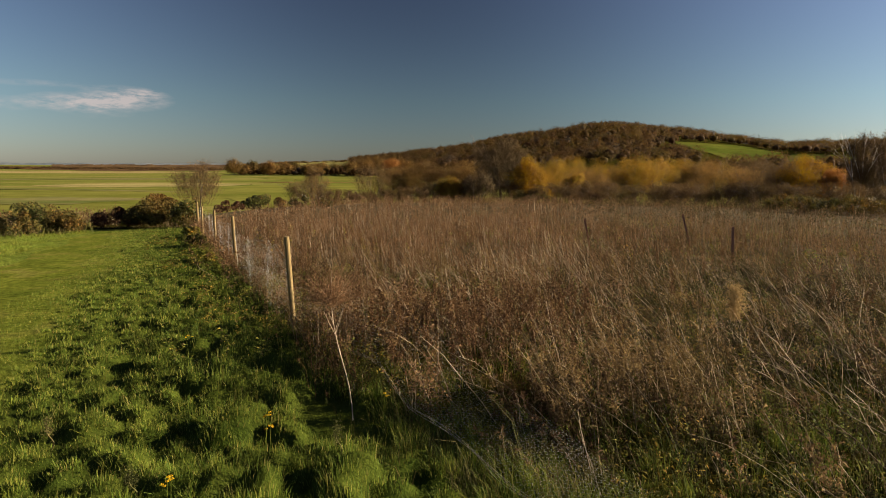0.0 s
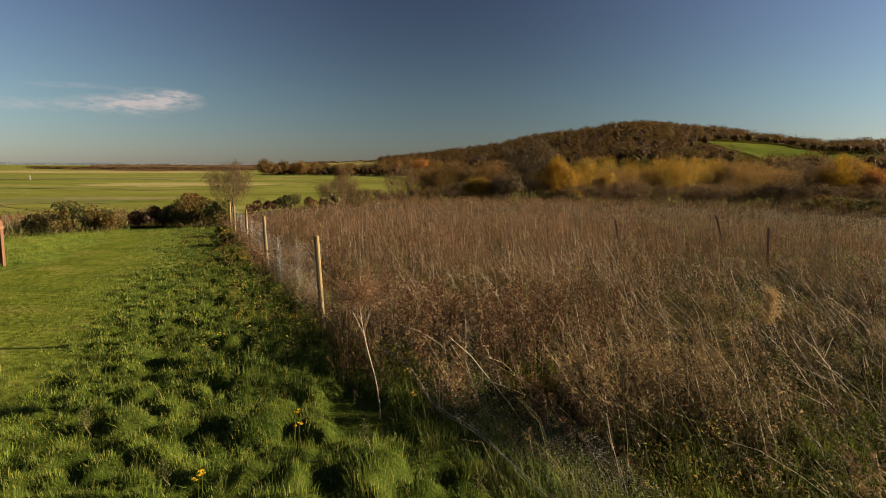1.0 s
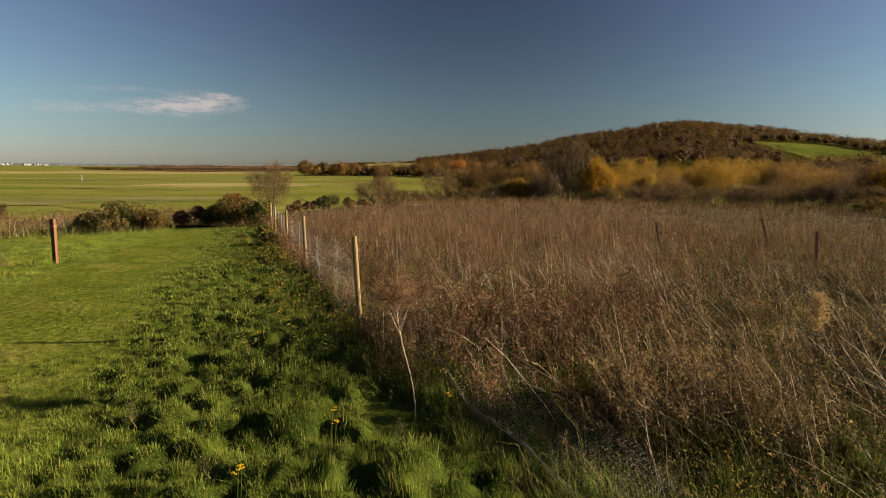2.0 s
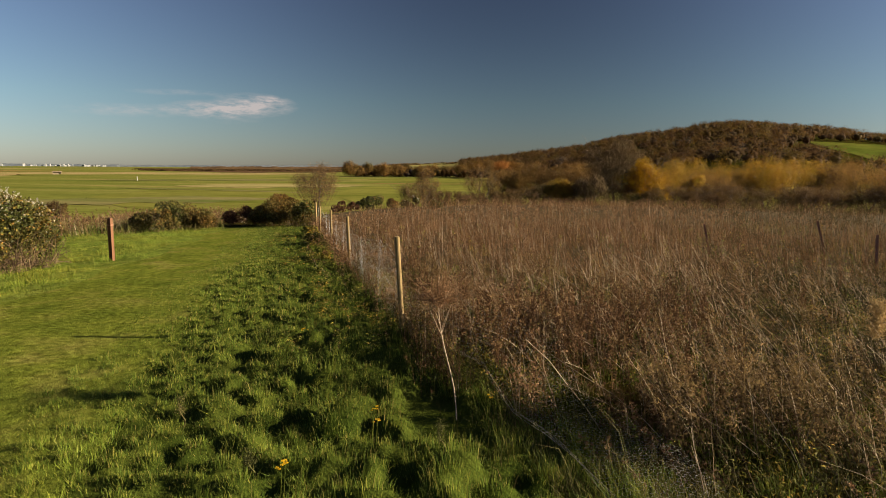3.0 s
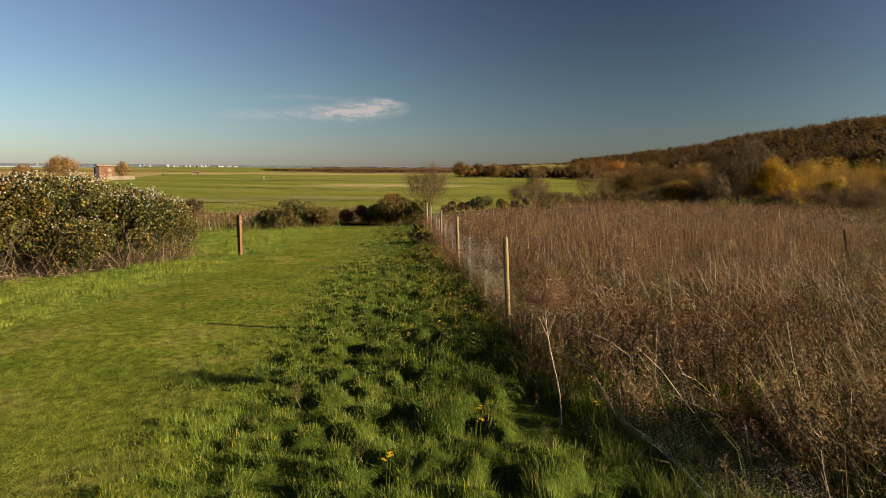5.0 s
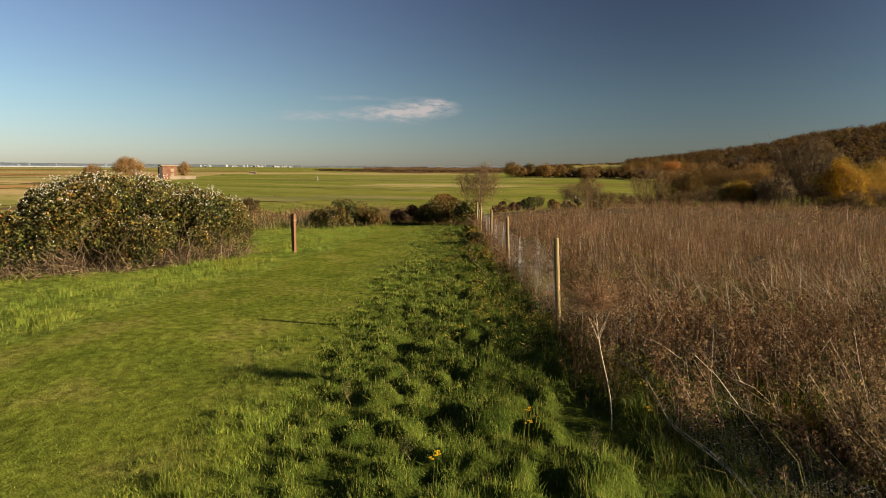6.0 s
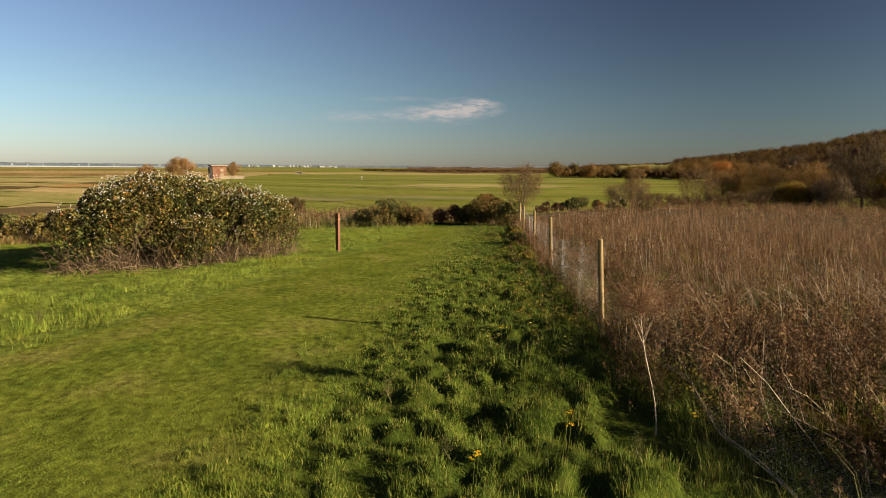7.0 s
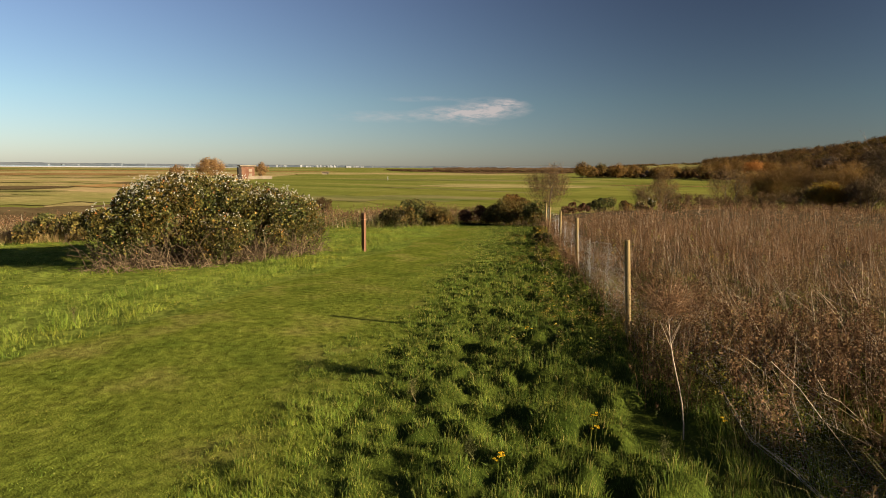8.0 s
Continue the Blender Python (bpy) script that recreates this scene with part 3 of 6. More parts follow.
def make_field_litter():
    """Dead stalks and leaf litter that cover the soil of the weed field, coloured darker to stand in for shade."""
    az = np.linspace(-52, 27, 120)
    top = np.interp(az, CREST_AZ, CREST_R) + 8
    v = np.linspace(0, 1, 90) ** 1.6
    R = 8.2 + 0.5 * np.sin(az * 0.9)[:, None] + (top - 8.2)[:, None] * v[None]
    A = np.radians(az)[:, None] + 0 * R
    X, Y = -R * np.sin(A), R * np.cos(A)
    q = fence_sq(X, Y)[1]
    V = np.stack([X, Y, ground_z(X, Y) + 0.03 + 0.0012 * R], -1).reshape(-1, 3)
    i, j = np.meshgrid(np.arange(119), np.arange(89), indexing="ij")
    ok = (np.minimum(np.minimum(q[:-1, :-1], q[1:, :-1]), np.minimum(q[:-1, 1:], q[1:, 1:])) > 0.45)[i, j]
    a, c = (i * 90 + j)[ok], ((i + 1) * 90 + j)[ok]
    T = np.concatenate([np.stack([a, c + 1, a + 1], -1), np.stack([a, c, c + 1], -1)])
    put("field_litter", raw_mesh("field_litter", V, T, M_LITTER), None, "brown dead leaf litter under the weeds, coloured darker for shade", "ground", kind="structure")


make_field_litter()
patch("rough_marsh", 80, 44, 124, 900, M_TANGRASS, "olive and tan rough grass of the open marsh", 0.004, 0.05, seed=6.1)
patch("rough_marsh", 52, 19, 520, 690, M_TANGRASS, "tan rough grass far across the marsh", 0.004, 0.12, seed=2.6)
patch("hill_field", 17.5, 7.0, 700, 1090, M_PALEGRASS, "pale rough pasture on the low end of the hill", 0.5, 0.03, seed=3.9)
patch("pale_field", 33.5, 17.0, 200, 240, M_PALESTRIP, "pale yellow-green rough pasture on the marsh", 0.05, 0.10, seed=1.0)
patch("green_field", 40, 18.5, 92, 188, M_GREENFIELD, "green grazed marsh pasture", 0.008, 0.1, seed=5.2)
patch("green_field", 20.5, -2, 80, 225, M_GREENFIELD, "bright green grazed marsh pasture", 0.022, 0.06, seed=1.7)
patch("green_field", 17, -2, 275, 415, M_GREENFIELD, "bright green grazed marsh pasture", 0.04, 0.06, seed=3.7)
patch("wet_field", 48, 24, 118, 140, M_DULLGRASS, "dull olive strip of wet marsh grass", 0.05, 0.25, seed=2.0)
patch("wet_field", 40, 18, 300, 330, M_DULLGRASS, "dull olive strip of wet marsh grass", 0.05, 0.25, seed=4.5)
patch("track", 38, 22, 176, 184, M_DULLGRASS, "dull worn track across the marsh", 0.05, 0.3, seed=4.1, skew=-0.25)
patch("track", 17, 6, 246, 256, M_REED, "low pale bank across the marsh", 0.05, 0.3, seed=4.9)
patch("mud_field", 74, 51, 84, 112, M_MUD, "brown bare wet ground below the slope", 0.05, 0.15, seed=8.0)
patch("pale_field", 61, 55, 93, 106, M_PALEGRASS, "yellow rough grass in wet ground", 0.1, 0.2, seed=8.5)
patch("pale_field", 72, 48, 118, 160, M_PALEGRASS, "streaky yellow-olive marsh grass", 0.05, 0.2, seed=3.0)
patch("mud_field", 72, 61.5, 190, 222, M_MUD, "dark bare mud beside the reeds", 0.05, 0.1, seed=9.0)
patch("shore", 82, 48, 1700, 2600, M_SHORE, "bleached pale shore along the river", 0.5, 0.06, seed=3.3)
patch("reed_bed", 62, 52.5, 200, 232, M_REED, "tawny reed bed beside a pool", 0.05, 0.2, seed=5.5)
patch("creek", 59, 53.0, 244, 275, M_MUD, "dark muddy creek winding through the marsh", 0.05, 0.3, seed=6.5, skew=0.12)
patch("reed_bed", 72, 47, 430, 530, M_REED, "tawny reed bed across the flat marsh", 0.05, 0.14, seed=5.0)
patch("reed_bed", 72, 40, 720, 880, M_REED, "tawny reed bed across the flat marsh", 0.05, 0.12, seed=6.0)
patch("reed_bed", 72, 41, 1000, 1700, M_PALEGRASS, "tawny reed bed across the flat marsh", 0.05, 0.1, seed=7.7)
patch("reed_bed", 36, 16, 700, 1500, M_SCRUB, "dark brown scrubby band before the horizon", 0.05, 0.08, seed=7.0)
for k in range(30):
    # thin banks, rushes and wet runnels across the open marsh
    mid_az, mid_r = RNG.uniform(47, 72), math.exp(RNG.uniform(math.log(150), math.log(1000)))
    span, thick = RNG.uniform(3, 11), mid_r * RNG.uniform(0.012, 0.035)
    cover, what = [(M_REED, "thin tawny line of rushes across the marsh"), (M_DULLGRASS, "thin dark runnel across the marsh"), (M_PALEGRASS, "thin pale bank across the marsh"), (M_DULLGRASS, "thin olive bank across the marsh")][k % 4]
    patch("marsh_strip", mid_az + span / 2, mid_az - span / 2, mid_r - thick / 2, mid_r + thick / 2, cover, what, 0.19 + 0.003 * k, 0.35, seed=float(k), skew=RNG.normal(0, 0.08), rows=4)
patch("river", 80, 44, 2400, 3900, M_WATER, "pale strip of wide river on the horizon", 0.4, 0.02, seed=2.0)


def far_ridge(az0, az1, r, heights, mat, label, rough=1.0):
    """Low land far off: a long ridge with an uneven top."""
    n = 160
    u = np.linspace(0, 1, n)
    az = np.radians(az0 + (az1 - az0) * u)
    h = np.interp(u, np.linspace(0, 1, len(heights)), heights) + rough * (0.9 * np.sin(u * 61 + 2 * np.sin(u * 17)) + 0.8 * np.sin(u * 173 + 3 * np.sin(u * 29)) + 0.7 * np.sin(u * 377))
    h = np.maximum(h, 0.5)
    rows = [(r - 120, 0 * h - 1), (r - 40, h * 0.8), (r, h), (r + 100, 0 * h - 1)]
    V = np.concatenate([np.stack([-rr * np.sin(az), rr * np.cos(az), PLAIN + hh], 1) for rr, hh in rows])
    T = []
    for k in range(3):
        a = k * n + np.arange(n - 1)
        T += [np.stack([a, a + 1, a + n + 1], 1), np.stack([a, a + n + 1, a + n], 1)]
    put("backdrop", raw_mesh("backdrop", V, np.concatenate(T), mat), None, label, "distant land", kind="structure")


far_ridge(90, 44, 4650, [20, 20, 18, 15, 13], M_HAZELAND, "hazy low hills beyond the river")
far_ridge(50, 14, 4500, [15, 14, 12, 15, 18, 14], M_HAZELAND, "hazy low land on the horizon")
far_ridge(32, 12, 1900, [5, 7, 6.5, 8, 9, 9], M_SCRUB, "dark scrub along the horizon", 0.6)


def make_town():
    """Pale far buildings along the river."""
    rnd = random.Random(4)
    for k in range(64):
        az = rnd.choice([rnd.uniform(37, 46), rnd.uniform(38, 42), rnd.uniform(39, 44), rnd.uniform(48, 64)])
        w, h = rnd.uniform(5, 15), rnd.choice([rnd.uniform(12, 17), rnd.uniform(13, 25)])
        h *= 0.6
        x, y = polar(az, rnd.uniform(4050, 4300))
        b = thing("far_building", "pale block on the hazy river shore", "building", (x, y, PLAIN), "far town")
        b.rotation_euler = (0, 0, radians(az))
        bm = bmesh.new()
        box(bm, (-w / 2, -10, -1), (w / 2, 10, h))
        part("wall", bm, M_HAZEWHITE if rnd.random() < (0.6 if az < 47 else 0.1) else M_HAZELAND, b)
        bm = bmesh.new()
        box(bm, (-w / 2 - 1, -11, h), (w / 2 + 1, 11, h + 1.2))
        part("roof", bm, M_HAZELAND, b)


make_town()


def make_cloud():
    m = bpy.data.materials.new("thin_cloud")
    m.use_nodes = True
    nt = m.node_tree
    nt.nodes.remove(nt.nodes["Principled BSDF"])
    e, tr, mx = nt.nodes.new("ShaderNodeEmission"), nt.nodes.new("ShaderNodeBsdfTransparent"), nt.nodes.new("ShaderNodeMixShader")
    e.inputs[0].default_value, e.inputs[1].default_value = (0.95, 0.78, 0.72, 1), 0.22
    tc = nt.nodes.new("ShaderNodeTexCoord")
    mp = nt.nodes.new("ShaderNodeMapping")
    mp.inputs["Scale"].default_value = (0.0065, 0.026, 1)
    mp.inputs["Rotation"].default_value = (0, 0, radians(-7))
    n = nt.nodes.new("ShaderNodeTexNoise")
    n.inputs["Scale"].default_value, n.inputs["Detail"].default_value, n.inputs["Roughness"].default_value = 1.0, 6.0, 0.66
    nt.links.new(tc.outputs["Object"], mp.inputs[0])
    nt.links.new(mp.outputs[0], n.inputs["Vector"])
    total = None
    # (middle, half sizes, thickness) of the wisps: a wedge of cloud with thin trails off one end and above
    for cx, cy, rx, ry, weight in ((210, 12, 310, 88, 1.15), (-60, -24, 330, 66, 1.0), (330, 44, 150, 40, 0.6), (-520, -46, 480, 52, 0.5), (-250, 74, 420, 26, 0.35), (60, -70, 260, 60, 0.3)):
        mp2 = nt.nodes.new("ShaderNodeMapping")
        mp2.inputs["Location"].default_value = (-cx / rx, -cy / ry, 0)
        mp2.inputs["Scale"].default_value = (1 / rx, 1 / ry, 1)
        gr = nt.nodes.new("ShaderNodeTexGradient")
        gr.gradient_type = "SPHERICAL"
        nt.links.new(tc.outputs["Object"], mp2.inputs[0])
        nt.links.new(mp2.outputs[0], gr.inputs[0])
        add = nt.nodes.new("ShaderNodeMath")
        add.operation = "MULTIPLY_ADD"
        add.inputs[1].default_value = weight
        nt.links.new(gr.outputs["Fac"], add.inputs[0])
        if total is not None:
            nt.links.new(total, add.inputs[2])
        else:
            add.inputs[2].default_value = 0.0
        total = add.outputs[0]
    mul = nt.nodes.new("ShaderNodeMath")
    mul.operation = "MULTIPLY"
    broken = nt.nodes.new("ShaderNodeMapRange")
    for sock, v in zip(broken.inputs[1:5], (0.36, 0.64, 0.12, 1.0)):
        sock.default_value = v
    nt.links.new(n.outputs["Fac"], broken.inputs[0])
    nt.links.new(broken.outputs[0], mul.inputs[0])
    nt.links.new(total, mul.inputs[1])
    f = ramp_node(nt, mul.outputs[0], [(0.03, (0, 0, 0)), (0.25, (0.16, 0.16, 0.16)), (0.75, (0.62, 0.62, 0.62))])
    nt.links.new(f, mx.inputs[0])
    nt.links.new(tr.outputs[0], mx.inputs[1])
    nt.links.new(e.outputs[0], mx.inputs[2])
    nt.links.new(mx.outputs[0], nt.nodes["Material Output"].inputs[0])
    bm = bmesh.new()
    bmesh.ops.create_grid(bm, x_segments=8, y_segments=4, size=1.0, matrix=Matrix.Diagonal((1100, 170, 1, 1)))
    me = bpy.data.meshes.new("cloud")
    bm.to_mesh(me)
    bm.free()
    me.materials.append(m)
    c = put("cloud", me, None, "thin white wisp of cloud low in the sky", "cloud", kind="structure")
    x, y = polar(29.4, 4400)
    c.matrix_world = look((x, y, 395), (0, 0, 2)) @ pose(0, 0, 0, 0, 180, 0)
    c.visible_shadow = False


make_cloud()


def make_path():
    s = np.linspace(-14, 22.5, 150)
    right, left = path_edges(s)
    v = np.linspace(0, 1, 14)
    Q = right[:, None] + (left - right)[:, None] * v[None]
    X, Y = along(s[:, None] + 0 * Q, Q)
    V = np.stack([X, Y, ground_z(X, Y) + 0.012], -1).reshape(-1, 3)
    i, j = np.meshgrid(np.arange(149), np.arange(13), indexing="ij")
    a, b = i * 14 + j, (i + 1) * 14 + j
    T = np.concatenate([np.stack([a, a + 1, b + 1], -1).reshape(-1, 3), np.stack([a, b + 1, b], -1).reshape(-1, 3)])
    m = surface("mown_turf", [(0.3, (0.07, 0.092, 0.013)), (0.52, (0.105, 0.123, 0.018)), (0.72, (0.142, 0.136, 0.032))], 1.1, 60.0, 0.95, 0.8, None, 0.02, 0.0, 9.0)
    put("path", raw_mesh("path", V, T[:, ::-1], m), None, "mown grass path running beside the wire fence", "path", kind="structure")


make_path()


def make_verge():
    s, q = np.arange(-9.4, 22.4, 0.06), np.arange(-3.2, 0.72, 0.06)
    S, Q = np.meshgrid(s, q, indexing="ij")
    X, Y = along(S, Q)
    V = np.stack([X, Y, ground_z(X, Y) - 0.002], -1).reshape(-1, 3)
    m = len(q)
    i, j = np.meshgrid(np.arange(len(s) - 1), np.arange(m - 1), indexing="ij")
    a, c = i * m + j, (i + 1) * m + j
    T = np.concatenate([np.stack([a, c, c + 1], -1).reshape(-1, 3), np.stack([a, c + 1, a + 1], -1).reshape(-1, 3)])
    mat = surface("matted_turf", [(0.3, (0.024, 0.037, 0.006)), (0.7, (0.055, 0.07, 0.011))], 2.0, 50.0, 0.95, 0.7, None, 0.02, 0.0)
    me = raw_mesh("verge", V, T, mat)
    me.polygons.foreach_set("use_smooth", np.ones(len(me.polygons), dtype=bool))
    put("verge", me, None, "hummocky matted turf between path and fence", "ground", kind="structure")


make_verge()


def make_meadow():
    s, w = np.arange(-12, 24, 0.16), np.arange(0, 18, 0.16)
    S, W = np.meshgrid(s, w, indexing="ij")
    X, Y = along(S, path_edges(S)[1] + 0.15 - W)
    keep_z = np.hypot(X, Y) < 31
    V = np.stack([X, Y, base_z(X, Y) + np.where(keep_z, 0.004, -0.4)], -1).reshape(-1, 3)
    m = len(w)
    i, j = np.meshgrid(np.arange(len(s) - 1), np.arange(m - 1), indexing="ij")
    a, c = i * m + j, (i + 1) * m + j
    T = np.concatenate([np.stack([a, a + 1, c + 1], -1).reshape(-1, 3), np.stack([a, c + 1, c], -1).reshape(-1, 3)])
    mat = surface("meadow_turf", [(0.3, (0.075, 0.102, 0.016)), (0.7, (0.135, 0.158, 0.03))], 1.5, 50.0, 0.95, 0.8, None, 0.02, 0.0, 7.0)
    me = raw_mesh("meadow", V, T[:, ::-1], mat)
    me.polygons.foreach_set("use_smooth", np.ones(len(me.polygons), dtype=bool))
    put("meadow", me, None, "soft uneven green turf beyond the path", "ground", kind="structure")


make_meadow()


# ---------------------------------------------------------------- woods and trees
def dome_shape():
    bm = bmesh.new()
    bmesh.ops.create_icosphere(bm, subdivisions=1, radius=1.0)
    bm.verts.index_update()
    v = np.array([p.co[:] for p in bm.verts])
    f = np.array([[p.index for p in q.verts] for q in bm.faces])
    bm.free()
    return v, f


DOME_V, DOME_F = dome_shape()


def far_crowns(soup, X, Y, H, W, n, size, mids):
    """Many far crowns: each a lumpy mass with ragged clumps of leaves standing out of it."""
    k = len(X)
    Z = ground_z(X, Y)
    half = np.stack([W * 0.5, W * 0.5, H * 0.56], 1)
    mid = np.stack([X, Y, Z + H * 0.44], 1)
    for m in range(mids.max() + 1):
        sel = np.where(mids == m)[0]
        if len(sel) == 0:
            continue
        c = len(sel)
        push = 0.5 + RNG.normal(0, 0.05, (c, len(DOME_V), 1))
        V = mid[sel][:, None] + DOME_V[None] * push * half[sel][:, None]
        F = DOME_F[None] + (np.arange(c) * len(DOME_V))[:, None, None]
        soup.add(V.reshape(-1, 3), F.reshape(-1, 3), m)
        d = RNG.normal(size=(c, n, 3))
        d /= np.linalg.norm(d, axis=2)[..., None]
        d[..., 2] = np.where(RNG.random((c, n)) < 0.6, np.abs(d[..., 2]), d[..., 2])
        lumpy = 1 + 0.2 * np.sin(d[..., :1] * 5 + sel[:, None, None]) * np.sin(d[..., 1:2] * 6 + 2 * sel[:, None, None])
        P = (mid[sel][:, None] + d * lumpy * RNG.uniform(0.86, 1.03, (c, n, 1)) * half[sel][:, None]).reshape(-1, 3)
        # sprays of leaf and twig that roughly face outwards
        soup.sprays(P, d.reshape(-1, 3), (RNG.uniform(0.5, 1.3, (c, n)) * size[sel, None]).ravel(), m, 0.14)


def make_hill_wood():
    soup = Soup()
    k = 2700
    az = RNG.uniform(-46, 17, k)
    top = np.interp(az, HILL_AZ, HILL_R)
    foot = np.interp(az, [-60, -20, -5, 5, 20], [260, 300, 380, 520, 800])
    u = RNG.uniform(0, 1, k) ** 0.8
    r = foot + (top + 40 - foot) * u
    near, farr = field_limits(az)
    in_field = (az < -19.9) & (r > near - 4) & (r < farr + 4)
    X, Y = -r * np.sin(np.radians(az)), r * np.cos(np.radians(az))
    top_el = np.degrees((ground_z(X, Y) + 8.5 - EYE[2]) / r)
    foot_el = np.interp(-az, [19.9, 20.8, 23.5, 26.1, 48], [2.4, 2.14, 1.5, 1.3, 1.25])
    keep = (az < 8.5) & ~in_field & ~((az < -19.9) & (r < near) & (top_el > foot_el + 0.1))
    az, r = az[keep], r[keep]
    X, Y = -r * np.sin(np.radians(az)), r * np.cos(np.radians(az))
    n = len(X)
    H = RNG.uniform(6.4, 9.2, n) + 2.2 * (RNG.random(n) < 0.07)
    W = RNG.uniform(8, 15, n)
    pick = RNG.random(n)
    mids = np.where(pick < 0.42, 0, np.where(pick < 0.6, 1, np.where(pick < 0.96, 2, 3)))
    far_crowns(soup, X, Y, H, W, 165, np.full(n, 0.43), mids)
    put("far_wood", soup.mesh("far_wood", WOODS), None, "brown and russet autumn woodland covering the hill", "woodland", kind="stuff")


WOODS = [leafy("wood_brown", [(0.0, (0.05766, 0.03689, 0.01671)), (0.6, (0.07011, 0.04561, 0.02029)), (1.0, (0.08252, 0.05501, 0.02506))], (1.15, 0.95, 0.8), 0.06, 0.5, 0.8),
         leafy("wood_russet", [(0.0, (0.07938, 0.04025, 0.01377)), (0.6, (0.09828, 0.04954, 0.0162)), (1.0, (0.1134, 0.06192, 0.01944))], (0.8, 0.9, 0.8), 0.06, 0.5, 0.8),
         leafy("wood_olive", [(0.0, (0.06048, 0.04494, 0.01232)), (0.6, (0.07258, 0.05501, 0.01499)), (1.0, (0.08736, 0.06708, 0.01821))], (1.2, 0.9, 0.7), 0.06, 0.5, 0.8),
         leafy("wood_grey", [(0.0, (0.04477, 0.03633, 0.02925)), (0.6, (0.05897, 0.04752, 0.03744)), (1.0, (0.07261, 0.0587, 0.0468))], None, 0.09, 0.5, 0.8)]
make_hill_wood()


def make_marsh_wood():
    """The belt of trees along the marsh edge under the hill."""
    soup = Soup()
    k = 420
    az = RNG.uniform(-2, 18.2, k)
    r = np.interp(az, [-2, 5, 9, 18.2], [270, 320, 420, 450]) + np.abs(RNG.normal(0, 28, k))
    X, Y = -r * np.sin(np.radians(az)), r * np.cos(np.radians(az))
    H, W = RNG.uniform(4.5, 8.0, k) * np.where(RNG.random(k) < np.interp(az, [6, 10], [0.0, 0.5]), 0.5, 1.0), RNG.uniform(5, 9, k)
    pick = RNG.random(k)
    mids = np.where(pick < 0.3, 0, np.where(pick < 0.66, 1, np.where(pick < 0.94, 2, 3)))
    far_crowns(soup, X, Y, H, W, 60, np.full(k, 0.3), mids)
    put("far_wood", soup.mesh("far_wood", WOODS), None, "belt of autumn trees along the marsh edge", "woodland", kind="stuff")
    soup = Soup()
    k = 500
    az = RNG.uniform(13, 36, k)
    r = RNG.uniform(900, 1500, k)
    X, Y = -r * np.sin(np.radians(az)), r * np.cos(np.radians(az))
    far_crowns(soup, X, Y, RNG.uniform(0.8, 2.0, k), RNG.uniform(22, 50, k), 14, np.full(k, 1.2), np.zeros(k, int))
    put("far_scrub", soup.mesh("far_scrub", WOODS), None, "dark line of scrub far across the marsh", "scrub", kind="stuff")


make_marsh_wood()


def limbs(rnd, height, spread, stems, depth, r0, lean=0.25):
    """Branch segments from the ground up: lists of a, b, ra, rb."""
    groups = []

    def grow(p, d, length, r, level):
        if level > depth or r < 0.004:
            return
        n = 3
        for _ in range(n):
            q = p + d * (length / n)
            groups[-1].append((p, q, r, r * 0.82))
            p, r = q, r * 0.82
            d = (d + Vector((rnd.gauss(0, 0.13), rnd.gauss(0, 0.13), 0.05))).normalized()
        for _ in range(rnd.choice([2, 3, 3])):
            e = (d + Vector((rnd.gauss(0, 0.55), rnd.gauss(0, 0.55), rnd.gauss(0.1, 0.25))) * spread).normalized()
            grow(p, e, length * rnd.uniform(0.55, 0.8), r * rnd.uniform(0.55, 0.75), level + 1)

    for s in range(stems):
        groups.append([])
        a = rnd.uniform(0, 6.283)
        d = Vector((math.cos(a) * lean * rnd.uniform(0.3, 1.2), math.sin(a) * lean * rnd.uniform(0.3, 1.2), 1)).normalized()
        grow(Vector((math.cos(a) * 0.1 * (stems > 1), math.sin(a) * 0.1 * (stems > 1), -0.1)), d, height * rnd.uniform(0.32, 0.42), r0 * rnd.uniform(0.7, 1.0), 1)
    return groups


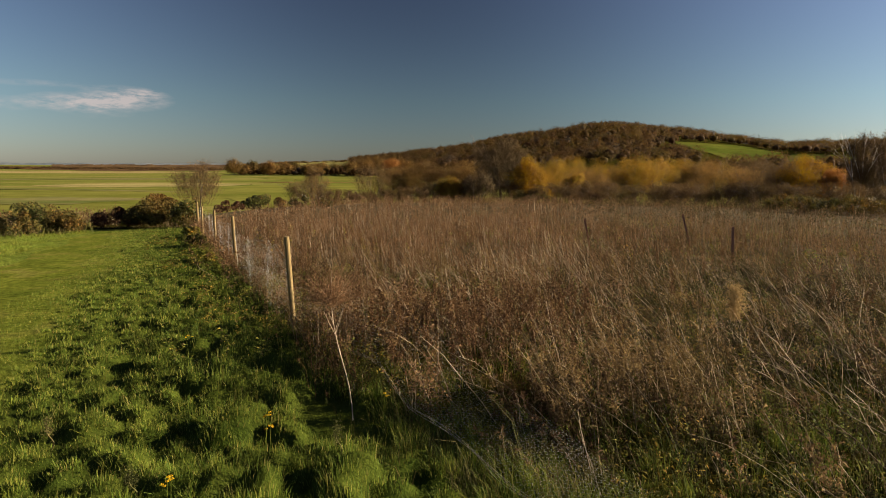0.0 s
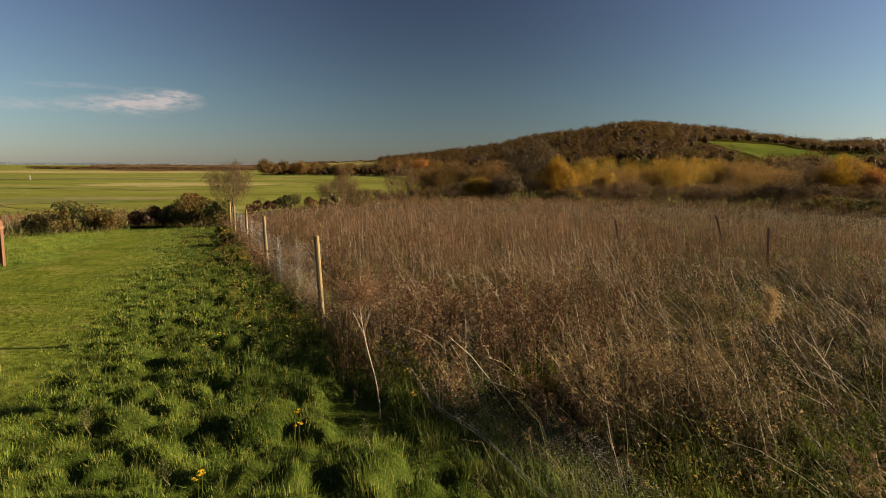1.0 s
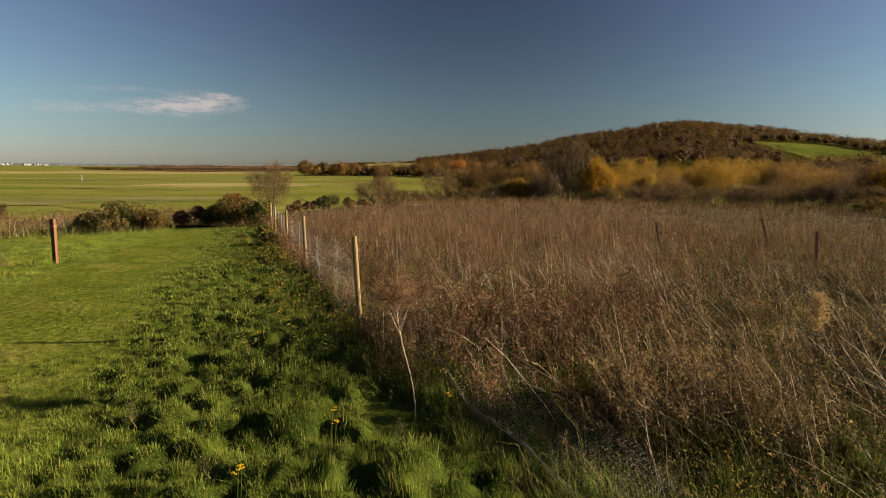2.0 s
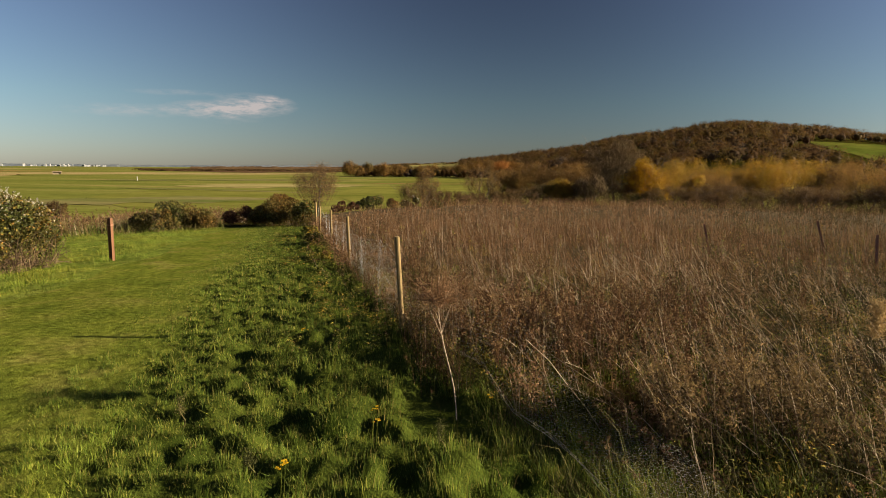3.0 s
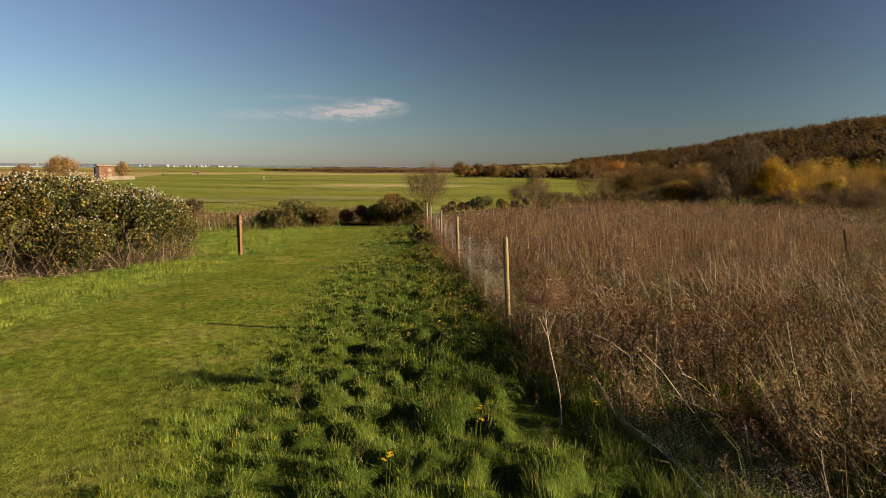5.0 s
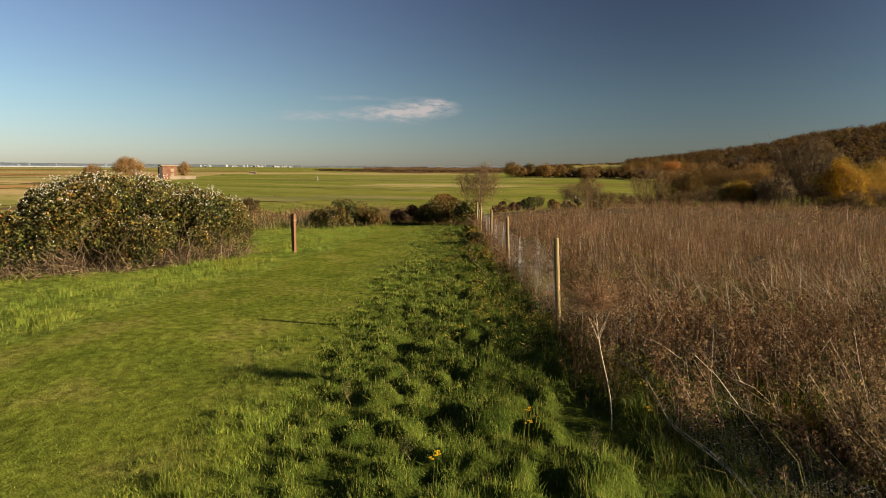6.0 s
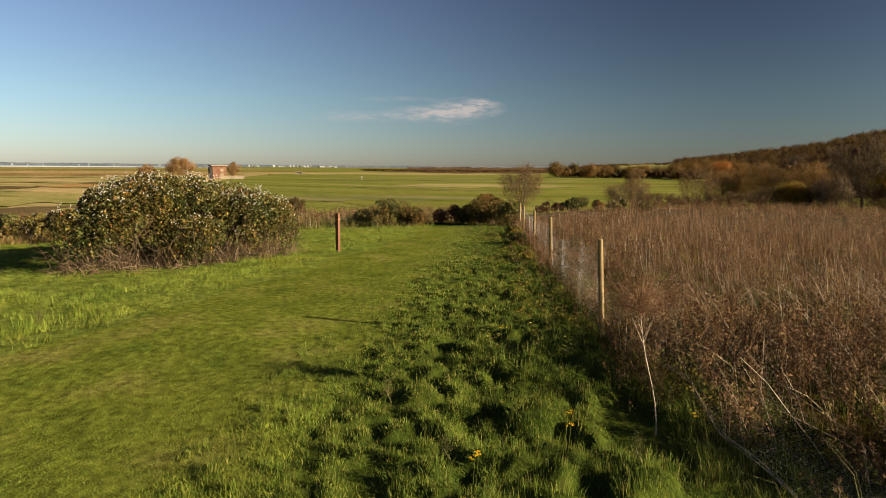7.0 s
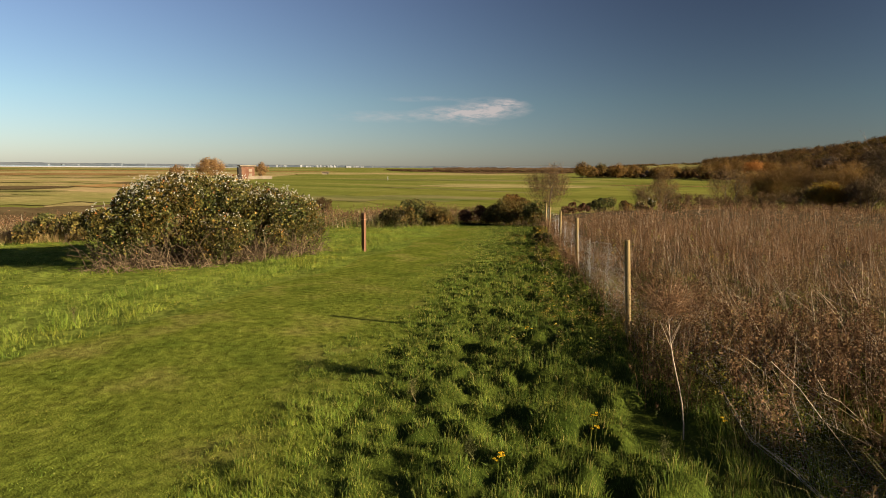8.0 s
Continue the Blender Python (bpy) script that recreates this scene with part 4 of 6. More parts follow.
def make_tree(label, az, r, top_el, width, leaf, leaves=4500, twigs=2500, stems=1, name="tree", seed=1, size=0.085, bark=None, dense=1.0, low=0.15, depth=4):
    """A tree or tall shrub: trunk with limbs, and a crown of separate twigs and leaves in lumps."""
    rnd = random.Random(seed)
    x, y = polar(az, r)
    z = gz(x, y)
    height = EYE[2] + r * math.tan(radians(top_el)) - z
    t = thing(name, label, "shrub" if name == "shrub" else "tree", (x, y, z))
    groups = limbs(rnd, height, 1.0, stems, depth, 0.022 * height, 0.5 if stems > 1 else 0.15)
    ends = np.array([s[1] for g in groups for s in g])
    k = np.array([1, 1, 0]) * width * 0.5 / max(np.percentile(np.abs(ends[:, :2]), 97), 0.05) + np.array([0, 0, 1]) * height * 0.96 / max(ends[:, 2].max(), 0.1)
    for segs in groups:
        wood = Soup()
        wood.tubes(np.array([s[0] for s in segs]) * k, np.array([s[1] for s in segs]) * k, np.array([s[2] for s in segs]), np.array([s[3] for s in segs]))
        put("trunk" if stems == 1 else "stem", wood.mesh("trunk", bark or M_BARK), t)
    crown = Soup()
    nl = 46
    d = RNG.normal(size=(nl, 3))
    d /= np.linalg.norm(d, axis=1)[:, None]
    q = RNG.uniform(0.25, 1, nl) ** 0.5
    lump_r = RNG.uniform(0.11, 0.2, nl) * min(width, height * 1.2) * dense
    cz = 0.5 * (low * 0.6 + 1) * height
    hz = np.maximum(height - cz - lump_r * 0.8, 0.1)
    C = np.stack([d[:, 0] * q * (width / 2 - lump_r * 0.7), d[:, 1] * q * (width / 2 - lump_r * 0.7), cz + d[:, 2] * q * hz], 1)
    C[:, :2] *= (0.8 + 0.35 * np.sin(C[:, 2:] / height * 3.0))
    k = RNG.integers(0, nl, twigs)
    e = C[k] + RNG.normal(0, 0.6, (twigs, 3)) * lump_r[k][:, None]
    e[:, 2] = np.minimum(e[:, 2], height * RNG.uniform(0.93, 1.03, twigs))
    c = e * np.array([0.8, 0.8, 0.9]) - np.array([0, 0, 1]) * (RNG.uniform(0.04, 0.12, twigs) * height)[:, None]
    around = RNG.random(twigs) < 0.6
    c = np.where(around[:, None], C[k] + RNG.normal(0, 0.25, (twigs, 3)) * lump_r[k][:, None], c)
    c[:, 2] = np.maximum(c[:, 2], 0.02)
    if r < 60:
        crown.tubes(c, e, 0.005, 0.002, 0)
    else:
        crown.spikes(c, e, 0.012 + 0.00012 * r, 0)
    if leaves:
        k = RNG.integers(0, nl, leaves)
        d = RNG.normal(size=(leaves, 3))
        d /= np.linalg.norm(d, axis=1)[:, None]
        f = C[k] + d * (lump_r[k] * RNG.uniform(0.3, 1.15, leaves) ** 0.6)[:, None]
        f[:, 2] = np.clip(f[:, 2], 0.05, height * 1.02)
        if r > 50:
            face = d + 1.2 * f / np.array([width / 2, width / 2, height]) - np.array([0, 0, 0.3])
            crown.sprays(f, face / np.linalg.norm(face, axis=1)[:, None], RNG.uniform(0.6, 1.3, leaves) * size * 1.1, 1, 0.4)
        else:
            crown.flakes(f, RNG.uniform(0.6, 1.3, leaves) * size * 1.25, 1)
    put("crown", crown.mesh("crown", [M_TWIG, LEAF[leaf]]), t)
    return t


make_tree("small leafless thorn tree beyond the fence end", 21.5, 37, 0.8, 3.1, "tan", 1300, 1900, 2, seed=3, size=0.024, low=0.3)
make_tree("tall bare grey tree behind the weed field", -5.3, 86, 3.3, 8.4, "grey", 12000, 7000, 1, seed=5, size=0.055)
make_tree("bright yellow leafed tree at the field edge", -7.6, 69, 1.1, 4.4, "yellow", 15000, 1200, 2, seed=6, size=0.055, low=0.05)
SCREEN = [("tan", "tan spreading willow behind the field", [(2.0, 84, 0.75, 7.5), (-1.0, 88, 1.1, 8.0), (-3.3, 94, 1.0, 8.0), (-12.8, 80, 0.35, 7.0), (-15.2, 84, 0.2, 7.0), (-24.2, 78, 1.3, 7.5), (4.6, 86, 0.2, 6.0)]),
          ("gold", "golden yellow willow behind the field", [(-9.8, 88, 1.2, 6.5), (-11.6, 92, 1.25, 7.0), (-14.0, 95, 0.9, 7.0), (-17.2, 84, 1.55, 7.0), (-19.0, 88, 1.3, 6.0), (-20.8, 92, 1.1, 6.5), (-0.6, 67, -0.6, 3.2), (-12.0, 74, -0.2, 3.0)]),
          ("yellow", "orange yellow tree behind the field", [(-29.8, 82, 1.5, 5.5), (-31.1, 84, 0.8, 4.5)]),
          ("orange", "russet shrub behind the field", [(-32.0, 78, 0.35, 3.0)]),
          ("dark", "dark leafless thicket tree behind the field", [(-22.0, 90, 0.9, 6.0), (-26.6, 88, 1.3, 7.0), (-28.3, 84, 1.1, 6.0), (-33.5, 84, 0.9, 6.0), (-36.5, 84, 0.8, 7.0), (-7.3, 92, 1.2, 6.0)])]
for leaf, label, spots in SCREEN:
    for k, (az, r, el, w) in enumerate(spots):
        make_tree(label, az, r, el, w, leaf, 21000, 900, 3, seed=100 + k, size=0.044, low=0.05, dense=1.12)
make_tree("bare grey thorn shrub at the field edge", -3.2, 66, -0.2, 4.4, "grey", 3500, 4200, 3, "shrub", 10, size=0.05, low=0.05)
make_tree("dark bare birch with pale trunk", -33.6, 74, 3.3, 4.0, "dark", 4500, 4200, 2, seed=19, bark=M_BIRCH, size=0.05, low=0.3)
make_tree("dark bare birch with pale trunk", -35.0, 76, 3.1, 4.0, "dark", 4500, 4200, 2, seed=20, bark=M_BIRCH, size=0.05, low=0.3)
make_tree("dark bare birch with pale trunk", -38.0, 82, 2.2, 5.0, "dark", 4000, 3000, 2, seed=21, bark=M_BIRCH, size=0.06, low=0.3)
make_tree("thin grey thorn tree beyond the field", 6.4, 74, 0.75, 5.2, "tan", 1300, 1700, 2, seed=23, size=0.04)
make_tree("thin olive shrub at the field corner", 12.2, 58, -1.0, 4.2, "olive", 1600, 2200, 3, "shrub", 24, size=0.04)
make_tree("tan bare shrub beyond the field", 11.6, 82, 0.35, 3.6, "tan", 2500, 2600, 3, "shrub", 25, size=0.05)
for k, (az, r, el, w, leaf) in enumerate([(9.2, 64, -1.9, 5.0, "dark"), (5.8, 65, -1.8, 5.5, "dark"), (3.0, 65, -1.6, 5.5, "dark"),
                                          (-9.8, 66, -1.1, 5.5, "dark"), (-12.6, 67, -1.0, 6.0, "dark"), (-15.6, 66, -1.2, 6.0, "dark"), (-18.6, 67, -1.0, 6.0, "dark"),
                                          (-21.6, 66, -1.0, 6.0, "dark"), (-24.6, 67, -0.9, 6.0, "dark"), (-27.6, 66, -0.8, 6.0, "dark"), (-30.4, 67, -0.8, 6.0, "dark"),
                                          (-33.4, 66, -0.7, 6.0, "dark"), (-36.5, 66, -0.7, 6.0, "dark"), (-5.6, 69, -0.9, 5.0, "dark"), (0.6, 69, -1.1, 5.5, "dark"), (-2.0, 68, -1.3, 4.0, "dark"),
                                          (-14.0, 70, -0.8, 5.5, "dark"), (-20.0, 70, -0.8, 5.5, "dark"), (-26.0, 70, -0.6, 5.5, "dark"), (-7.9, 66, -1.9, 4.0, "olive")]):
    make_tree("low purple-brown thicket along the field edge", az, r, el, w, leaf, 7000, 1200, 5, "shrub", 40 + k, size=0.04, low=0.02)
for k, (az, r, el, w) in enumerate([(-29.5, 58, -1.9, 6.0), (-33.5, 57, -1.8, 6.0), (-37, 57, -1.8, 6.0)]):
    make_tree("green bramble bank at the field edge", az, r, el, w, "olive", 7000, 800, 5, "shrub", 60 + k, size=0.05, low=0.02)
for k, (az, el, w, leaf) in enumerate([(18.5, 0.72, 13, "moss"), (17.7, 0.2, 8, "bronze"), (16.95, 0.62, 10, "moss"), (15.6, 0.5, 15, "bronze"), (14.3, 0.4, 12, "bronze"), (13.3, 0.42, 12, "moss"),
                                       (12.2, 0.3, 11, "moss"), (11.1, 0.48, 13, "bronze"), (9.8, 0.35, 13, "moss"), (8.4, 0.55, 13, "moss"), (7.2, 0.85, 14, "bronze"), (5.9, 1.0, 14, "bronze"), (4.8, 0.95, 13, "orange"), (3.6, 0.9, 14, "bronze")]):
    make_tree("rounded autumn tree at the edge of the marsh", az, 430 + 14 * (k % 3), el, w, leaf, 7500, 500, 1, "tree", 70 + k, size=0.2, low=0.0, dense=1.3)


def make_hedges():
    """Hedgerow trees along the top of the low hill's tail."""
    soup = Soup()
    az = np.concatenate([RNG.uniform(8.6, 16, 22), RNG.normal(12.6, 0.4, 8), RNG.normal(9.5, 0.4, 8)])
    r = np.interp(az, HILL_AZ, HILL_R) - RNG.uniform(0, 160, len(az))
    X, Y = -r * np.sin(np.radians(az)), r * np.cos(np.radians(az))
    far_crowns(soup, X, Y, RNG.uniform(1.5, 3.4, len(az)), RNG.uniform(8, 26, len(az)), 60, np.full(len(az), 0.5), RNG.integers(0, 3, len(az)))
    # taller separate trees along the crest above the pasture
    az = np.concatenate([RNG.uniform(-37, -25.5, 46), RNG.uniform(-48, -23.5, 150)])
    r = np.interp(az, HILL_AZ, HILL_R) - RNG.uniform(0, 25, len(az))
    X, Y = -r * np.sin(np.radians(az)), r * np.cos(np.radians(az))
    k = len(az)
    tall = np.where(np.arange(k) < 46, RNG.uniform(7, 12.5, k), RNG.uniform(4.5, 8, k))
    far_crowns(soup, X, Y, tall, RNG.uniform(5, 11, k), 80, np.full(k, 0.45), RNG.choice([0, 2, 2, 3, 3], k))
    put("hedgerow", soup.mesh("hedgerow", WOODS), None, "broken dark hedgerow on the low hill", "hedge", kind="stuff")


make_hedges()
make_tree("orange willow beside the brick blockhouse", 51.5, 345, 0.82, 16.0, "straw", 20000, 1500, 2, seed=90, size=0.13, low=0.05)
make_tree("thin orange willow beside the brick blockhouse", 54.0, 350, 0.2, 9.0, "straw", 5000, 2000, 2, seed=91, size=0.13, low=0.05)
make_tree("orange willow behind the brick blockhouse", 47.2, 365, 0.4, 8.0, "straw", 7000, 900, 2, seed=92, size=0.13, low=0.05)
# ---------------------------------------------------------------- bramble bushes
def make_bush(label, cx, cy, half_l, half_w, height, turn, leafmat, leaves, size, fluff=0, canes=0, lumps=26, seed=1, name="bush", base=0.12, peak=0.0):
    rnd = np.random.default_rng(seed)
    z0 = gz(cx, cy)
    b = thing(name, label, "bush", (cx, cy, z0))
    c, s = math.cos(radians(turn)), math.sin(radians(turn))

    def place(P):
        X, Y = P[:, 0] * c - P[:, 1] * s, P[:, 0] * s + P[:, 1] * c
        return np.stack([X, Y, P[:, 2] + ground_z(X + cx, Y + cy) - z0], 1)

    # lumps over a dome
    a = rnd.uniform(0, 6.283, lumps)
    q = np.sqrt(rnd.uniform(0, 1, lumps))
    lx, ly = np.cos(a) * q * half_l * 0.8, np.sin(a) * q * half_w * 0.8
    off = lx / half_l + peak
    dome = height * np.clip(1.04 - (np.abs(off) / np.where(off > 0, 0.8 + peak, 0.8 - 0.6 * peak)) ** (np.where(off > 0, 2.5, 1.15) if peak else 1.7) * 0.6 - (np.abs(ly) / half_w) ** 3 * 0.4, 0.26, 1.04)
    lr = rnd.uniform(0.13, 0.34, lumps) * height * (np.where(rnd.random(lumps) < 0.3, 1.1, 0.8) if peak else 1.1)
    high, foot = np.maximum(dome - lr * 0.95, lr * 0.75), lr * 0.8 + 0.05 * height
    lz = np.where(rnd.random(lumps) < 0.5, high, foot + (high - foot) * rnd.random(lumps))
    k = rnd.integers(0, lumps, leaves)
    d = rnd.normal(size=(leaves, 3))
    d /= np.linalg.norm(d, axis=1)[:, None]
    rad = lr[k] * rnd.uniform(0.55, 1.12, leaves) ** 0.5
    P = np.stack([lx[k], ly[k], lz[k]], 1) + d * rad[:, None]
    # leaves stop at an uneven height, with dark hollows among the canes below
    turn_of = np.arctan2(P[:, 1] / half_w, P[:, 0] / half_l)
    hollow = base * height * (1 + 1.0 * np.sin(turn_of * 7 + seed) * np.sin(turn_of * 3 + 1))
    inner = np.hypot(P[:, 0] / half_l, P[:, 1] / half_w) < 0.55
    P = P[(P[:, 2] > hollow * rnd.uniform(0.5, 1.4, len(P))) | inner]
    crown = Soup()
    crown.flakes(place(P), rnd.uniform(0.5, 1.5, len(P)) * size, 0)
    put("foliage", crown.mesh("foliage", leafmat), b)
    stems = Soup()
    n = max(canes, 10)
    a = rnd.uniform(0, 6.283, n)
    q = rnd.uniform(0.2, 0.78, n)
    p = np.stack([np.cos(a) * q * half_l, np.sin(a) * q * half_w, 0 * a - 0.03], 1)
    low = rnd.random(n) < 0.55
    d = np.stack([np.cos(a) * 0.3 + rnd.normal(0, 0.6, n), np.sin(a) * 0.3 + rnd.normal(0, 0.6, n), np.where(low, rnd.uniform(0.3, 1.0, n), rnd.uniform(0.9, 2.2, n))], 1)
    step = height * np.where(low, rnd.uniform(0.05, 0.11, n), rnd.uniform(0.08, 0.15, n))
    thick = rnd.uniform(0.6, 1.2, n)
    for seg in range(5):
        e = p + d / np.linalg.norm(d, axis=1)[:, None] * step[:, None]
        e[:, 2] = np.maximum(e[:, 2], 0.02)
        e[:, :2] /= np.maximum(np.hypot(e[:, 0] / half_l, e[:, 1] / half_w) / 0.86, 1)[:, None]
        stems.tubes(place(p), place(e), (0.011 - 0.0016 * seg) * thick, (0.0094 - 0.0016 * seg) * thick)
        p = e
        d = d + np.stack([np.cos(a) * 0.1, np.sin(a) * 0.1, np.where(low, -0.4, -0.15)], 1) + rnd.normal(0, 0.22, (n, 3))
    put("cane_tangle", stems.mesh("cane_tangle", M_DEADCANE), b, "bare grey arching stems", kind="stuff")
    if fluff:
        k = rnd.integers(0, lumps, fluff)
        d = rnd.normal(size=(fluff, 3))
        d[:, 2] = np.abs(d[:, 2]) * 1.2
        d /= np.linalg.norm(d, axis=1)[:, None]
        P = np.stack([lx[k], ly[k], lz[k]], 1) + d * (lr[k] * 1.08)[:, None]
        P = P[P[:, 2] > height * rnd.uniform(0.3, 0.75, len(P))]
        # sprays that stand up out of the top
        m = fluff // 22
        k = rnd.integers(0, lumps, m)
        top = np.stack([lx[k], ly[k], lz[k] + lr[k]], 1) + rnd.normal(0, 0.07, (m, 3))
        lean = rnd.normal(0, 0.12, (m, 2))
        for step in range(6):
            rise = 0.03 * step - 0.09
            P = np.concatenate([P, top + np.concatenate([lean * step * 0.3, np.full((m, 1), rise)], 1) + rnd.normal(0, 0.025, (m, 3))])
        fl = Soup()
        stalk = top + np.concatenate([lean * 1.5, np.full((m, 1), 0.07)], 1)
        fl.tubes(place(top - np.array([0, 0, 0.25])), place(stalk), 0.004, 0.002, 1)
        for _ in range(6):
            fl.flakes(place(P) + rnd.normal(0, 0.008, P.shape), rnd.uniform(0.007, 0.016, len(P)), 0)
        put("seed_fluff", fl.mesh("seed_fluff", [M_FLUFF, M_TWIG]), b, "fluffy white seed heads", kind="stuff")
    return b


make_bush("large round bramble bush with white seed fluff", -13.7, 11.1, 4.2, 1.9, 2.2, 79, M_BRAMBLE, 110000, 0.031, 3200, 1100, 120, 11, base=0.27, peak=0.28)
make_bush("dark green bramble mound at the slope's edge", -16.2, 24.6, 2.1, 1.2, 1.25, 60, M_DKBRAMBLE, 20000, 0.033, 0, 60, 30, 12)
make_bush("low rust-brown bramble at the path's end", -14.9, 28.2, 1.2, 0.8, 0.95, 30, M_RUSTLEAF, 9000, 0.033, 0, 60, 18, 13)
make_bush("dark bramble mound at the path's end", -12.9, 28.2, 1.45, 1.0, 1.5, 20, M_DKBRAMBLE, 15000, 0.033, 0, 60, 24, 14)
make_bush("olive bramble beside the fence end", -11.3, 27.4, 0.9, 0.8, 1.2, 10, M_BRAMBLE, 4500, 0.04, 0, 60, 12, 15)
make_bush("low dark bramble behind the round bush", -22.6, 11.6, 1.6, 1.2, 1.1, 60, M_DKBRAMBLE, 6000, 0.045, 30, 10, 16, 16)
make_bush("bramble with white seed fluff at the field corner", *polar(12.3, 50), 2.2, 1.2, 1.1, 12, M_BRAMBLE, 5000, 0.05, 260, 12, 18, 18)


make_bush("low olive-brown bramble beyond the fence end", *polar(16.2, 52), 2.4, 1.3, 1.25, 16, M_DKBRAMBLE, 6000, 0.05, 0, 20, 24, 19)
make_bush("low olive-brown bramble beyond the fence end", *polar(19.0, 47), 1.5, 1.0, 0.9, 40, M_RUSTLEAF, 3500, 0.045, 0, 20, 18, 20)


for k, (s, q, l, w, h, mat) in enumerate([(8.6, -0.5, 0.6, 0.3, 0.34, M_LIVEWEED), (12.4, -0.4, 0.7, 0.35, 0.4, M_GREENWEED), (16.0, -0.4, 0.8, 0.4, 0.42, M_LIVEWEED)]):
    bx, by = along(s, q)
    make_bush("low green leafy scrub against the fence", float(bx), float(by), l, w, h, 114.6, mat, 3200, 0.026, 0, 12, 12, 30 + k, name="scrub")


# ---------------------------------------------------------------- posts and fence
def round_post(name, label, x, y, top_z, rad, mat, lean=(0, 0), square=False, group=""):
    z = gz(x, y)
    h = top_z - z
    p = thing(name, label, "post", (x, y, z), group)
    bm = bmesh.new()
    segs = 4 if square else 12
    bmesh.ops.create_cone(bm, cap_ends=True, segments=segs, radius1=rad * (1.02 if not square else 1.41), radius2=rad * (0.97 if not square else 1.41), depth=h + 0.3,
                          matrix=Matrix.Translation((0, 0, h / 2 - 0.15)) @ Matrix.Rotation(radians(45 if square else 0), 4, "Z"))
    bmesh.ops.bevel(bm, geom=[e for e in bm.edges if all(v.co.z > h - 0.01 for v in e.verts)], offset=rad * 0.18, segments=2, affect="EDGES")
    for v in bm.verts:
        v.co.x += lean[0] * v.co.z + 0.002 * math.sin(v.co.z * 9)
        v.co.y += lean[1] * v.co.z
    part("shaft", bm, mat, p)
    return p


POSTS = [(14.25, 8.2, -6.27, 0.036, 0.055), (18.77, 14.4, -4.41, 0.036, 0.04), (20.25, 19.5, -3.83, 0.036, 0.01), (21.22, 24.0, -3.49, 0.034, 0.0), (21.58, 27.0, -3.14, 0.042, 0.0)]
for az, r, el, rad, tilt in POSTS:
    x, y = polar(az, r)
    x += tilt * 1.35
    round_post("fence_post", "round peeled pale timber post in a wire fence", x, y, EYE[2] + r * math.tan(radians(el)), rad, M_POST, (-tilt, 0), group="fence posts")
wp = round_post("marker_post", "square brown-stained timber marker post in the grass", *polar(38.25, 18.6), EYE[2] + 18.6 * math.tan(radians(-4.21)), 0.049, M_BROWNPOST, (0, 0), True)
bm = bmesh.new()
box(bm, (-0.056, -0.056, 0.96), (0.056, 0.056, 0.985))
part("band", bm, M_DARKPOST, wp, "dark routed band")
for az, r, el, tilt in [(-21.9, 21, -3.85, -0.28), (-25.2, 17.5, -4.75, -0.04), (-13.5, 19, -4.5, -0.22)]:
    x, y = polar(az, r)
    round_post("old_stake", "leaning dark weathered stake among dead weeds", x, y, EYE[2] + r * math.tan(radians(el)), 0.024, M_DARKPOST, (tilt, 0.02), True, group="old stakes")


def netting(soup, fn, length, width, cell, rad):
    """Hexagonal wire netting over a sheet: fn(s, v) gives the places."""
    nu, nv = int(length / cell), int(width / (cell * 0.87))
    i, j = np.meshgrid(np.arange(nu), np.arange(nv), indexing="ij")
    off = (j % 2) * 0.5
    s0, v0 = ((i + off) * cell).ravel(), (j * cell * 0.87).ravel()
    pts = {}
    for key, ds, dv in (("a", 0, 0.29), ("b", 0, -0.29), ("c", 0.5, 0.145 + 0.435), ("d", -0.5, 0.145 + 0.435)):
        pts[key] = fn(s0 + ds * cell, v0 + dv * cell)
    for p, q in (("b", "a"), ("a", "c"), ("a", "d")):
        soup.tubes(pts[p], pts[q], rad, rad)


def upright(s, v):
    sag = 0.05 * np.sin(s * 0.9) * v + 0.03 * np.sin(s * 3.1)
    x, y = along(s, 0.05 + sag)
    return np.stack([x, y, ground_z(x, y) + v * (0.95 + 0.05 * np.sin(s * 1.1))], 1)


def slumped(s, v):
    """Hangs off the first post, then lies fallen towards the field as it nears the viewer's end."""
    f = smooth(s / 2.8)
    q = np.interp(s, [0, 1, 2.2, 2.75, 3.1, 3.5, 4.0, 4.5, 5.4], [0.05, 0.25, 0.52, 0.49, 0.47, 0.53, 0.59, 0.6, 0.62]) + v * (0.1 + 0.9 * f) + 0.02 * np.sin(s * 5)
    x, y = along(-s, q)
    h = np.interp(s, [0, 1, 2.2, 2.75, 3.1, 5.4], [0.05, 0.2, 0.24, 0.15, 0.12, 0.11]) + v * np.sqrt(np.clip(1 - f, 0, 1)) * 0.85 + 0.03 * np.sin(s * 4 + v * 5) * f + 0.06 * f * np.sin(v * 3.1)
    return np.stack([x, y, base_z(x, y) + h], 1)


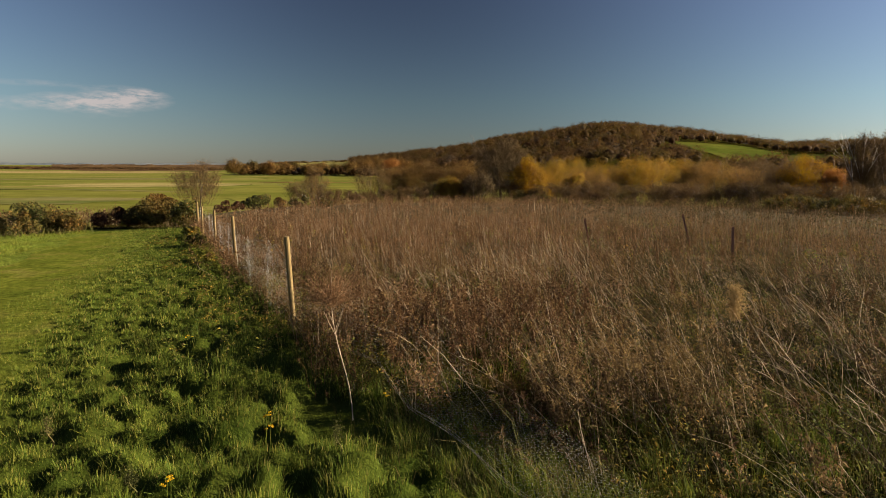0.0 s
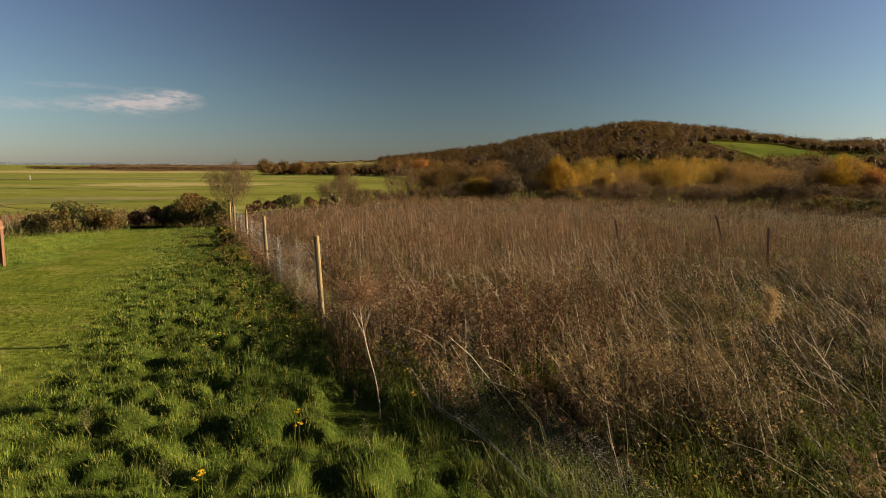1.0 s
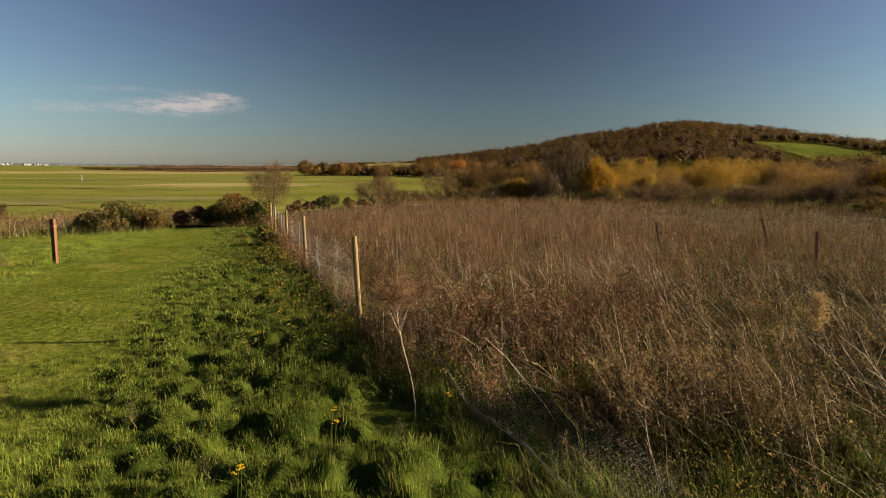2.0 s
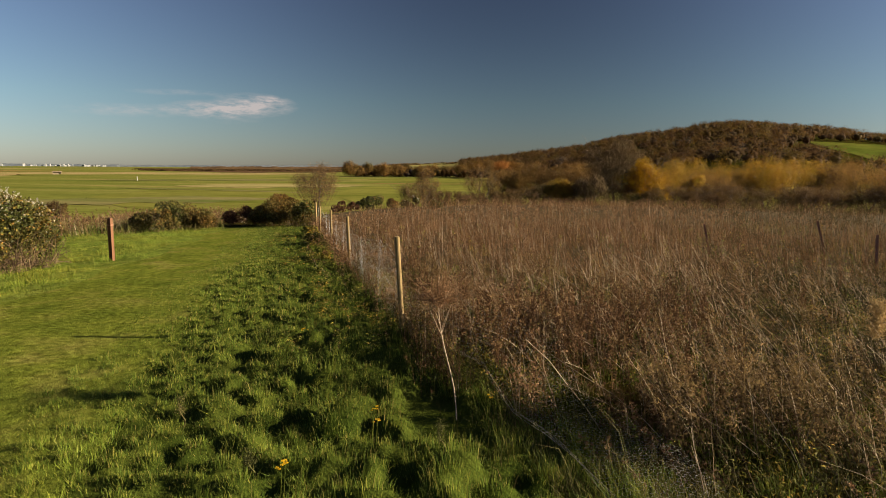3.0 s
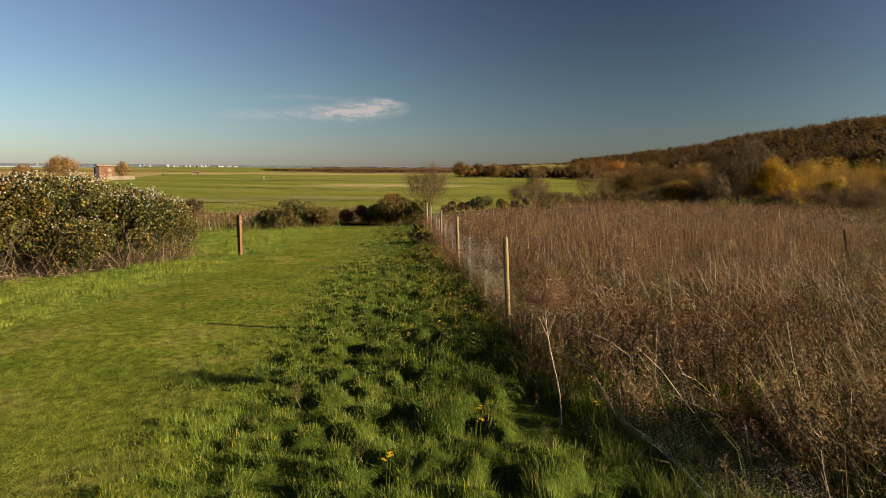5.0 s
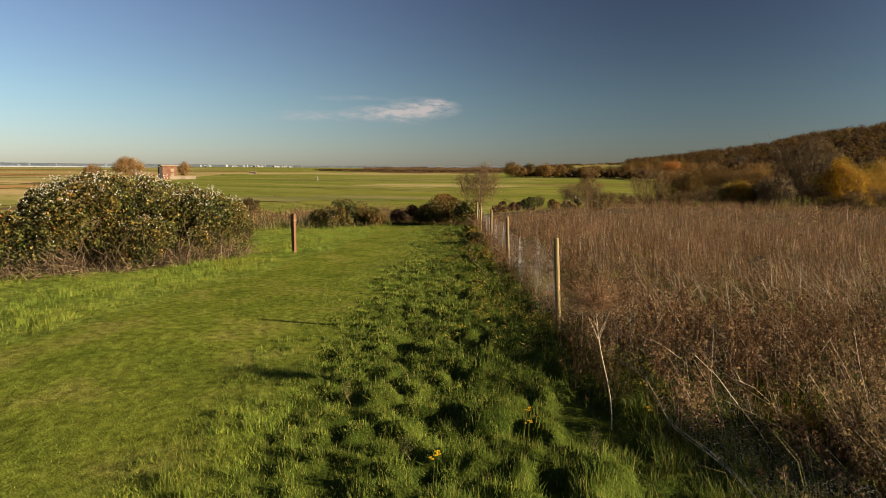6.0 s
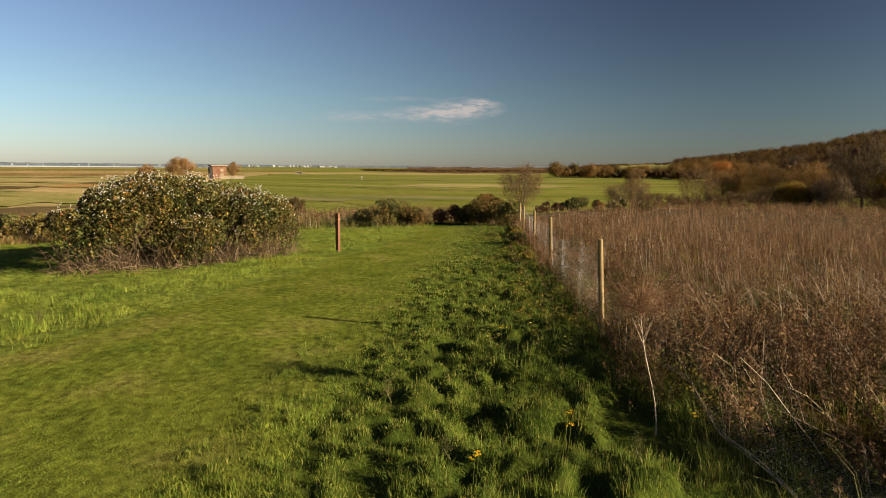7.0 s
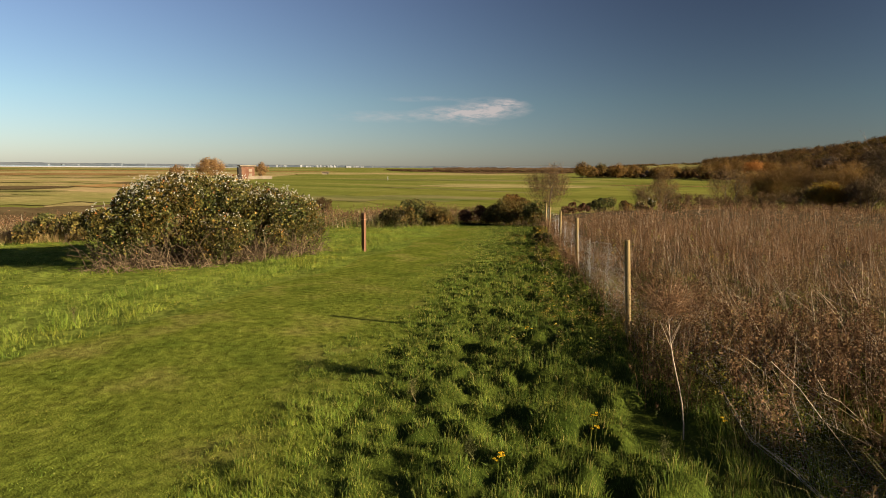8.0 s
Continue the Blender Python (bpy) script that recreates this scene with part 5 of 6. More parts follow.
fence = thing("wire_fence", "grey wire netting fence, slumped into the grass at its end", "fence", (0, 0, 0))
net = Soup()
netting(net, upright, 6.3, 1.0, 0.05, 0.00042)
put("netting", net.mesh("netting", M_WIRE), fence)
net = Soup()
netting(net, lambda s, v: upright(s + 6.3, v), 13.0, 1.0, 0.1, 0.0008)
put("netting", net.mesh("netting", M_WIRE), fence)
net = Soup()
netting(net, slumped, 5.2, 0.8, 0.05, 0.00042)
put("netting", net.mesh("netting", M_WIRE), fence, "collapsed wire netting lying in grass")
for k in range(4):
    w = Soup()
    s = np.linspace(0.1, 5.3, 90)
    P = slumped(s, np.full(90, 0.0) + 0.008 * k) + np.stack([0.006 * np.sin(s * (4 + 1.3 * k) + 2 * k), 0 * s, 0.014 * np.sin(s * (5 + k) + k)], 1)
    w.tubes(P[:-1], P[1:], 0.0019, 0.0019)
    put("selvedge_wire", w.mesh("selvedge_wire", M_PALEWIRE), fence)
for v in (0.5, 1.0):
    w = Soup()
    s = np.linspace(0, 19.0, 120)
    P = upright(s, np.full(120, v))
    w.tubes(P[:-1], P[1:], 0.0016, 0.0016)
    put("line_wire", w.mesh("line_wire", M_WIRE), fence)


# ---------------------------------------------------------------- brick blockhouse on the marsh
def make_blockhouse():
    x, y = polar(48.45, 330)
    b = thing("blockhouse", "small red brick blockhouse with a flat overhanging roof", "building", (x, y, gz(x, y)))
    b.rotation_euler = (0, 0, radians(48.45 + 12))
    H = 6.2
    bm = bmesh.new()
    box(bm, (-3.2, -3, -0.5), (3.2, -2.6, H)), box(bm, (-3.2, 2.6, -0.5), (3.2, 3, H))
    box(bm, (2.8, -2.6, -0.5), (3.2, 2.6, H)), box(bm, (-3.2, -2.6, -0.5), (-2.8, -1.4, H)), box(bm, (-3.2, 1.4, -0.5), (-2.8, 2.6, H))
    box(bm, (-3.2, -1.4, 4.8), (-2.8, 1.4, H))
    part("wall", bm, M_BRICK, b)
    bm = bmesh.new()
    box(bm, (-4.0, -3.6, H), (4.0, 3.6, H + 0.5))
    part("roof", bm, M_CONCRETE, b, "flat overhanging concrete roof slab")
    for k in range(2):
        bm = bmesh.new()
        box(bm, (0.4, -3.06, 1.2 + 2.3 * k), (1.9, -3.004, 2.6 + 2.3 * k))
        part("window", bm, M_CONCRETE, b, "pale boarded window")
    bm = bmesh.new()
    box(bm, (-4.7, -3.5, -0.5), (-3.24, -0.2, 5.7))
    part("lean_to", bm, M_DARKHOLE, b, "dark doorway tower")
    wall = thing("low_wall", "long low pale concrete wall beside the blockhouse", "wall", (*polar(47.4, 322), gz(*polar(47.4, 322))))
    wall.rotation_euler = (0, 0, radians(47.4))
    bm = bmesh.new()
    box(bm, (-5.5, -0.4, -0.4), (6.0, 0.4, 1.5))
    bmesh.ops.bevel(bm, geom=bm.edges[:], offset=0.06, segments=1, affect="EDGES")
    part("coping", bm, M_CONCRETE, wall)


make_blockhouse()
x, y = polar(36.1, 300)
round_post("marsh_post", "thin white post standing on the marsh", x, y, gz(x, y) + 2.0, 0.13, M_WHITE)


# ---------------------------------------------------------------- the weed field
def field_points(n, r0, r1, az0=-50.0, az1=27.0, q0=0.12):
    r = np.sqrt(RNG.uniform(r0 * r0, r1 * r1, n))
    a = np.radians(RNG.uniform(az0, az1, n))
    x, y = -r * np.sin(a), r * np.cos(a)
    s, q = fence_sq(x, y)
    c = np.interp(np.degrees(a), CREST_AZ, CREST_R)
    keep = (q > q0) & (r < c + 7 + RNG.normal(0, 1.0, n)) & (s < 24 + RNG.normal(0, 1, n) + 2.0 * np.maximum(q, 0))
    return x[keep], y[keep]


def stand(x, y):
    """How thickly and tall the weeds stand, 0 to 1, from place to place."""
    v = np.sin(x * 0.9 + 1.2 * np.sin(y * 0.6)) * np.sin(y * 0.75 + 1.1 * np.sin(x * 0.5)) + 0.5 * np.sin(x * 2.3 - y * 1.4) * np.sin(y * 2.1 + x)
    return np.clip(0.55 + 0.48 * v + 0.12 * np.sin(x * 5.1 + 2 * np.sin(y * 3.3)) * np.sin(y * 4.7), 0, 1)


def low_part(x, y):
    """1 where the growth is low and open: the near end of the field away from the fence."""
    az, r = np.degrees(np.arctan2(-x, y)), np.hypot(x, y)
    return smooth((-20 - az) / 10) * smooth((11 - r) / 4)


def weeds(x, y, heads, head_size, leaves, stem_r, lo=0.55, hi=1.15, fine=True, slim=False, leaf_mid=0, leaf_scale=1.5, bend=0.2, tallness=1.0, drift=None, tip_over=None, pale=0.36):
    """Dead standing weeds: a bent stem, side twigs with slivers of seed, and shrivelled hanging leaves."""
    soup = Soup()
    n = len(x)
    z = ground_z(x, y)
    h = RNG.uniform(lo, hi, n) * (0.42 + 0.7 * stand(x, y)) * (1 - 0.32 * low_part(x, y)) * tallness
    base = np.stack([x, y, z - 0.02], 1)
    out = np.where(RNG.random(n) < 0.55, 3.3 + 0.9 * np.sin(x * 0.7 + y * 0.5) + RNG.normal(0, 0.6, n), RNG.uniform(0, 6.283, n))
    lean = np.abs(RNG.normal(0.0, bend, n)) + 0.45 * (RNG.random(n) < 0.06 + 0.16 * (1 - stand(x, y)))
    # wind-thrown towards the path away from the fence
    comb = smooth((3 - np.degrees(np.arctan2(-x, y))) / 14) * smooth((24 - np.hypot(x, y)) / 16) * (RNG.random(n) < 0.72)
    out = np.where(comb > 0, 3.3 + 0.5 * np.sin(x * 0.8 + y * 0.4) + RNG.normal(0, 0.4, n), out)
    lean = np.clip(lean + comb * RNG.uniform(0.1, 0.55, n), 0, 0.9)
    if drift is not None:
        out, lean = drift + RNG.normal(0, 0.35, n), np.clip(np.abs(tip_over + RNG.normal(0, 0.13, n)), 0, 0.95)
    way = np.stack([np.cos(out), np.sin(out), 0 * out], 1)
    mid = base + np.array([0, 0, 1.0]) * (h * 0.52)[:, None] + way * (h * lean * 0.32)[:, None]
    tip = base + np.array([0, 0, 1.0]) * (h * np.sqrt(np.clip(1 - lean ** 2, 0.2, 1)))[:, None] + way * (h * lean)[:, None]
    grey = RNG.random(n) < pale
    for sel, m in ((grey, 1), (~grey, 0)):
        if slim:
            soup.spikes(base[sel], tip[sel], stem_r * 3, m)
        else:
            soup.tubes(base[sel], mid[sel], stem_r, stem_r * 0.8, m)
            soup.tubes(mid[sel], tip[sel], stem_r * 0.8, stem_r * 0.35, m)
    kinds = RNG.random(n)
    dock = kinds < 0.1
    per = 5 if fine else 3
    for k in range(heads):
        u = RNG.uniform(0.0 if fine else 0.2, 1.0, n) ** 0.8
        p = mid * 1.0 + (tip - mid) * u[:, None]
        reach = np.where(dock, 0.05, np.where(kinds < 0.45, 0.13, 0.22)) * h * (1.15 - u * 0.8)
        d = np.stack([RNG.normal(0, 0.55, n), RNG.normal(0, 0.55, n), RNG.uniform(0.15, 1.0, n)], 1)
        q = p + d * reach[:, None]
        if fine:
            soup.spikes(p, q, 0.003, 0)
        for j in range(per):
            c = p + (q - p) * RNG.uniform(0.25, 1.1, n)[:, None] + RNG.normal(0, 0.008, (n, 3))
            for m, sel in ((0, ~dock), (2, dock)):
                if fine:
                    soup.slivers(c[sel], RNG.uniform(1.0, 3.2, sel.sum()) * head_size, head_size * 0.75, m)
                else:
                    soup.flakes(c[sel], RNG.uniform(0.5, 1.3, sel.sum()) * head_size, m)
    for k in range(leaves):
        u = RNG.uniform(0.05, 0.75, n)
        p = base + (tip - base) * u[:, None] + RNG.normal(0, 0.02, (n, 3))
        t = RNG.uniform(0, 6.283, n)
        drop = np.stack([np.cos(t), np.sin(t), RNG.uniform(-1.1, 0.5, n)], 1) * (RNG.uniform(1.2, 3.2, n) * head_size * leaf_scale)[:, None]
        soup.spikes(p, p + drop, head_size * leaf_scale * 0.8, leaf_mid)
    return soup


W_MATS = [M_WEED, M_CANE, M_RUSSET, M_OLIVEWEED]
RIM_AZ = [-50, -34, -24, -18, -8, 0, 10, 27]
RIM_R = [3.1, 3.3, 3.7, 4.0, 4.7, 5.4, 6.0, 6.3]


def rim(x, y):
    """The near edge of the standing weeds along each bearing."""
    return np.interp(np.degrees(np.arctan2(-x, y)), RIM_AZ, RIM_R)


def outside_hollow(x, y):
    """The shaded grassy hollow at the front corner of the field stays free of stems."""
    return ((x - 0.5) / 0.5) ** 2 + ((y - 5.85) / 0.32) ** 2 > 1


def openness(x, y):
    """1 towards the open, grassier part of the field away from the fence."""
    return smooth((-4 - np.degrees(np.arctan2(-x, y))) / 18)


def stands(count, per, spread, r0, r1, q0=0.15, reach=1.0):
    """Plants in clumps: places, clump number, and for each clump its height, drift and lean."""
    cx, cy = field_points(count, r0, r1, -50, 27, q0)
    m = len(cx)
    k = np.repeat(np.arange(m), per)
    x, y = cx[k] + RNG.normal(0, spread, len(k)), cy[k] + RNG.normal(0, spread, len(k))
    tall = RNG.uniform(0.6, 1.25, m) * (0.5 + 0.65 * stand(cx, cy)) * (1 - 0.25 * low_part(cx, cy))
    # lower and thinner beside the wire
    cs, cq = fence_sq(cx, cy)
    tall *= 1 - (1 - np.interp(cq, [0.2, 1.0, 2.2], [0.55, 0.72, 1.0])) * smooth((cs + 1.5) / 2)
    way = 3.25 + 0.35 * np.sin(cx * 0.8 + cy * 0.5) + RNG.normal(0, 0.45, m)
    lean = np.abs(RNG.normal(0.1, 0.16, m)) + openness(cx, cy) * smooth((24 - np.hypot(cx, cy)) / 14) * RNG.uniform(0.05, 0.7, m)
    ok = (np.hypot(x, y) > rim(x, y) + RNG.normal(0, 0.2, len(x))) & (fence_sq(x, y)[1] > q0 * 0.6) & outside_hollow(x, y)
    # thin at the front of the open part
    ok &= RNG.random(len(x)) < 1 - 0.68 * openness(x, y) * smooth((1.8 - (np.hypot(x, y) - rim(x, y))) / 1.2)
    return x[ok], y[ok], tall[k][ok] * RNG.uniform(0.7, 1.12, ok.sum()), way[k][ok], np.clip(lean[k][ok] + RNG.normal(0, 0.1, ok.sum()), 0.0, 1.1)


def bent(x, y, length, way, lean, segs=3, droop=0.35):
    """Joints of bent stems: the lean from upright grows towards the tip."""
    p = np.stack([x, y, ground_z(x, y) - 0.02], 1)
    out = [p]
    way = way + RNG.normal(0, 0.25, len(x))
    for k in range(segs):
        a = np.clip(lean * (0.75 + droop * k) + RNG.normal(0, 0.07, len(x)), -0.2, 1.4)
        way = way + RNG.normal(0, 0.12, len(x))
        p = p + np.stack([np.sin(a) * np.cos(way), np.sin(a) * np.sin(way), np.cos(a)], 1) * (length / segs)[:, None]
        out.append(p)
    return np.stack(out, 1)


def up_stem(J, u):
    """Places a share u of the way up bent stems."""
    n = J.shape[1] - 1
    f = np.clip(u, 0, 0.999) * n
    i = f.astype(int)
    r = np.arange(len(J))
    return J[r, i] + (J[r, i + 1] - J[r, i]) * (f - i)[:, None]


def stem_tubes(soup, J, rad, mid):
    n = J.shape[1] - 1
    for k in range(n):
        soup.tubes(J[:, k], J[:, k + 1], rad * (1 - 0.6 * k / n), rad * (1 - 0.6 * (k + 1) / n), mid)


def curled(soup, p, length, width, mid, fall=0.6):
    """Shrivelled leaves: two narrow panels, the outer one hanging."""
    n = len(p)
    t = RNG.uniform(0, 6.283, n)
    d = np.stack([np.cos(t), np.sin(t), RNG.uniform(-0.3, 0.7, n)], 1) * (length * 0.55)[:, None]
    e = np.stack([np.cos(t) * 0.5, np.sin(t) * 0.5, -fall * RNG.uniform(0.2, 1.6, n)], 1) * (length * 0.5)[:, None]
    side = np.stack([-np.sin(t), np.cos(t), RNG.normal(0, 0.4, n)], 1) * (width / 2)[:, None]
    m = p + d
    v = np.stack([p, m - side, m + side, m + e], 1).reshape(-1, 3)
    f = (np.array([[0, 1, 2], [1, 3, 2]])[None] + (np.arange(n) * 4)[:, None, None]).reshape(-1, 3)
    soup.add(v, f, mid)


def seed_weeds(soup, S, branches=6, heads=4, leaves=9, rad=0.0022, head=0.0092, mid=0, stem_mid=None, length=0.82):
    """Brown weeds with a branched top of small seed heads and curled leaves down the stem."""
    x, y, tall, way, lean = S
    n = len(x)
    J = bent(x, y, length * tall, way, lean)
    pale = RNG.random(n) < 0.3
    for sel, m in ((pale, 1), (~pale, mid if stem_mid is None else stem_mid)):
        stem_tubes(soup, J[sel], rad, m)
    for k in range(branches):
        u = RNG.uniform(0.45, 1.0, n)
        p = up_stem(J, u)
        d = np.stack([RNG.normal(-0.15, 0.5, n), RNG.normal(0, 0.5, n), RNG.uniform(0.2, 1.1, n)], 1) * (0.17 * tall * (1.35 - u))[:, None]
        e = p + d
        soup.spikes(p, e, 0.0032, 1 if k % 3 == 0 else mid)
        for j in range(heads):
            soup.flakes(p + d * RNG.uniform(0.45, 1.15, n)[:, None] + RNG.normal(0, 0.007, (n, 3)), RNG.uniform(0.6, 1.5, n) * head, mid)
    for k in range(leaves):
        p = up_stem(J, RNG.uniform(0.08, 0.8, n))
        curled(soup, p, RNG.uniform(0.035, 0.1, n), RNG.uniform(0.008, 0.02, n), mid)


def bare_stems(soup, S, rad, length=1.0, twigs=3):
    """Bleached stems with a few side twigs left on them."""
    x, y, tall, way, lean = S
    n = len(x)
    J = bent(x, y, length * tall, way, np.minimum(lean * 1.25, 1.15), 4, 0.12)
    r = rad * RNG.uniform(0.6, 1.35, n)
    stem_tubes(soup, J, r, 0)
    for k in range(twigs):
        u = RNG.uniform(0.35, 0.95, n)
        p = up_stem(J, u)
        d = np.stack([RNG.normal(-0.3, 0.5, n), RNG.normal(0, 0.5, n), RNG.uniform(0.2, 1.0, n)], 1)
        soup.spikes(p, p + d * RNG.uniform(0.05, 0.2, n)[:, None], 0.0034, 0)


def grassy(x, y):
    """1 in the green gaps at the open front of the field."""
    near = smooth((8.5 - np.hypot(x, y)) / 2.5) * (0.45 + 0.55 * smooth(openness(x, y) * 2.5))
    return near * smooth((0.5 - stand(x * 1.6 + 3, y * 1.6)) * 4 + 0.5)


def thin_front(S):
    keep = RNG.random(len(S[0])) > 0.75 * grassy(S[0], S[1])
    return tuple(v[keep] for v in S)


def make_near_weeds():
    soup = Soup()
    S = thin_front(stands(540, 9, 0.12, 3.2, 14.5))
    dull = RNG.random(len(S[0])) < 0.8 * openness(S[0], S[1])
    seed_weeds(soup, tuple(v[~dull] for v in S), 7, 4, 12)
    seed_weeds(soup, tuple(v[dull] for v in S), 7, 4, 14, mid=3)
    put("weeds", soup.mesh("weeds", W_MATS), None, "clumped dead brown weeds with branched seed heads", "weeds", kind="stuff")
    soup = Soup()
    S = thin_front(stands(315, 9, 0.13, 3.2, 14.5))
    seed_weeds(soup, S, 7, 4, 20, 0.0024, 0.0105, 0, length=0.66)
    # a thick dark stand at the front corner
    n = 260
    x, y = RNG.uniform(0.95, 2.7, n), RNG.uniform(4.75, 6.2, n)
    seed_weeds(soup, (x, y, RNG.uniform(0.6, 1.1, n), RNG.normal(3.3, 0.6, n), RNG.uniform(0.1, 0.6, n)), 8, 4, 26, 0.0024, 0.008, 0, length=0.84)
    put("bushy_weeds", soup.mesh("bushy_weeds", [M_HUSK, M_CANE, M_RUSSET]), None, "bushy dark brown weeds with curled dead leaves", "weeds", kind="stuff")
    soup = Soup()
    S = stands(280, 7, 0.16, 3.3, 15.0, 0.6)
    keep = RNG.random(len(S[0])) < 0.4 + 0.25 * openness(S[0], S[1])
    bare_stems(soup, tuple(v[keep] for v in S), 0.0026)
    # long single stems lying over
    x, y = field_points(420, 4.2, 13, -50, 8, 1.0)
    n = len(x)
    ok = (np.hypot(x, y) > rim(x, y) + 0.3) & outside_hollow(x, y)
    bare_stems(soup, (x[ok], y[ok], RNG.uniform(0.8, 1.35, ok.sum()), RNG.normal(3.2, 0.6, ok.sum()), RNG.uniform(0.35, 1.0, ok.sum())), 0.0033, 0.95, 5)
    put("bare_stems", soup.mesh("bare_stems", M_CANE), None, "bleached bare weed stems blown over to one side", "weeds", kind="stuff")
    # dry leaning grass in the open part
    x, y = field_points(9000, 3.8, 16, -50, 20, 0.3)
    keep = (RNG.random(len(x)) < 0.25 + 0.75 * openness(x, y)) & outside_hollow(x, y)
    x, y = x[keep], y[keep]
    n = len(x)
    soup = Soup()
    base = np.stack([x, y, ground_z(x, y) - 0.01], 1)
    soup.blades(base, RNG.uniform(0.25, 0.7, n), RNG.uniform(0.003, 0.0055, n), RNG.uniform(0, 6.283, n), RNG.normal(3.2, 0.6, n), np.clip(RNG.normal(0.55, 0.3, n), 0, 1.0), 0)
    put("grass_stalks", soup.mesh("grass_stalks", M_DRYGRASS), None, "dry buff grass leaning between the weeds", "stalks", kind="stuff")


make_near_weeds()


def make_mid_weeds():
    soup = Soup()
    x, y, tall, way, lean = stands(1750, 9, 0.2, 14.0, 29.0)
    n = len(x)
    h = 0.84 * tall
    J = bent(x, y, h, way, lean, 2)
    pale = RNG.random(n) < 0.18 - 0.1 * openness(x, y)
    for sel, m in ((pale, 1), (~pale, 0)):
        for k in range(2):
            soup.spikes(J[sel, k], J[sel, 2], 0.0075, m)
    dock = RNG.random(n) < 0.16
    olive = (RNG.random(n) < 0.8 * openness(x, y)) & ~dock
    for k in range(10):
        p = up_stem(J, RNG.uniform(0.35, 1.0, n)) + RNG.normal(0, 0.045, (n, 3))
        for m, sel in ((0, ~dock & ~olive), (2, dock), (3, olive)):
            soup.flakes(p[sel], RNG.uniform(0.5, 1.5, sel.sum()) * 0.015, m)
    put("weeds", soup.mesh("weeds", W_MATS), None, "dead brown weeds in uneven clumps", "weeds", kind="stuff")
    soup = Soup()
    x, y, tall, way, lean = stands(3700, 5, 0.35, 28.0, 69.0)
    n = len(x)
    J = bent(x, y, 0.9 * tall, way, lean * 0.6, 1)
    pale = RNG.random(n) < 0.2
    olive = RNG.random(n) < 0.8 * openness(x, y)
    for sel, m in ((pale, 1), (~pale, 0)):
        soup.spikes(J[sel, 0], J[sel, 1], 0.016, m)
    for k in range(5):
        p = up_stem(J, RNG.uniform(0.4, 1.0, n)) + RNG.normal(0, 0.08, (n, 3))
        for m, sel in ((0, ~olive), (3, olive)):
            soup.flakes(p[sel], RNG.uniform(0.5, 1.5, sel.sum()) * 0.033, m)
    put("weeds", soup.mesh("weeds", W_MATS), None, "far dead brown weeds in uneven clumps", "weeds", kind="stuff")
    # rank growth along the far edge
    n = 5200
    r, a = RNG.uniform(57, 71, n), np.radians(RNG.uniform(-46, 12, n))
    x, y = -r * np.sin(a), r * np.cos(a)
    J = bent(x, y, RNG.uniform(0.5, 1.15, n), RNG.uniform(0, 6.283, n), RNG.uniform(0, 0.4, n), 1)
    soup = Soup()
    soup.spikes(J[:, 0], J[:, 1], 0.02, 0)
    for k in range(6):
        soup.flakes(up_stem(J, RNG.uniform(0.1, 1.0, n)) + RNG.normal(0, 0.09, (n, 3)), RNG.uniform(0.5, 1.5, n) * 0.035, k % 2)
    put("weeds", soup.mesh("weeds", [M_WEED, M_OLIVEWEED]), None, "rank dead weeds along the far edge of the field", "weeds", kind="stuff")
    # bleached stalks between them
    x, y, tall, way, lean = stands(380, 6, 0.3, 14.0, 34.0)
    soup = Soup()
    J = bent(x, y, 0.95 * tall, way, np.minimum(lean * 1.2, 1.0), 2)
    soup.spikes(J[:, 0], J[:, 1] * 0.2 + J[:, 2] * 0.8, 0.009, 0)
    put("grass_stalks", soup.mesh("grass_stalks", M_CANE), None, "bleached stalks leaning among the weeds", "stalks", kind="stuff")


make_mid_weeds()


def make_green_weeds():
    """Living leafy weeds low among the dead ones, thickest in the open part."""
    soup = Soup()
    x, y, tall, way, lean = stands(980, 5, 0.16, 3.4, 26.0)
    keep = RNG.random(len(x)) < (0.32 + 0.68 * openness(x, y)) * np.interp(np.hypot(x, y), [10, 15], [1, 0.25])
    x, y, tall, way, lean = x[keep], y[keep], tall[keep], way[keep], lean[keep]
    n = len(x)
    J = bent(x, y, RNG.uniform(0.25, 0.7, n) * tall * np.clip(np.hypot(x, y) / 12, 1, 1.25), way, lean * 0.6)
    soup.spikes(J[:, 0], J[:, 3], 0.005, 0)
    far = np.clip(np.hypot(x, y) / 9, 1, 2)
    for k in range(18):
        curled(soup, up_stem(J, RNG.uniform(0.05, 1.0, n)), RNG.uniform(0.03, 0.075, n) * far, RNG.uniform(0.01, 0.022, n) * far, 0, 0.3)
    put("green_weeds", soup.mesh("green_weeds", M_LIVEWEED), None, "living green leafy weeds among the dead stems", "weeds", kind="stuff")


make_green_weeds()


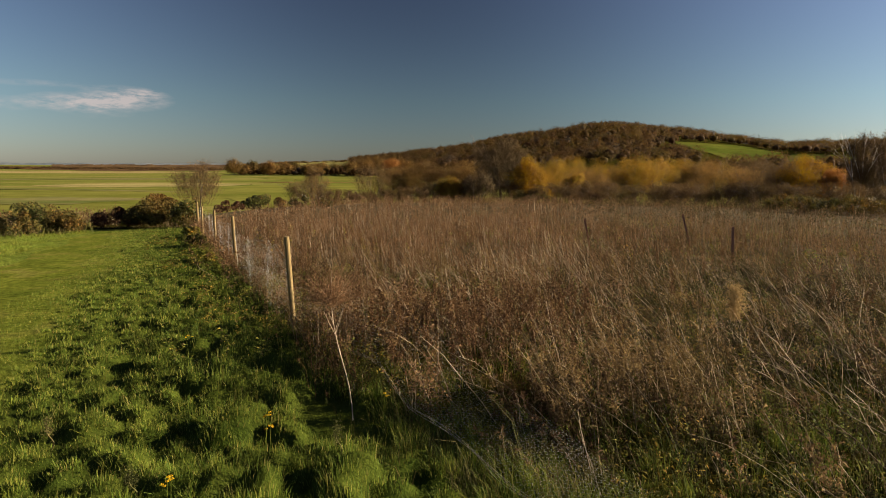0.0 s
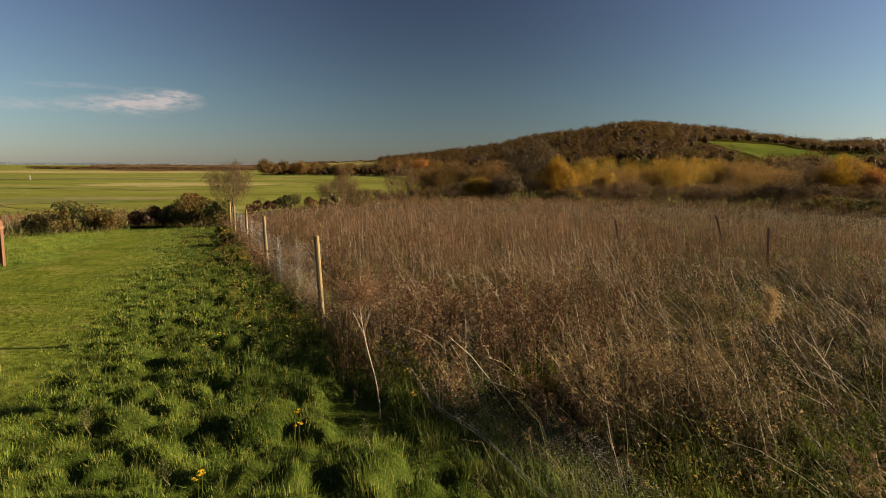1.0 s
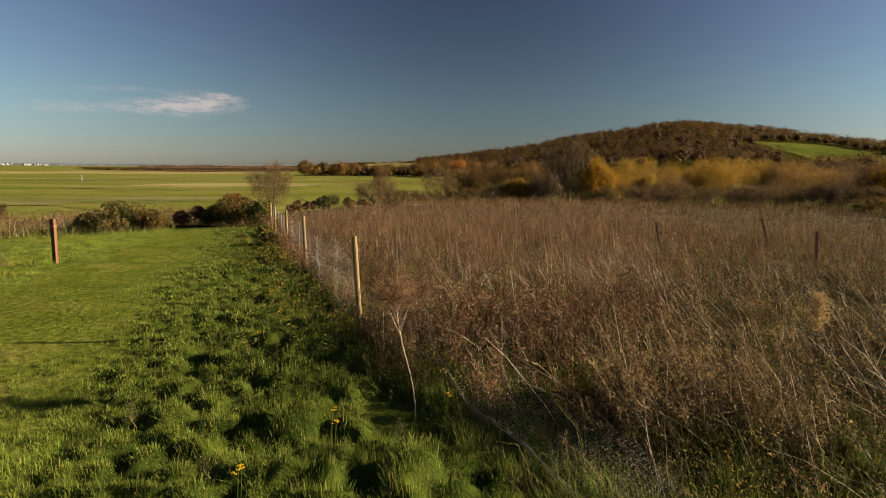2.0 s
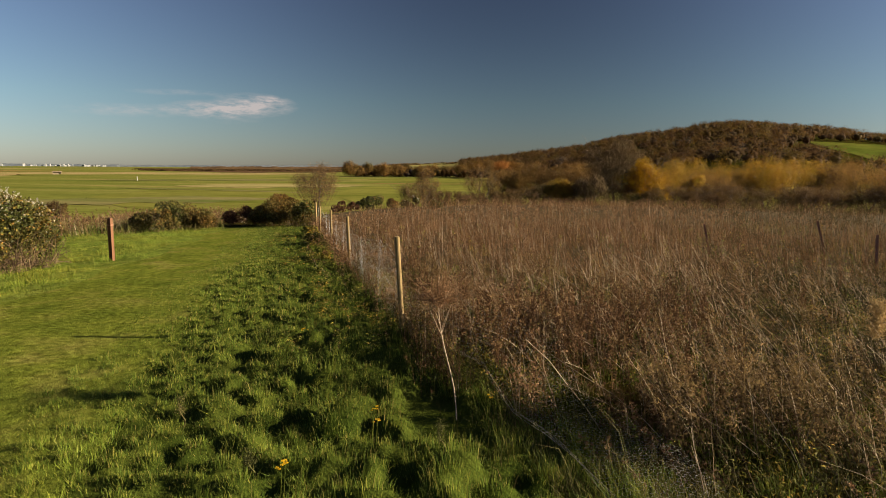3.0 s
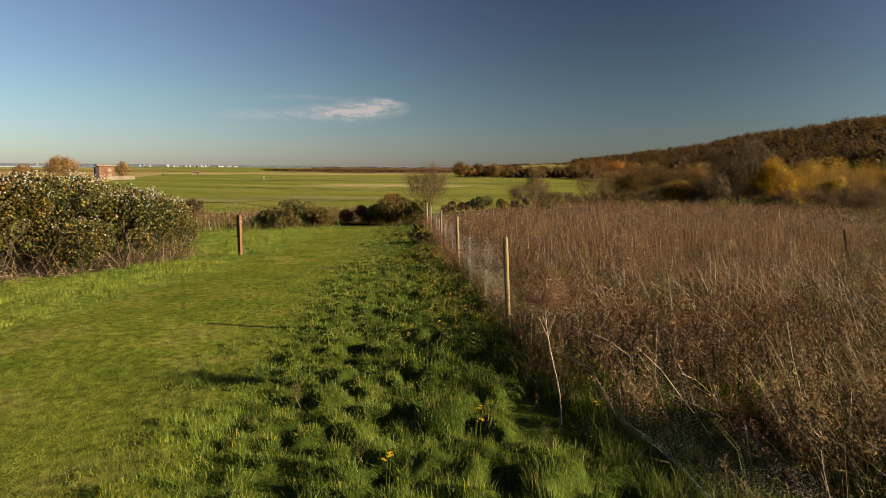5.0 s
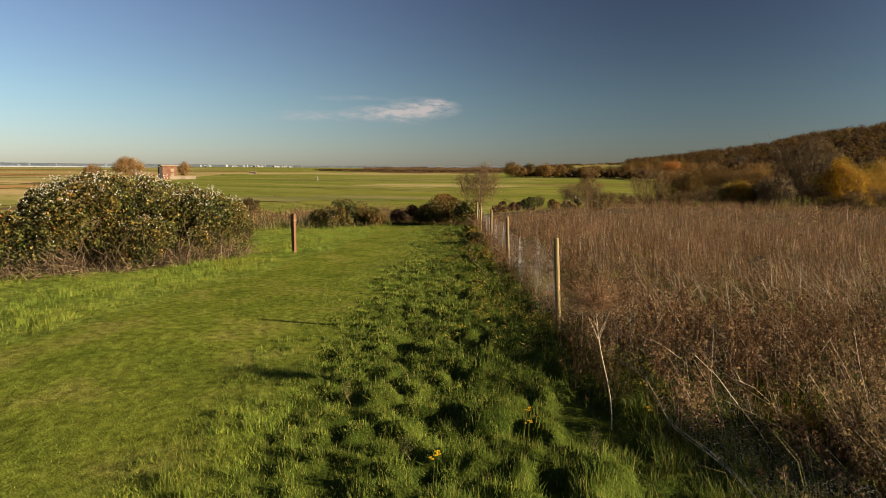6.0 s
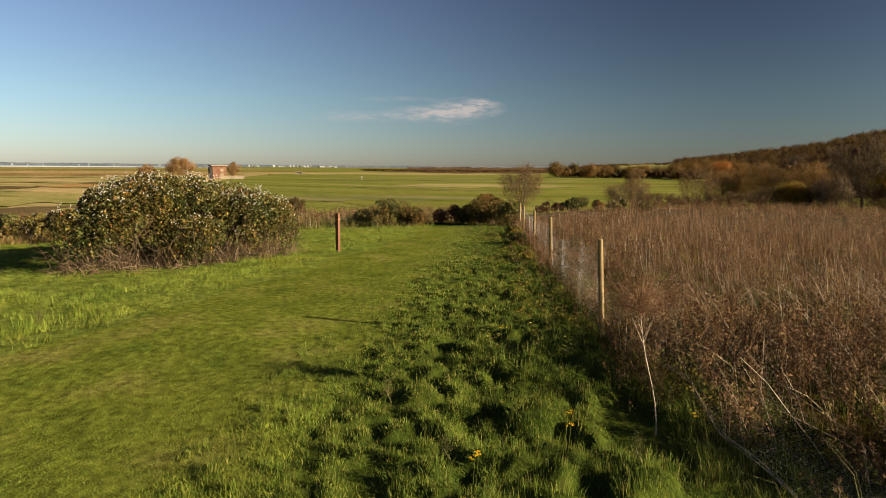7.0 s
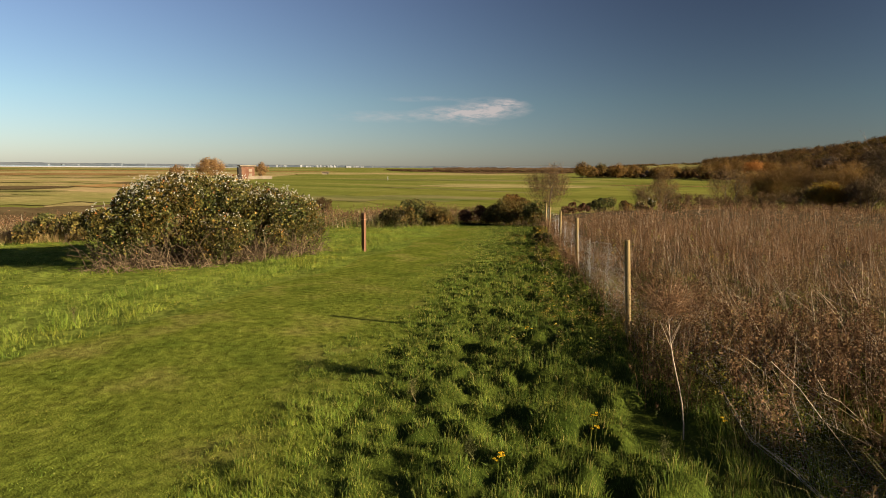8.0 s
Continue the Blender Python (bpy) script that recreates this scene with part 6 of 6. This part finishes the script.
def make_front_grass():
    """Lush and straw-tipped grass in front of the weeds, under the fallen netting."""
    rnd = random.Random(5)
    spots = []
    for _ in range(9000):
        a, r = radians(rnd.uniform(-50, 9)), rnd.uniform(2.9, 8.2)
        x, y = -r * math.sin(a), r * math.cos(a)
        far_in = r - float(rim(np.array(x), np.array(y)))
        gap_in = float(grassy(np.array(x), np.array(y)))
        if far_in > 1.2 + 2.5 * float(openness(np.array(x), np.array(y))) or (far_in > 0.5 and rnd.random() > 0.3 + 0.7 * gap_in) or float(fence_sq(x, y)[1]) < 0.35 or not outside_hollow(x, y):
            continue
        gap = 0.2 if far_in < 0.3 else 0.32
        if all((x - u) ** 2 + (y - v) ** 2 > gap * gap for u, v, _ in spots):
            spots.append((x, y, rnd.uniform(0.25, 1.0) * (0.75 if far_in > 0 else 1.0)))
    G = np.array(spots)
    lush = RNG.random(len(G)) < 0.62
    soup = Soup()
    for m, k in ((0, lush), (1, ~lush)):
        n, per = k.sum(), 150
        a, q = RNG.uniform(0, 6.283, (n, per)), np.sqrt(RNG.uniform(0, 1, (n, per)))
        R = (0.1 + 0.12 * G[k, 2])[:, None]
        X, Y = G[k, :1] + np.cos(a) * q * R, G[k, 1:2] + np.sin(a) * q * R
        base = np.stack([X, Y, ground_z(X, Y) - 0.01], -1).reshape(-1, 3)
        h = ((1 + 0.6 * grassy(X, Y)) * RNG.uniform(0.06, 0.2, (n, per)) * (0.6 + 0.7 * G[k, 2:3]) * (1.15 - 0.5 * q)).ravel()
        out = (np.arctan2(np.sin(a) * q, np.cos(a) * q - 0.5) + RNG.normal(0, 0.6, a.shape)).ravel()
        soup.blades(base, h, RNG.uniform(0.003, 0.0055, n * per), RNG.uniform(0, 6.283, n * per), out, (0.2 + 0.7 * q * RNG.uniform(0.5, 1.3, q.shape)).ravel(), m)
    put("front_grass", soup.mesh("front_grass", [M_TUFT, M_DRYGRASS]), None, "green and straw grass before the weeds", "grass", kind="stuff")


make_front_grass()


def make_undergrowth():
    """Low tangle of dying leaves that fills the foot of the weeds, their brown darkened as painted shade."""
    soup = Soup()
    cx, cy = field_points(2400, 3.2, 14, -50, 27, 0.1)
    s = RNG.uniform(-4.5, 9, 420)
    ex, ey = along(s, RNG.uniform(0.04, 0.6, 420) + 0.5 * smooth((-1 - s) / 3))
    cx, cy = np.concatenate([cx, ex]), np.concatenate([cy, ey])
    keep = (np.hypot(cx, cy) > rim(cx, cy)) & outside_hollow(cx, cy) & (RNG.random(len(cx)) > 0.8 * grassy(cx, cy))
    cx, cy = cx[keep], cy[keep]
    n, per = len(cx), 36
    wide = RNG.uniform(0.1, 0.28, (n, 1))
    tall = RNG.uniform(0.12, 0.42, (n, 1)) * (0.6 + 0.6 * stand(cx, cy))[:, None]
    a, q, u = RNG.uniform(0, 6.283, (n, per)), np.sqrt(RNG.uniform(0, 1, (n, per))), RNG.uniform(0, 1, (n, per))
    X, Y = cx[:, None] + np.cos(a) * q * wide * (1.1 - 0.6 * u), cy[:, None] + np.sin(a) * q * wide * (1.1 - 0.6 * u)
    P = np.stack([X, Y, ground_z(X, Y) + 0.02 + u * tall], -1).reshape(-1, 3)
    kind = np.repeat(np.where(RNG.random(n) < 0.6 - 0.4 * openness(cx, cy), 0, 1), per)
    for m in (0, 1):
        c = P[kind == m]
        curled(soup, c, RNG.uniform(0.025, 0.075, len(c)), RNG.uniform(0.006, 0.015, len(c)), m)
    put("undergrowth", soup.mesh("undergrowth", [M_UNDER, M_LIVEWEED]), None, "tangled dying leaves under the weeds, coloured darker for shade", "undergrowth", kind="stuff")


make_undergrowth()


def make_docks():
    """Russet dock spikes standing among the weeds."""
    soup = Soup()
    x, y = field_points(120, 6.4, 20, -50, 22, 0.3)
    nx, ny = field_points(130, 5.6, 8.6, -14, 12, 0.5)
    ok = outside_hollow(nx, ny)
    x, y = np.concatenate([x, nx[ok]]), np.concatenate([y, ny[ok]])
    k = len(x)
    J = bent(x, y, RNG.uniform(0.6, 1.0, k), RNG.normal(3.2, 0.8, k), RNG.uniform(0, 0.25, k))
    stem_tubes(soup, J, 0.0036, 0)
    for twig in range(5):
        u = RNG.uniform(0.4, 0.8, k)
        p = up_stem(J, u)
        e = p + np.stack([RNG.normal(0, 0.05, k), RNG.normal(0, 0.05, k), RNG.uniform(0.12, 0.26, k)], 1)
        if twig == 0:
            p, e = up_stem(J, u * 0 + 0.5), J[:, 3]
        soup.spikes(p, e, 0.005, 0)
        for j in range(30):
            c = p + (e - p) * RNG.uniform(0.1, 1.05, k)[:, None] + RNG.normal(0, 0.013, (k, 3))
            soup.flakes(c, RNG.uniform(0.008, 0.017, k))
    put("dock_plants", soup.mesh("dock_plants", M_RUSSET), None, "russet dock seed spikes among the weeds", "weeds", kind="stuff")


make_docks()


def grass(x, y, h, w, spread_lean, soup, mid=0):
    n = len(x)
    base = np.stack([x, y, ground_z(x, y) - 0.01], 1)
    soup.blades(base, h, w, RNG.uniform(0, 6.283, n), RNG.uniform(0, 6.283, n), np.abs(RNG.normal(0, spread_lean, n)).clip(0, 1.1), mid)


def short_grass(x, y, h, w, soup, mid=0):
    n = len(x)
    a = np.stack([x, y, ground_z(x, y) - 0.006], 1)
    t, l = RNG.uniform(0, 6.283, n), np.abs(RNG.normal(0, 0.6, n))
    soup.spikes(a, a + np.stack([np.cos(t) * l * h, np.sin(t) * l * h, h], 1), w, mid)


def make_under_grass():
    """Green and straw grass between the weeds."""
    soup = Soup()
    x, y = field_points(17000, 3.4, 15, -50, 27, -0.1)
    n = len(x)
    dry, near = np.arange(n) % 3 == 0, np.hypot(x, y) < 6.6
    # three in five near blades take the shade-darkened leaf colour
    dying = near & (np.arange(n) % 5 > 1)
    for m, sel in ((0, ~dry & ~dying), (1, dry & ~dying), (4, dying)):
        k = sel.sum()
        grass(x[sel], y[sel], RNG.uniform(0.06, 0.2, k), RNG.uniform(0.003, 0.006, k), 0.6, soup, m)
    # clumps, thickest where the weeds stand thin
    cx, cy = field_points(900, 3.6, 15, -50, 27, 0.0)
    keep = RNG.random(len(cx)) < 0.25 + 0.8 * low_part(cx, cy) + 0.5 * (1 - stand(cx, cy))
    keep &= outside_hollow(cx, cy)
    cx, cy = cx[keep], cy[keep]
    per = 64
    a = RNG.uniform(0, 6.283, (len(cx), per))
    q = np.sqrt(RNG.uniform(0, 1, (len(cx), per))) * RNG.uniform(0.08, 0.22, (len(cx), 1))
    X, Y = cx[:, None] + np.cos(a) * q, cy[:, None] + np.sin(a) * q
    H = RNG.uniform(0.09, 0.25, (len(cx), 1)) * RNG.uniform(0.5, 1.1, (len(cx), per))
    kind = np.repeat((RNG.random(len(cx)) < 0.45) & (np.hypot(cx, cy) > 6.2), per)
    base = np.stack([X, Y, ground_z(X, Y) - 0.01], -1).reshape(-1, 3)
    lean = (0.15 + 2.6 * q * RNG.uniform(0.4, 1.3, q.shape)).clip(0, 1).ravel()
    for m, sel in ((0, ~kind), (1, kind)):
        k = sel.sum()
        soup.blades(base[sel], H.ravel()[sel], RNG.uniform(0.003, 0.006, k), RNG.uniform(0, 6.283, k), (a + RNG.normal(0, 0.4, a.shape)).ravel()[sel], lean[sel], m)
    x, y = field_points(34000, 13, 40, -50, 27, 0.0)
    k = len(x)
    live = (np.degrees(np.arctan2(-x, y)) < -8 + RNG.normal(0, 6, k)) & (stand(x * 0.6, y * 0.6) < 0.36)
    for m, sel in ((2, ~live), (3, live)):
        short_grass(x[sel], y[sel], RNG.uniform(0.2, 0.55, sel.sum()), RNG.uniform(0.004, 0.010, sel.sum()), soup, m)
    put("field_grass", soup.mesh("field_grass", [M_TUFT, M_STRAW, M_WEED, M_LIVEWEED, M_UNDER]), None, "green and straw grass between the weeds", "grass", kind="stuff")


make_under_grass()


# ---------------------------------------------------------------- grass beside and on the path
def tufts(soup, cx, cy, per, hlo, hhi, w, size):
    """Fine blades over the tussock mounds, arching outwards and combed one way."""
    n = len(cx)
    a = RNG.uniform(0, 6.283, (n, per))
    q = np.sqrt(RNG.uniform(0, 1, (n, per)))
    R = (0.085 + 0.14 * size)[:, None]
    X, Y = cx[:, None] + np.cos(a) * q * R, cy[:, None] + np.sin(a) * q * R
    h = RNG.uniform(hlo, hhi, (n, per)) * (1.2 - 0.5 * q ** 2) * (0.5 + 0.6 * size)[:, None]
    # small tufts within each tussock
    h *= 0.5 + 1.1 * np.abs(np.sin(X * 19 + 2.5 * np.sin(Y * 13)) * np.sin(Y * 17 + 2.0 * np.sin(X * 11)))
    base = np.stack([X, Y, ground_z(X, Y) - 0.01], -1).reshape(-1, 3)
    comb = RNG.uniform(0, 6.283, n)[:, None]
    out = np.arctan2(np.sin(a) * q + 0.25 * np.sin(comb), np.cos(a) * q + 0.25 * np.cos(comb)) + RNG.normal(0, 0.8, a.shape)
    lean = (0.1 + 0.5 * q * RNG.uniform(0.3, 1.3, q.shape)).ravel()
    m = base.shape[0]
    soup.blades(base, h.ravel(), w * RNG.uniform(0.6, 1.3, m), RNG.uniform(0, 6.283, m), out.ravel(), lean, 0)


def make_tussocks():
    soup = Soup()
    x, y = along(TUSSOCKS[:, 0], TUSSOCKS[:, 1])
    r = np.hypot(x, y)
    size = TUSSOCKS[:, 2]
    for lo, hi, per, w in ((0.0, 2.6, 60, 0.006), (2.6, 6.0, 240, 0.0038), (6.0, 9.0, 130, 0.0052), (9.0, 14, 65, 0.0075), (14, 40, 26, 0.013)):
        k = (r >= lo) & (r < hi)
        tufts(soup, x[k], y[k], per, 0.035, 0.11, w * 0.85, size[k])
    n = 70000
    s = -7.5 + 29.5 * RNG.random(n) ** 1.7
    right, left = path_edges(s)
    q = right + (0.4 - right) * RNG.uniform(-0.25, 0.5, n)
    x, y = along(s, q)
    short_grass(x, y, RNG.uniform(0.02, 0.065, n), RNG.uniform(0.004, 0.007, n) * np.clip(np.hypot(x, y) / 7, 1, 2.5), soup)
    put("tussock_grass", soup.mesh("tussock_grass", M_TUFT), None, "lush green tussocky grass along the fence", "grass", kind="stuff")
    # rank brown growth scattered in the strip, thickest under the fence
    n = 1300
    s = np.where(RNG.random(n) < 0.55, RNG.uniform(-2.5, 9, n), RNG.uniform(6, 22, n))
    q = 0.3 - np.abs(RNG.normal(0, 0.2, n))
    x, y = along(s, q)
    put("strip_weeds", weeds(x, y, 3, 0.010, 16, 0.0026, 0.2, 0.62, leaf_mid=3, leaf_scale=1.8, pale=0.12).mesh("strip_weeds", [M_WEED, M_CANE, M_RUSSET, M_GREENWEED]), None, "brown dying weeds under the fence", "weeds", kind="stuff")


    # dark leafy weeds and small docks scattered through the strip
    n = 130
    s = -1.0 + 17.5 * RNG.random(n) ** 1.2
    q = -0.1 - np.abs(RNG.normal(0, 0.65, n))
    x, y = along(s, q)
    z = ground_z(x, y)
    soup = Soup()
    for k in range(34):
        far = np.clip(np.hypot(x, y) / 8, 1, 2)
        up = RNG.uniform(0, 1, n) ** 1.5 * 0.2
        p = np.stack([x + RNG.normal(0, 0.05, n), y + RNG.normal(0, 0.05, n), z + 0.02 + up], 1)
        curled(soup, p, RNG.uniform(0.03, 0.08, n) * far, RNG.uniform(0.008, 0.018, n) * far, 1 if k % 11 == 0 else 0, 0.4)
    put("verge_weeds", soup.mesh("verge_weeds", [M_LIVEWEED, M_HUSK]), None, "dark leafy weeds scattered in the tussock grass", "weeds", kind="stuff")
    # tall brown weeds growing through the far stretch of the fence
    n = 380
    s = RNG.uniform(5.0, 20.5, n)
    q = 0.12 - np.abs(RNG.normal(0, 0.24, n))
    x, y = along(s, q)
    put("fence_weeds", weeds(x, y, 9, 0.014, 5, 0.0018, 0.45, 0.85, fine=False, slim=True, pale=0.1).mesh("fence_weeds", W_MATS), None, "tall brown weeds growing through the fence", "weeds", kind="stuff")


make_tussocks()


def make_lawn():
    soup = Soup()
    # mown path
    n = 350000
    r = 3.4 + 27 * RNG.random(n) ** 1.6
    az = RNG.uniform(14, 70, n)
    x, y = -r * np.sin(np.radians(az)), r * np.cos(np.radians(az))
    s, q = fence_sq(x, y)
    right, left = path_edges(s)
    keep = (q < right + 0.05) & (q > left - 0.1) & (s < 22.5) & (RNG.random(n) < 0.72)
    x, y, r = x[keep], y[keep], r[keep]
    rank = 1 + 1.3 * smooth(1 - (right - q)[keep] / 1.2) * smooth((8.5 - r) / 3)
    n = len(x)
    short_grass(x, y, RNG.uniform(0.012, 0.04, n) * np.interp(r, [6, 11], [1, 0.7]) * rank, RNG.uniform(0.004, 0.0085, n) * np.clip(r / 8, 1, 2.5), soup)
    # longer grass on the far side of the path
    n = 6200
    s = RNG.uniform(-12, 22, n)
    right, left = path_edges(s)
    q = left - 16 * RNG.random(n) ** 1.3 + np.abs(RNG.normal(0, 0.5, n))
    fade = smooth((left - q) / 1.6 + 0.4) * (1 + 1.1 * np.exp(-((left - q - 1.3) / 1.0) ** 2))
    x, y = along(s, q)
    r = np.hypot(x, y)
    c = np.interp(np.degrees(np.arctan2(-x, y)), CREST_AZ, CREST_R)
    keep = (r > 4) & (r < c + 1)
    x, y, fade = x[keep], y[keep], fade[keep]
    m = 46
    wide = RNG.uniform(0.06, 0.17, (len(x), 1))
    X, Y = (x[:, None] + RNG.normal(0, 1, (len(x), m)) * wide).ravel(), (y[:, None] + RNG.normal(0, 1, (len(x), m)) * wide).ravel()
    tall = np.repeat(RNG.uniform(0.4, 1.5, len(x)) * (0.6 + 0.8 * stand(x * 1.7, y * 1.7)) * fade, m)
    short_grass(X, Y, RNG.uniform(0.02, 0.068, len(X)) * tall, RNG.uniform(0.006, 0.011, len(X)), soup)
    put("meadow_grass", soup.mesh("meadow_grass", M_LAWN), None, "short sunlit green grass of the path and meadow", "grass", kind="stuff")


make_lawn()


def make_rough_grass():
    """Rough grass round the viewpoint and away from the path."""
    soup = Soup()
    n = 52000
    r, a = 0.3 + 11 * RNG.random(n) ** 0.8, RNG.uniform(0, 6.283, n)
    x, y = r * np.cos(a), r * np.sin(a)
    s, q = fence_sq(x, y)
    edge = np.interp(np.degrees(np.arctan2(-x, y)), [-50, -34, -24, -18, 0, 27], [3.4, 3.7, 4.6, 5.2, 5.5, 5.9])
    keep = (q > 0.6) & ((y < 0) | (r < edge) | (np.degrees(np.arctan2(x, y)) > 52))
    k = keep.sum()
    short_grass(x[keep], y[keep], RNG.uniform(0.05, 0.16, k), RNG.uniform(0.006, 0.012, k), soup)
    put("rough_grass", soup.mesh("rough_grass", M_TUFT), None, "rough green grass beside the weed field", "grass", kind="stuff")


make_rough_grass()


def make_slope_weeds():
    """Rank dead growth along the brow on the far side of the meadow."""
    n = 6500
    a = RNG.uniform(27.5, 75, n)
    c = np.interp(a, CREST_AZ, CREST_R)
    r = c + RNG.uniform(-0.8, 16, n)
    x, y = -r * np.sin(np.radians(a)), r * np.cos(np.radians(a))
    keep = ~((np.abs(a - 28.3) < 1.6) & (r < c + 3))
    put("weeds", weeds(x[keep], y[keep], 3, 0.028, 3, 0.006, 0.45, 0.95, False, True).mesh("weeds", W_MATS), None, "dead brown weeds along the brow of the slope", "weeds", kind="stuff")
    soup = Soup()
    n = 30000
    a = RNG.uniform(29.5, 75, n)
    c = np.interp(a, CREST_AZ, CREST_R)
    r = c + RNG.uniform(-1.5, 30, n)
    x, y = -r * np.sin(np.radians(a)), r * np.cos(np.radians(a))
    short_grass(x, y, RNG.uniform(0.2, 0.5, n), RNG.uniform(0.015, 0.03, n), soup)
    put("brow_grass", soup.mesh("brow_grass", M_STRAW), None, "straw-coloured rough grass on the slope", "grass", kind="stuff")


make_slope_weeds()


# ---------------------------------------------------------------- single plants
def dry_plant(label, x, y, tip, plume, mats, fuzz, size, drop, name="dead_plant"):
    z = gz(x, y)
    t = thing(name, label, "plant", (x, y, z))
    soup = Soup()
    a, b = np.zeros(3), np.array([tip[0] - x, tip[1] - y, tip[2] - z])
    pts = [a + (b - a) * u + np.array([0.02 * math.sin(u * 6), 0.015 * math.sin(u * 9), 0]) for u in np.linspace(0, 1, 9)]
    A, B = np.array(pts[:-1]), np.array(pts[1:])
    soup.tubes(A, B, np.linspace(0.007, 0.004, 8), np.linspace(0.0067, 0.0037, 8))
    if plume > 0.5:
        # a fork of bare side branches under the head
        a0 = pts[6] + (pts[8] - pts[6]) * RNG.uniform(-0.5, 1, (9, 1))
        soup.tubes(a0, a0 + np.stack([RNG.normal(0, 0.1, 9), RNG.normal(0, 0.08, 9), RNG.uniform(0.14, 0.3, 9)], 1), 0.003, 0.0015)
    put("stem", soup.mesh("stem", mats[0]), t, "pale bare stem")
    soup = Soup()
    n = fuzz
    u = RNG.random(n)
    p = b + np.array([0, 0, -drop]) * (1 - u)[:, None] + RNG.normal(0, 0.01, (n, 3))
    e = p + np.stack([RNG.normal(0, 0.2, n), RNG.normal(0, 0.2, n), RNG.uniform(0.0, 0.36, n)], 1) * plume
    soup.tubes(p[: n // 4], e[: n // 4], 0.0014, 0.0008, 1)
    for k in range(4):
        q = p + (e - p) * RNG.uniform(0.3, 1, n)[:, None] + RNG.normal(0, 0.012, (n, 3))
        soup.flakes(q, RNG.uniform(0.5, 1.3, n) * size, 1)
    put("seed_head", soup.mesh("seed_head", mats), t, "feathery brown dry seed head", kind="stuff")


x, y = -0.8, 5.35
dry_plant("tall pale leaning dead stem with feathery head", x, y, (-1.05, 5.75, 0.95), 1.0, [M_PALESTEM, M_WEED], 1000, 0.0075, 0.07)
px, py = polar(-25.6, 7.2)
dry_plant("pale golden feathery plume on a leaning stem", px + 0.35, py - 0.55, (px, py, 0.93), 0.3, [M_CANE, M_PLUME], 600, 0.009, 0.34)
for x, y, h in ((-3.08, 4.66, 0.26), (-8.9, 4.7, 0.3), (-2.0, 3.8, 0.2), (-0.75, 4.35, 0.24)):
    z = gz(x, y)
    dry_plant("short dry brown seed stem in the grass", x, y, (x - 0.02, y + 0.01, z + h), 0.12, [M_DRYGRASS, M_DRYGRASS], 120, 0.005, h * 0.6)
for az, r in ((24.97, 4.05), (16.29, 4.7), (5.68, 5.09), (16.6, 4.62), (25.3, 4.0), (23.0, 7.6)):
    x, y = polar(az, r)
    z = gz(x, y)
    t = thing("yellow_flower", "small yellow ragwort flower in the grass", "flower", (x, y, z), "yellow flowers")
    soup = Soup()
    h = 0.3
    soup.tubes(np.array([[0, 0, 0.0]]), np.array([[0.02, 0.0, h]]), 0.003, 0.002)
    put("stem", soup.mesh("stem", M_TUFT), t)
    for k in range(4):
        soup = Soup()
        c = np.array([0.02 + RNG.normal(0, 0.018), RNG.normal(0, 0.018), h + RNG.normal(0, 0.012)])
        a = np.arange(10) * 0.6283
        soup.flakes(c + np.stack([np.cos(a), np.sin(a), 0 * a + 0.25], 1) * 0.009, 0.0065, 0)
        put("flower_head", soup.mesh("flower_head", M_FLOWER), t, "bright yellow petals", kind="stuff")


def straw_clump(az, r, n, h):
    x, y = polar(az, r)
    z = gz(x, y)
    t = thing("reed_clump", "straw-coloured clump of dry reeds behind the bush", "reeds", (x, y, z), "reed clumps")
    soup = Soup()
    a, q = RNG.uniform(0, 6.283, n), np.sqrt(RNG.uniform(0, 1, n)) * 0.5
    base = np.stack([np.cos(a) * q, np.sin(a) * q, 0 * a], 1)
    soup.blades(base, RNG.uniform(0.35, 1, n) * h, RNG.uniform(0.005, 0.009, n), RNG.uniform(0, 6.283, n), a, RNG.uniform(0.1, 0.85, n), 0)
    put("blades", soup.mesh("blades", M_PLUME), t, kind="stuff")


for az, r in ((63.0, 25.6), (63.8, 26.2), (64.6, 25.7), (65.4, 26.3), (66.2, 25.9), (67.1, 26.2)):
    straw_clump(az, r, 900, 0.5)
for az in (60.6, 62.2, 63.6, 65.2, 67.0):
    x, y = polar(az, 74)
    round_post("field_post", "thin pale post of a far field fence", x, y, gz(x, y) + 1.3, 0.05, M_CONCRETE, group="far fence posts")
# dark thorn bush out on the marsh slope, and a low concrete shelter far off
make_tree("small dark thorn bush on the marsh slope", 42.0, 78, -2.6, 2.6, "dark", 3500, 800, 5, "shrub", 201, size=0.06, low=0.02)
x, y = polar(41.7, 520)
shelter = thing("shelter", "low pale concrete shelter far out on the marsh", "building", (x, y, gz(x, y)))
shelter.rotation_euler = (0, 0, radians(41.7))
bm = bmesh.new()
box(bm, (-2.6, -3, -0.5), (-2.2, 3, 1.6)), box(bm, (2.2, -3, -0.5), (2.6, 3, 1.6)), box(bm, (-2.2, -2.4, -0.5), (2.2, -2.0, 1.6))
part("wall", bm, M_CONCRETE, shelter)
bm = bmesh.new()
box(bm, (-3.1, -3.6, 1.6), (3.1, 3.6, 2.1))
part("roof", bm, M_CONCRETE, shelter)
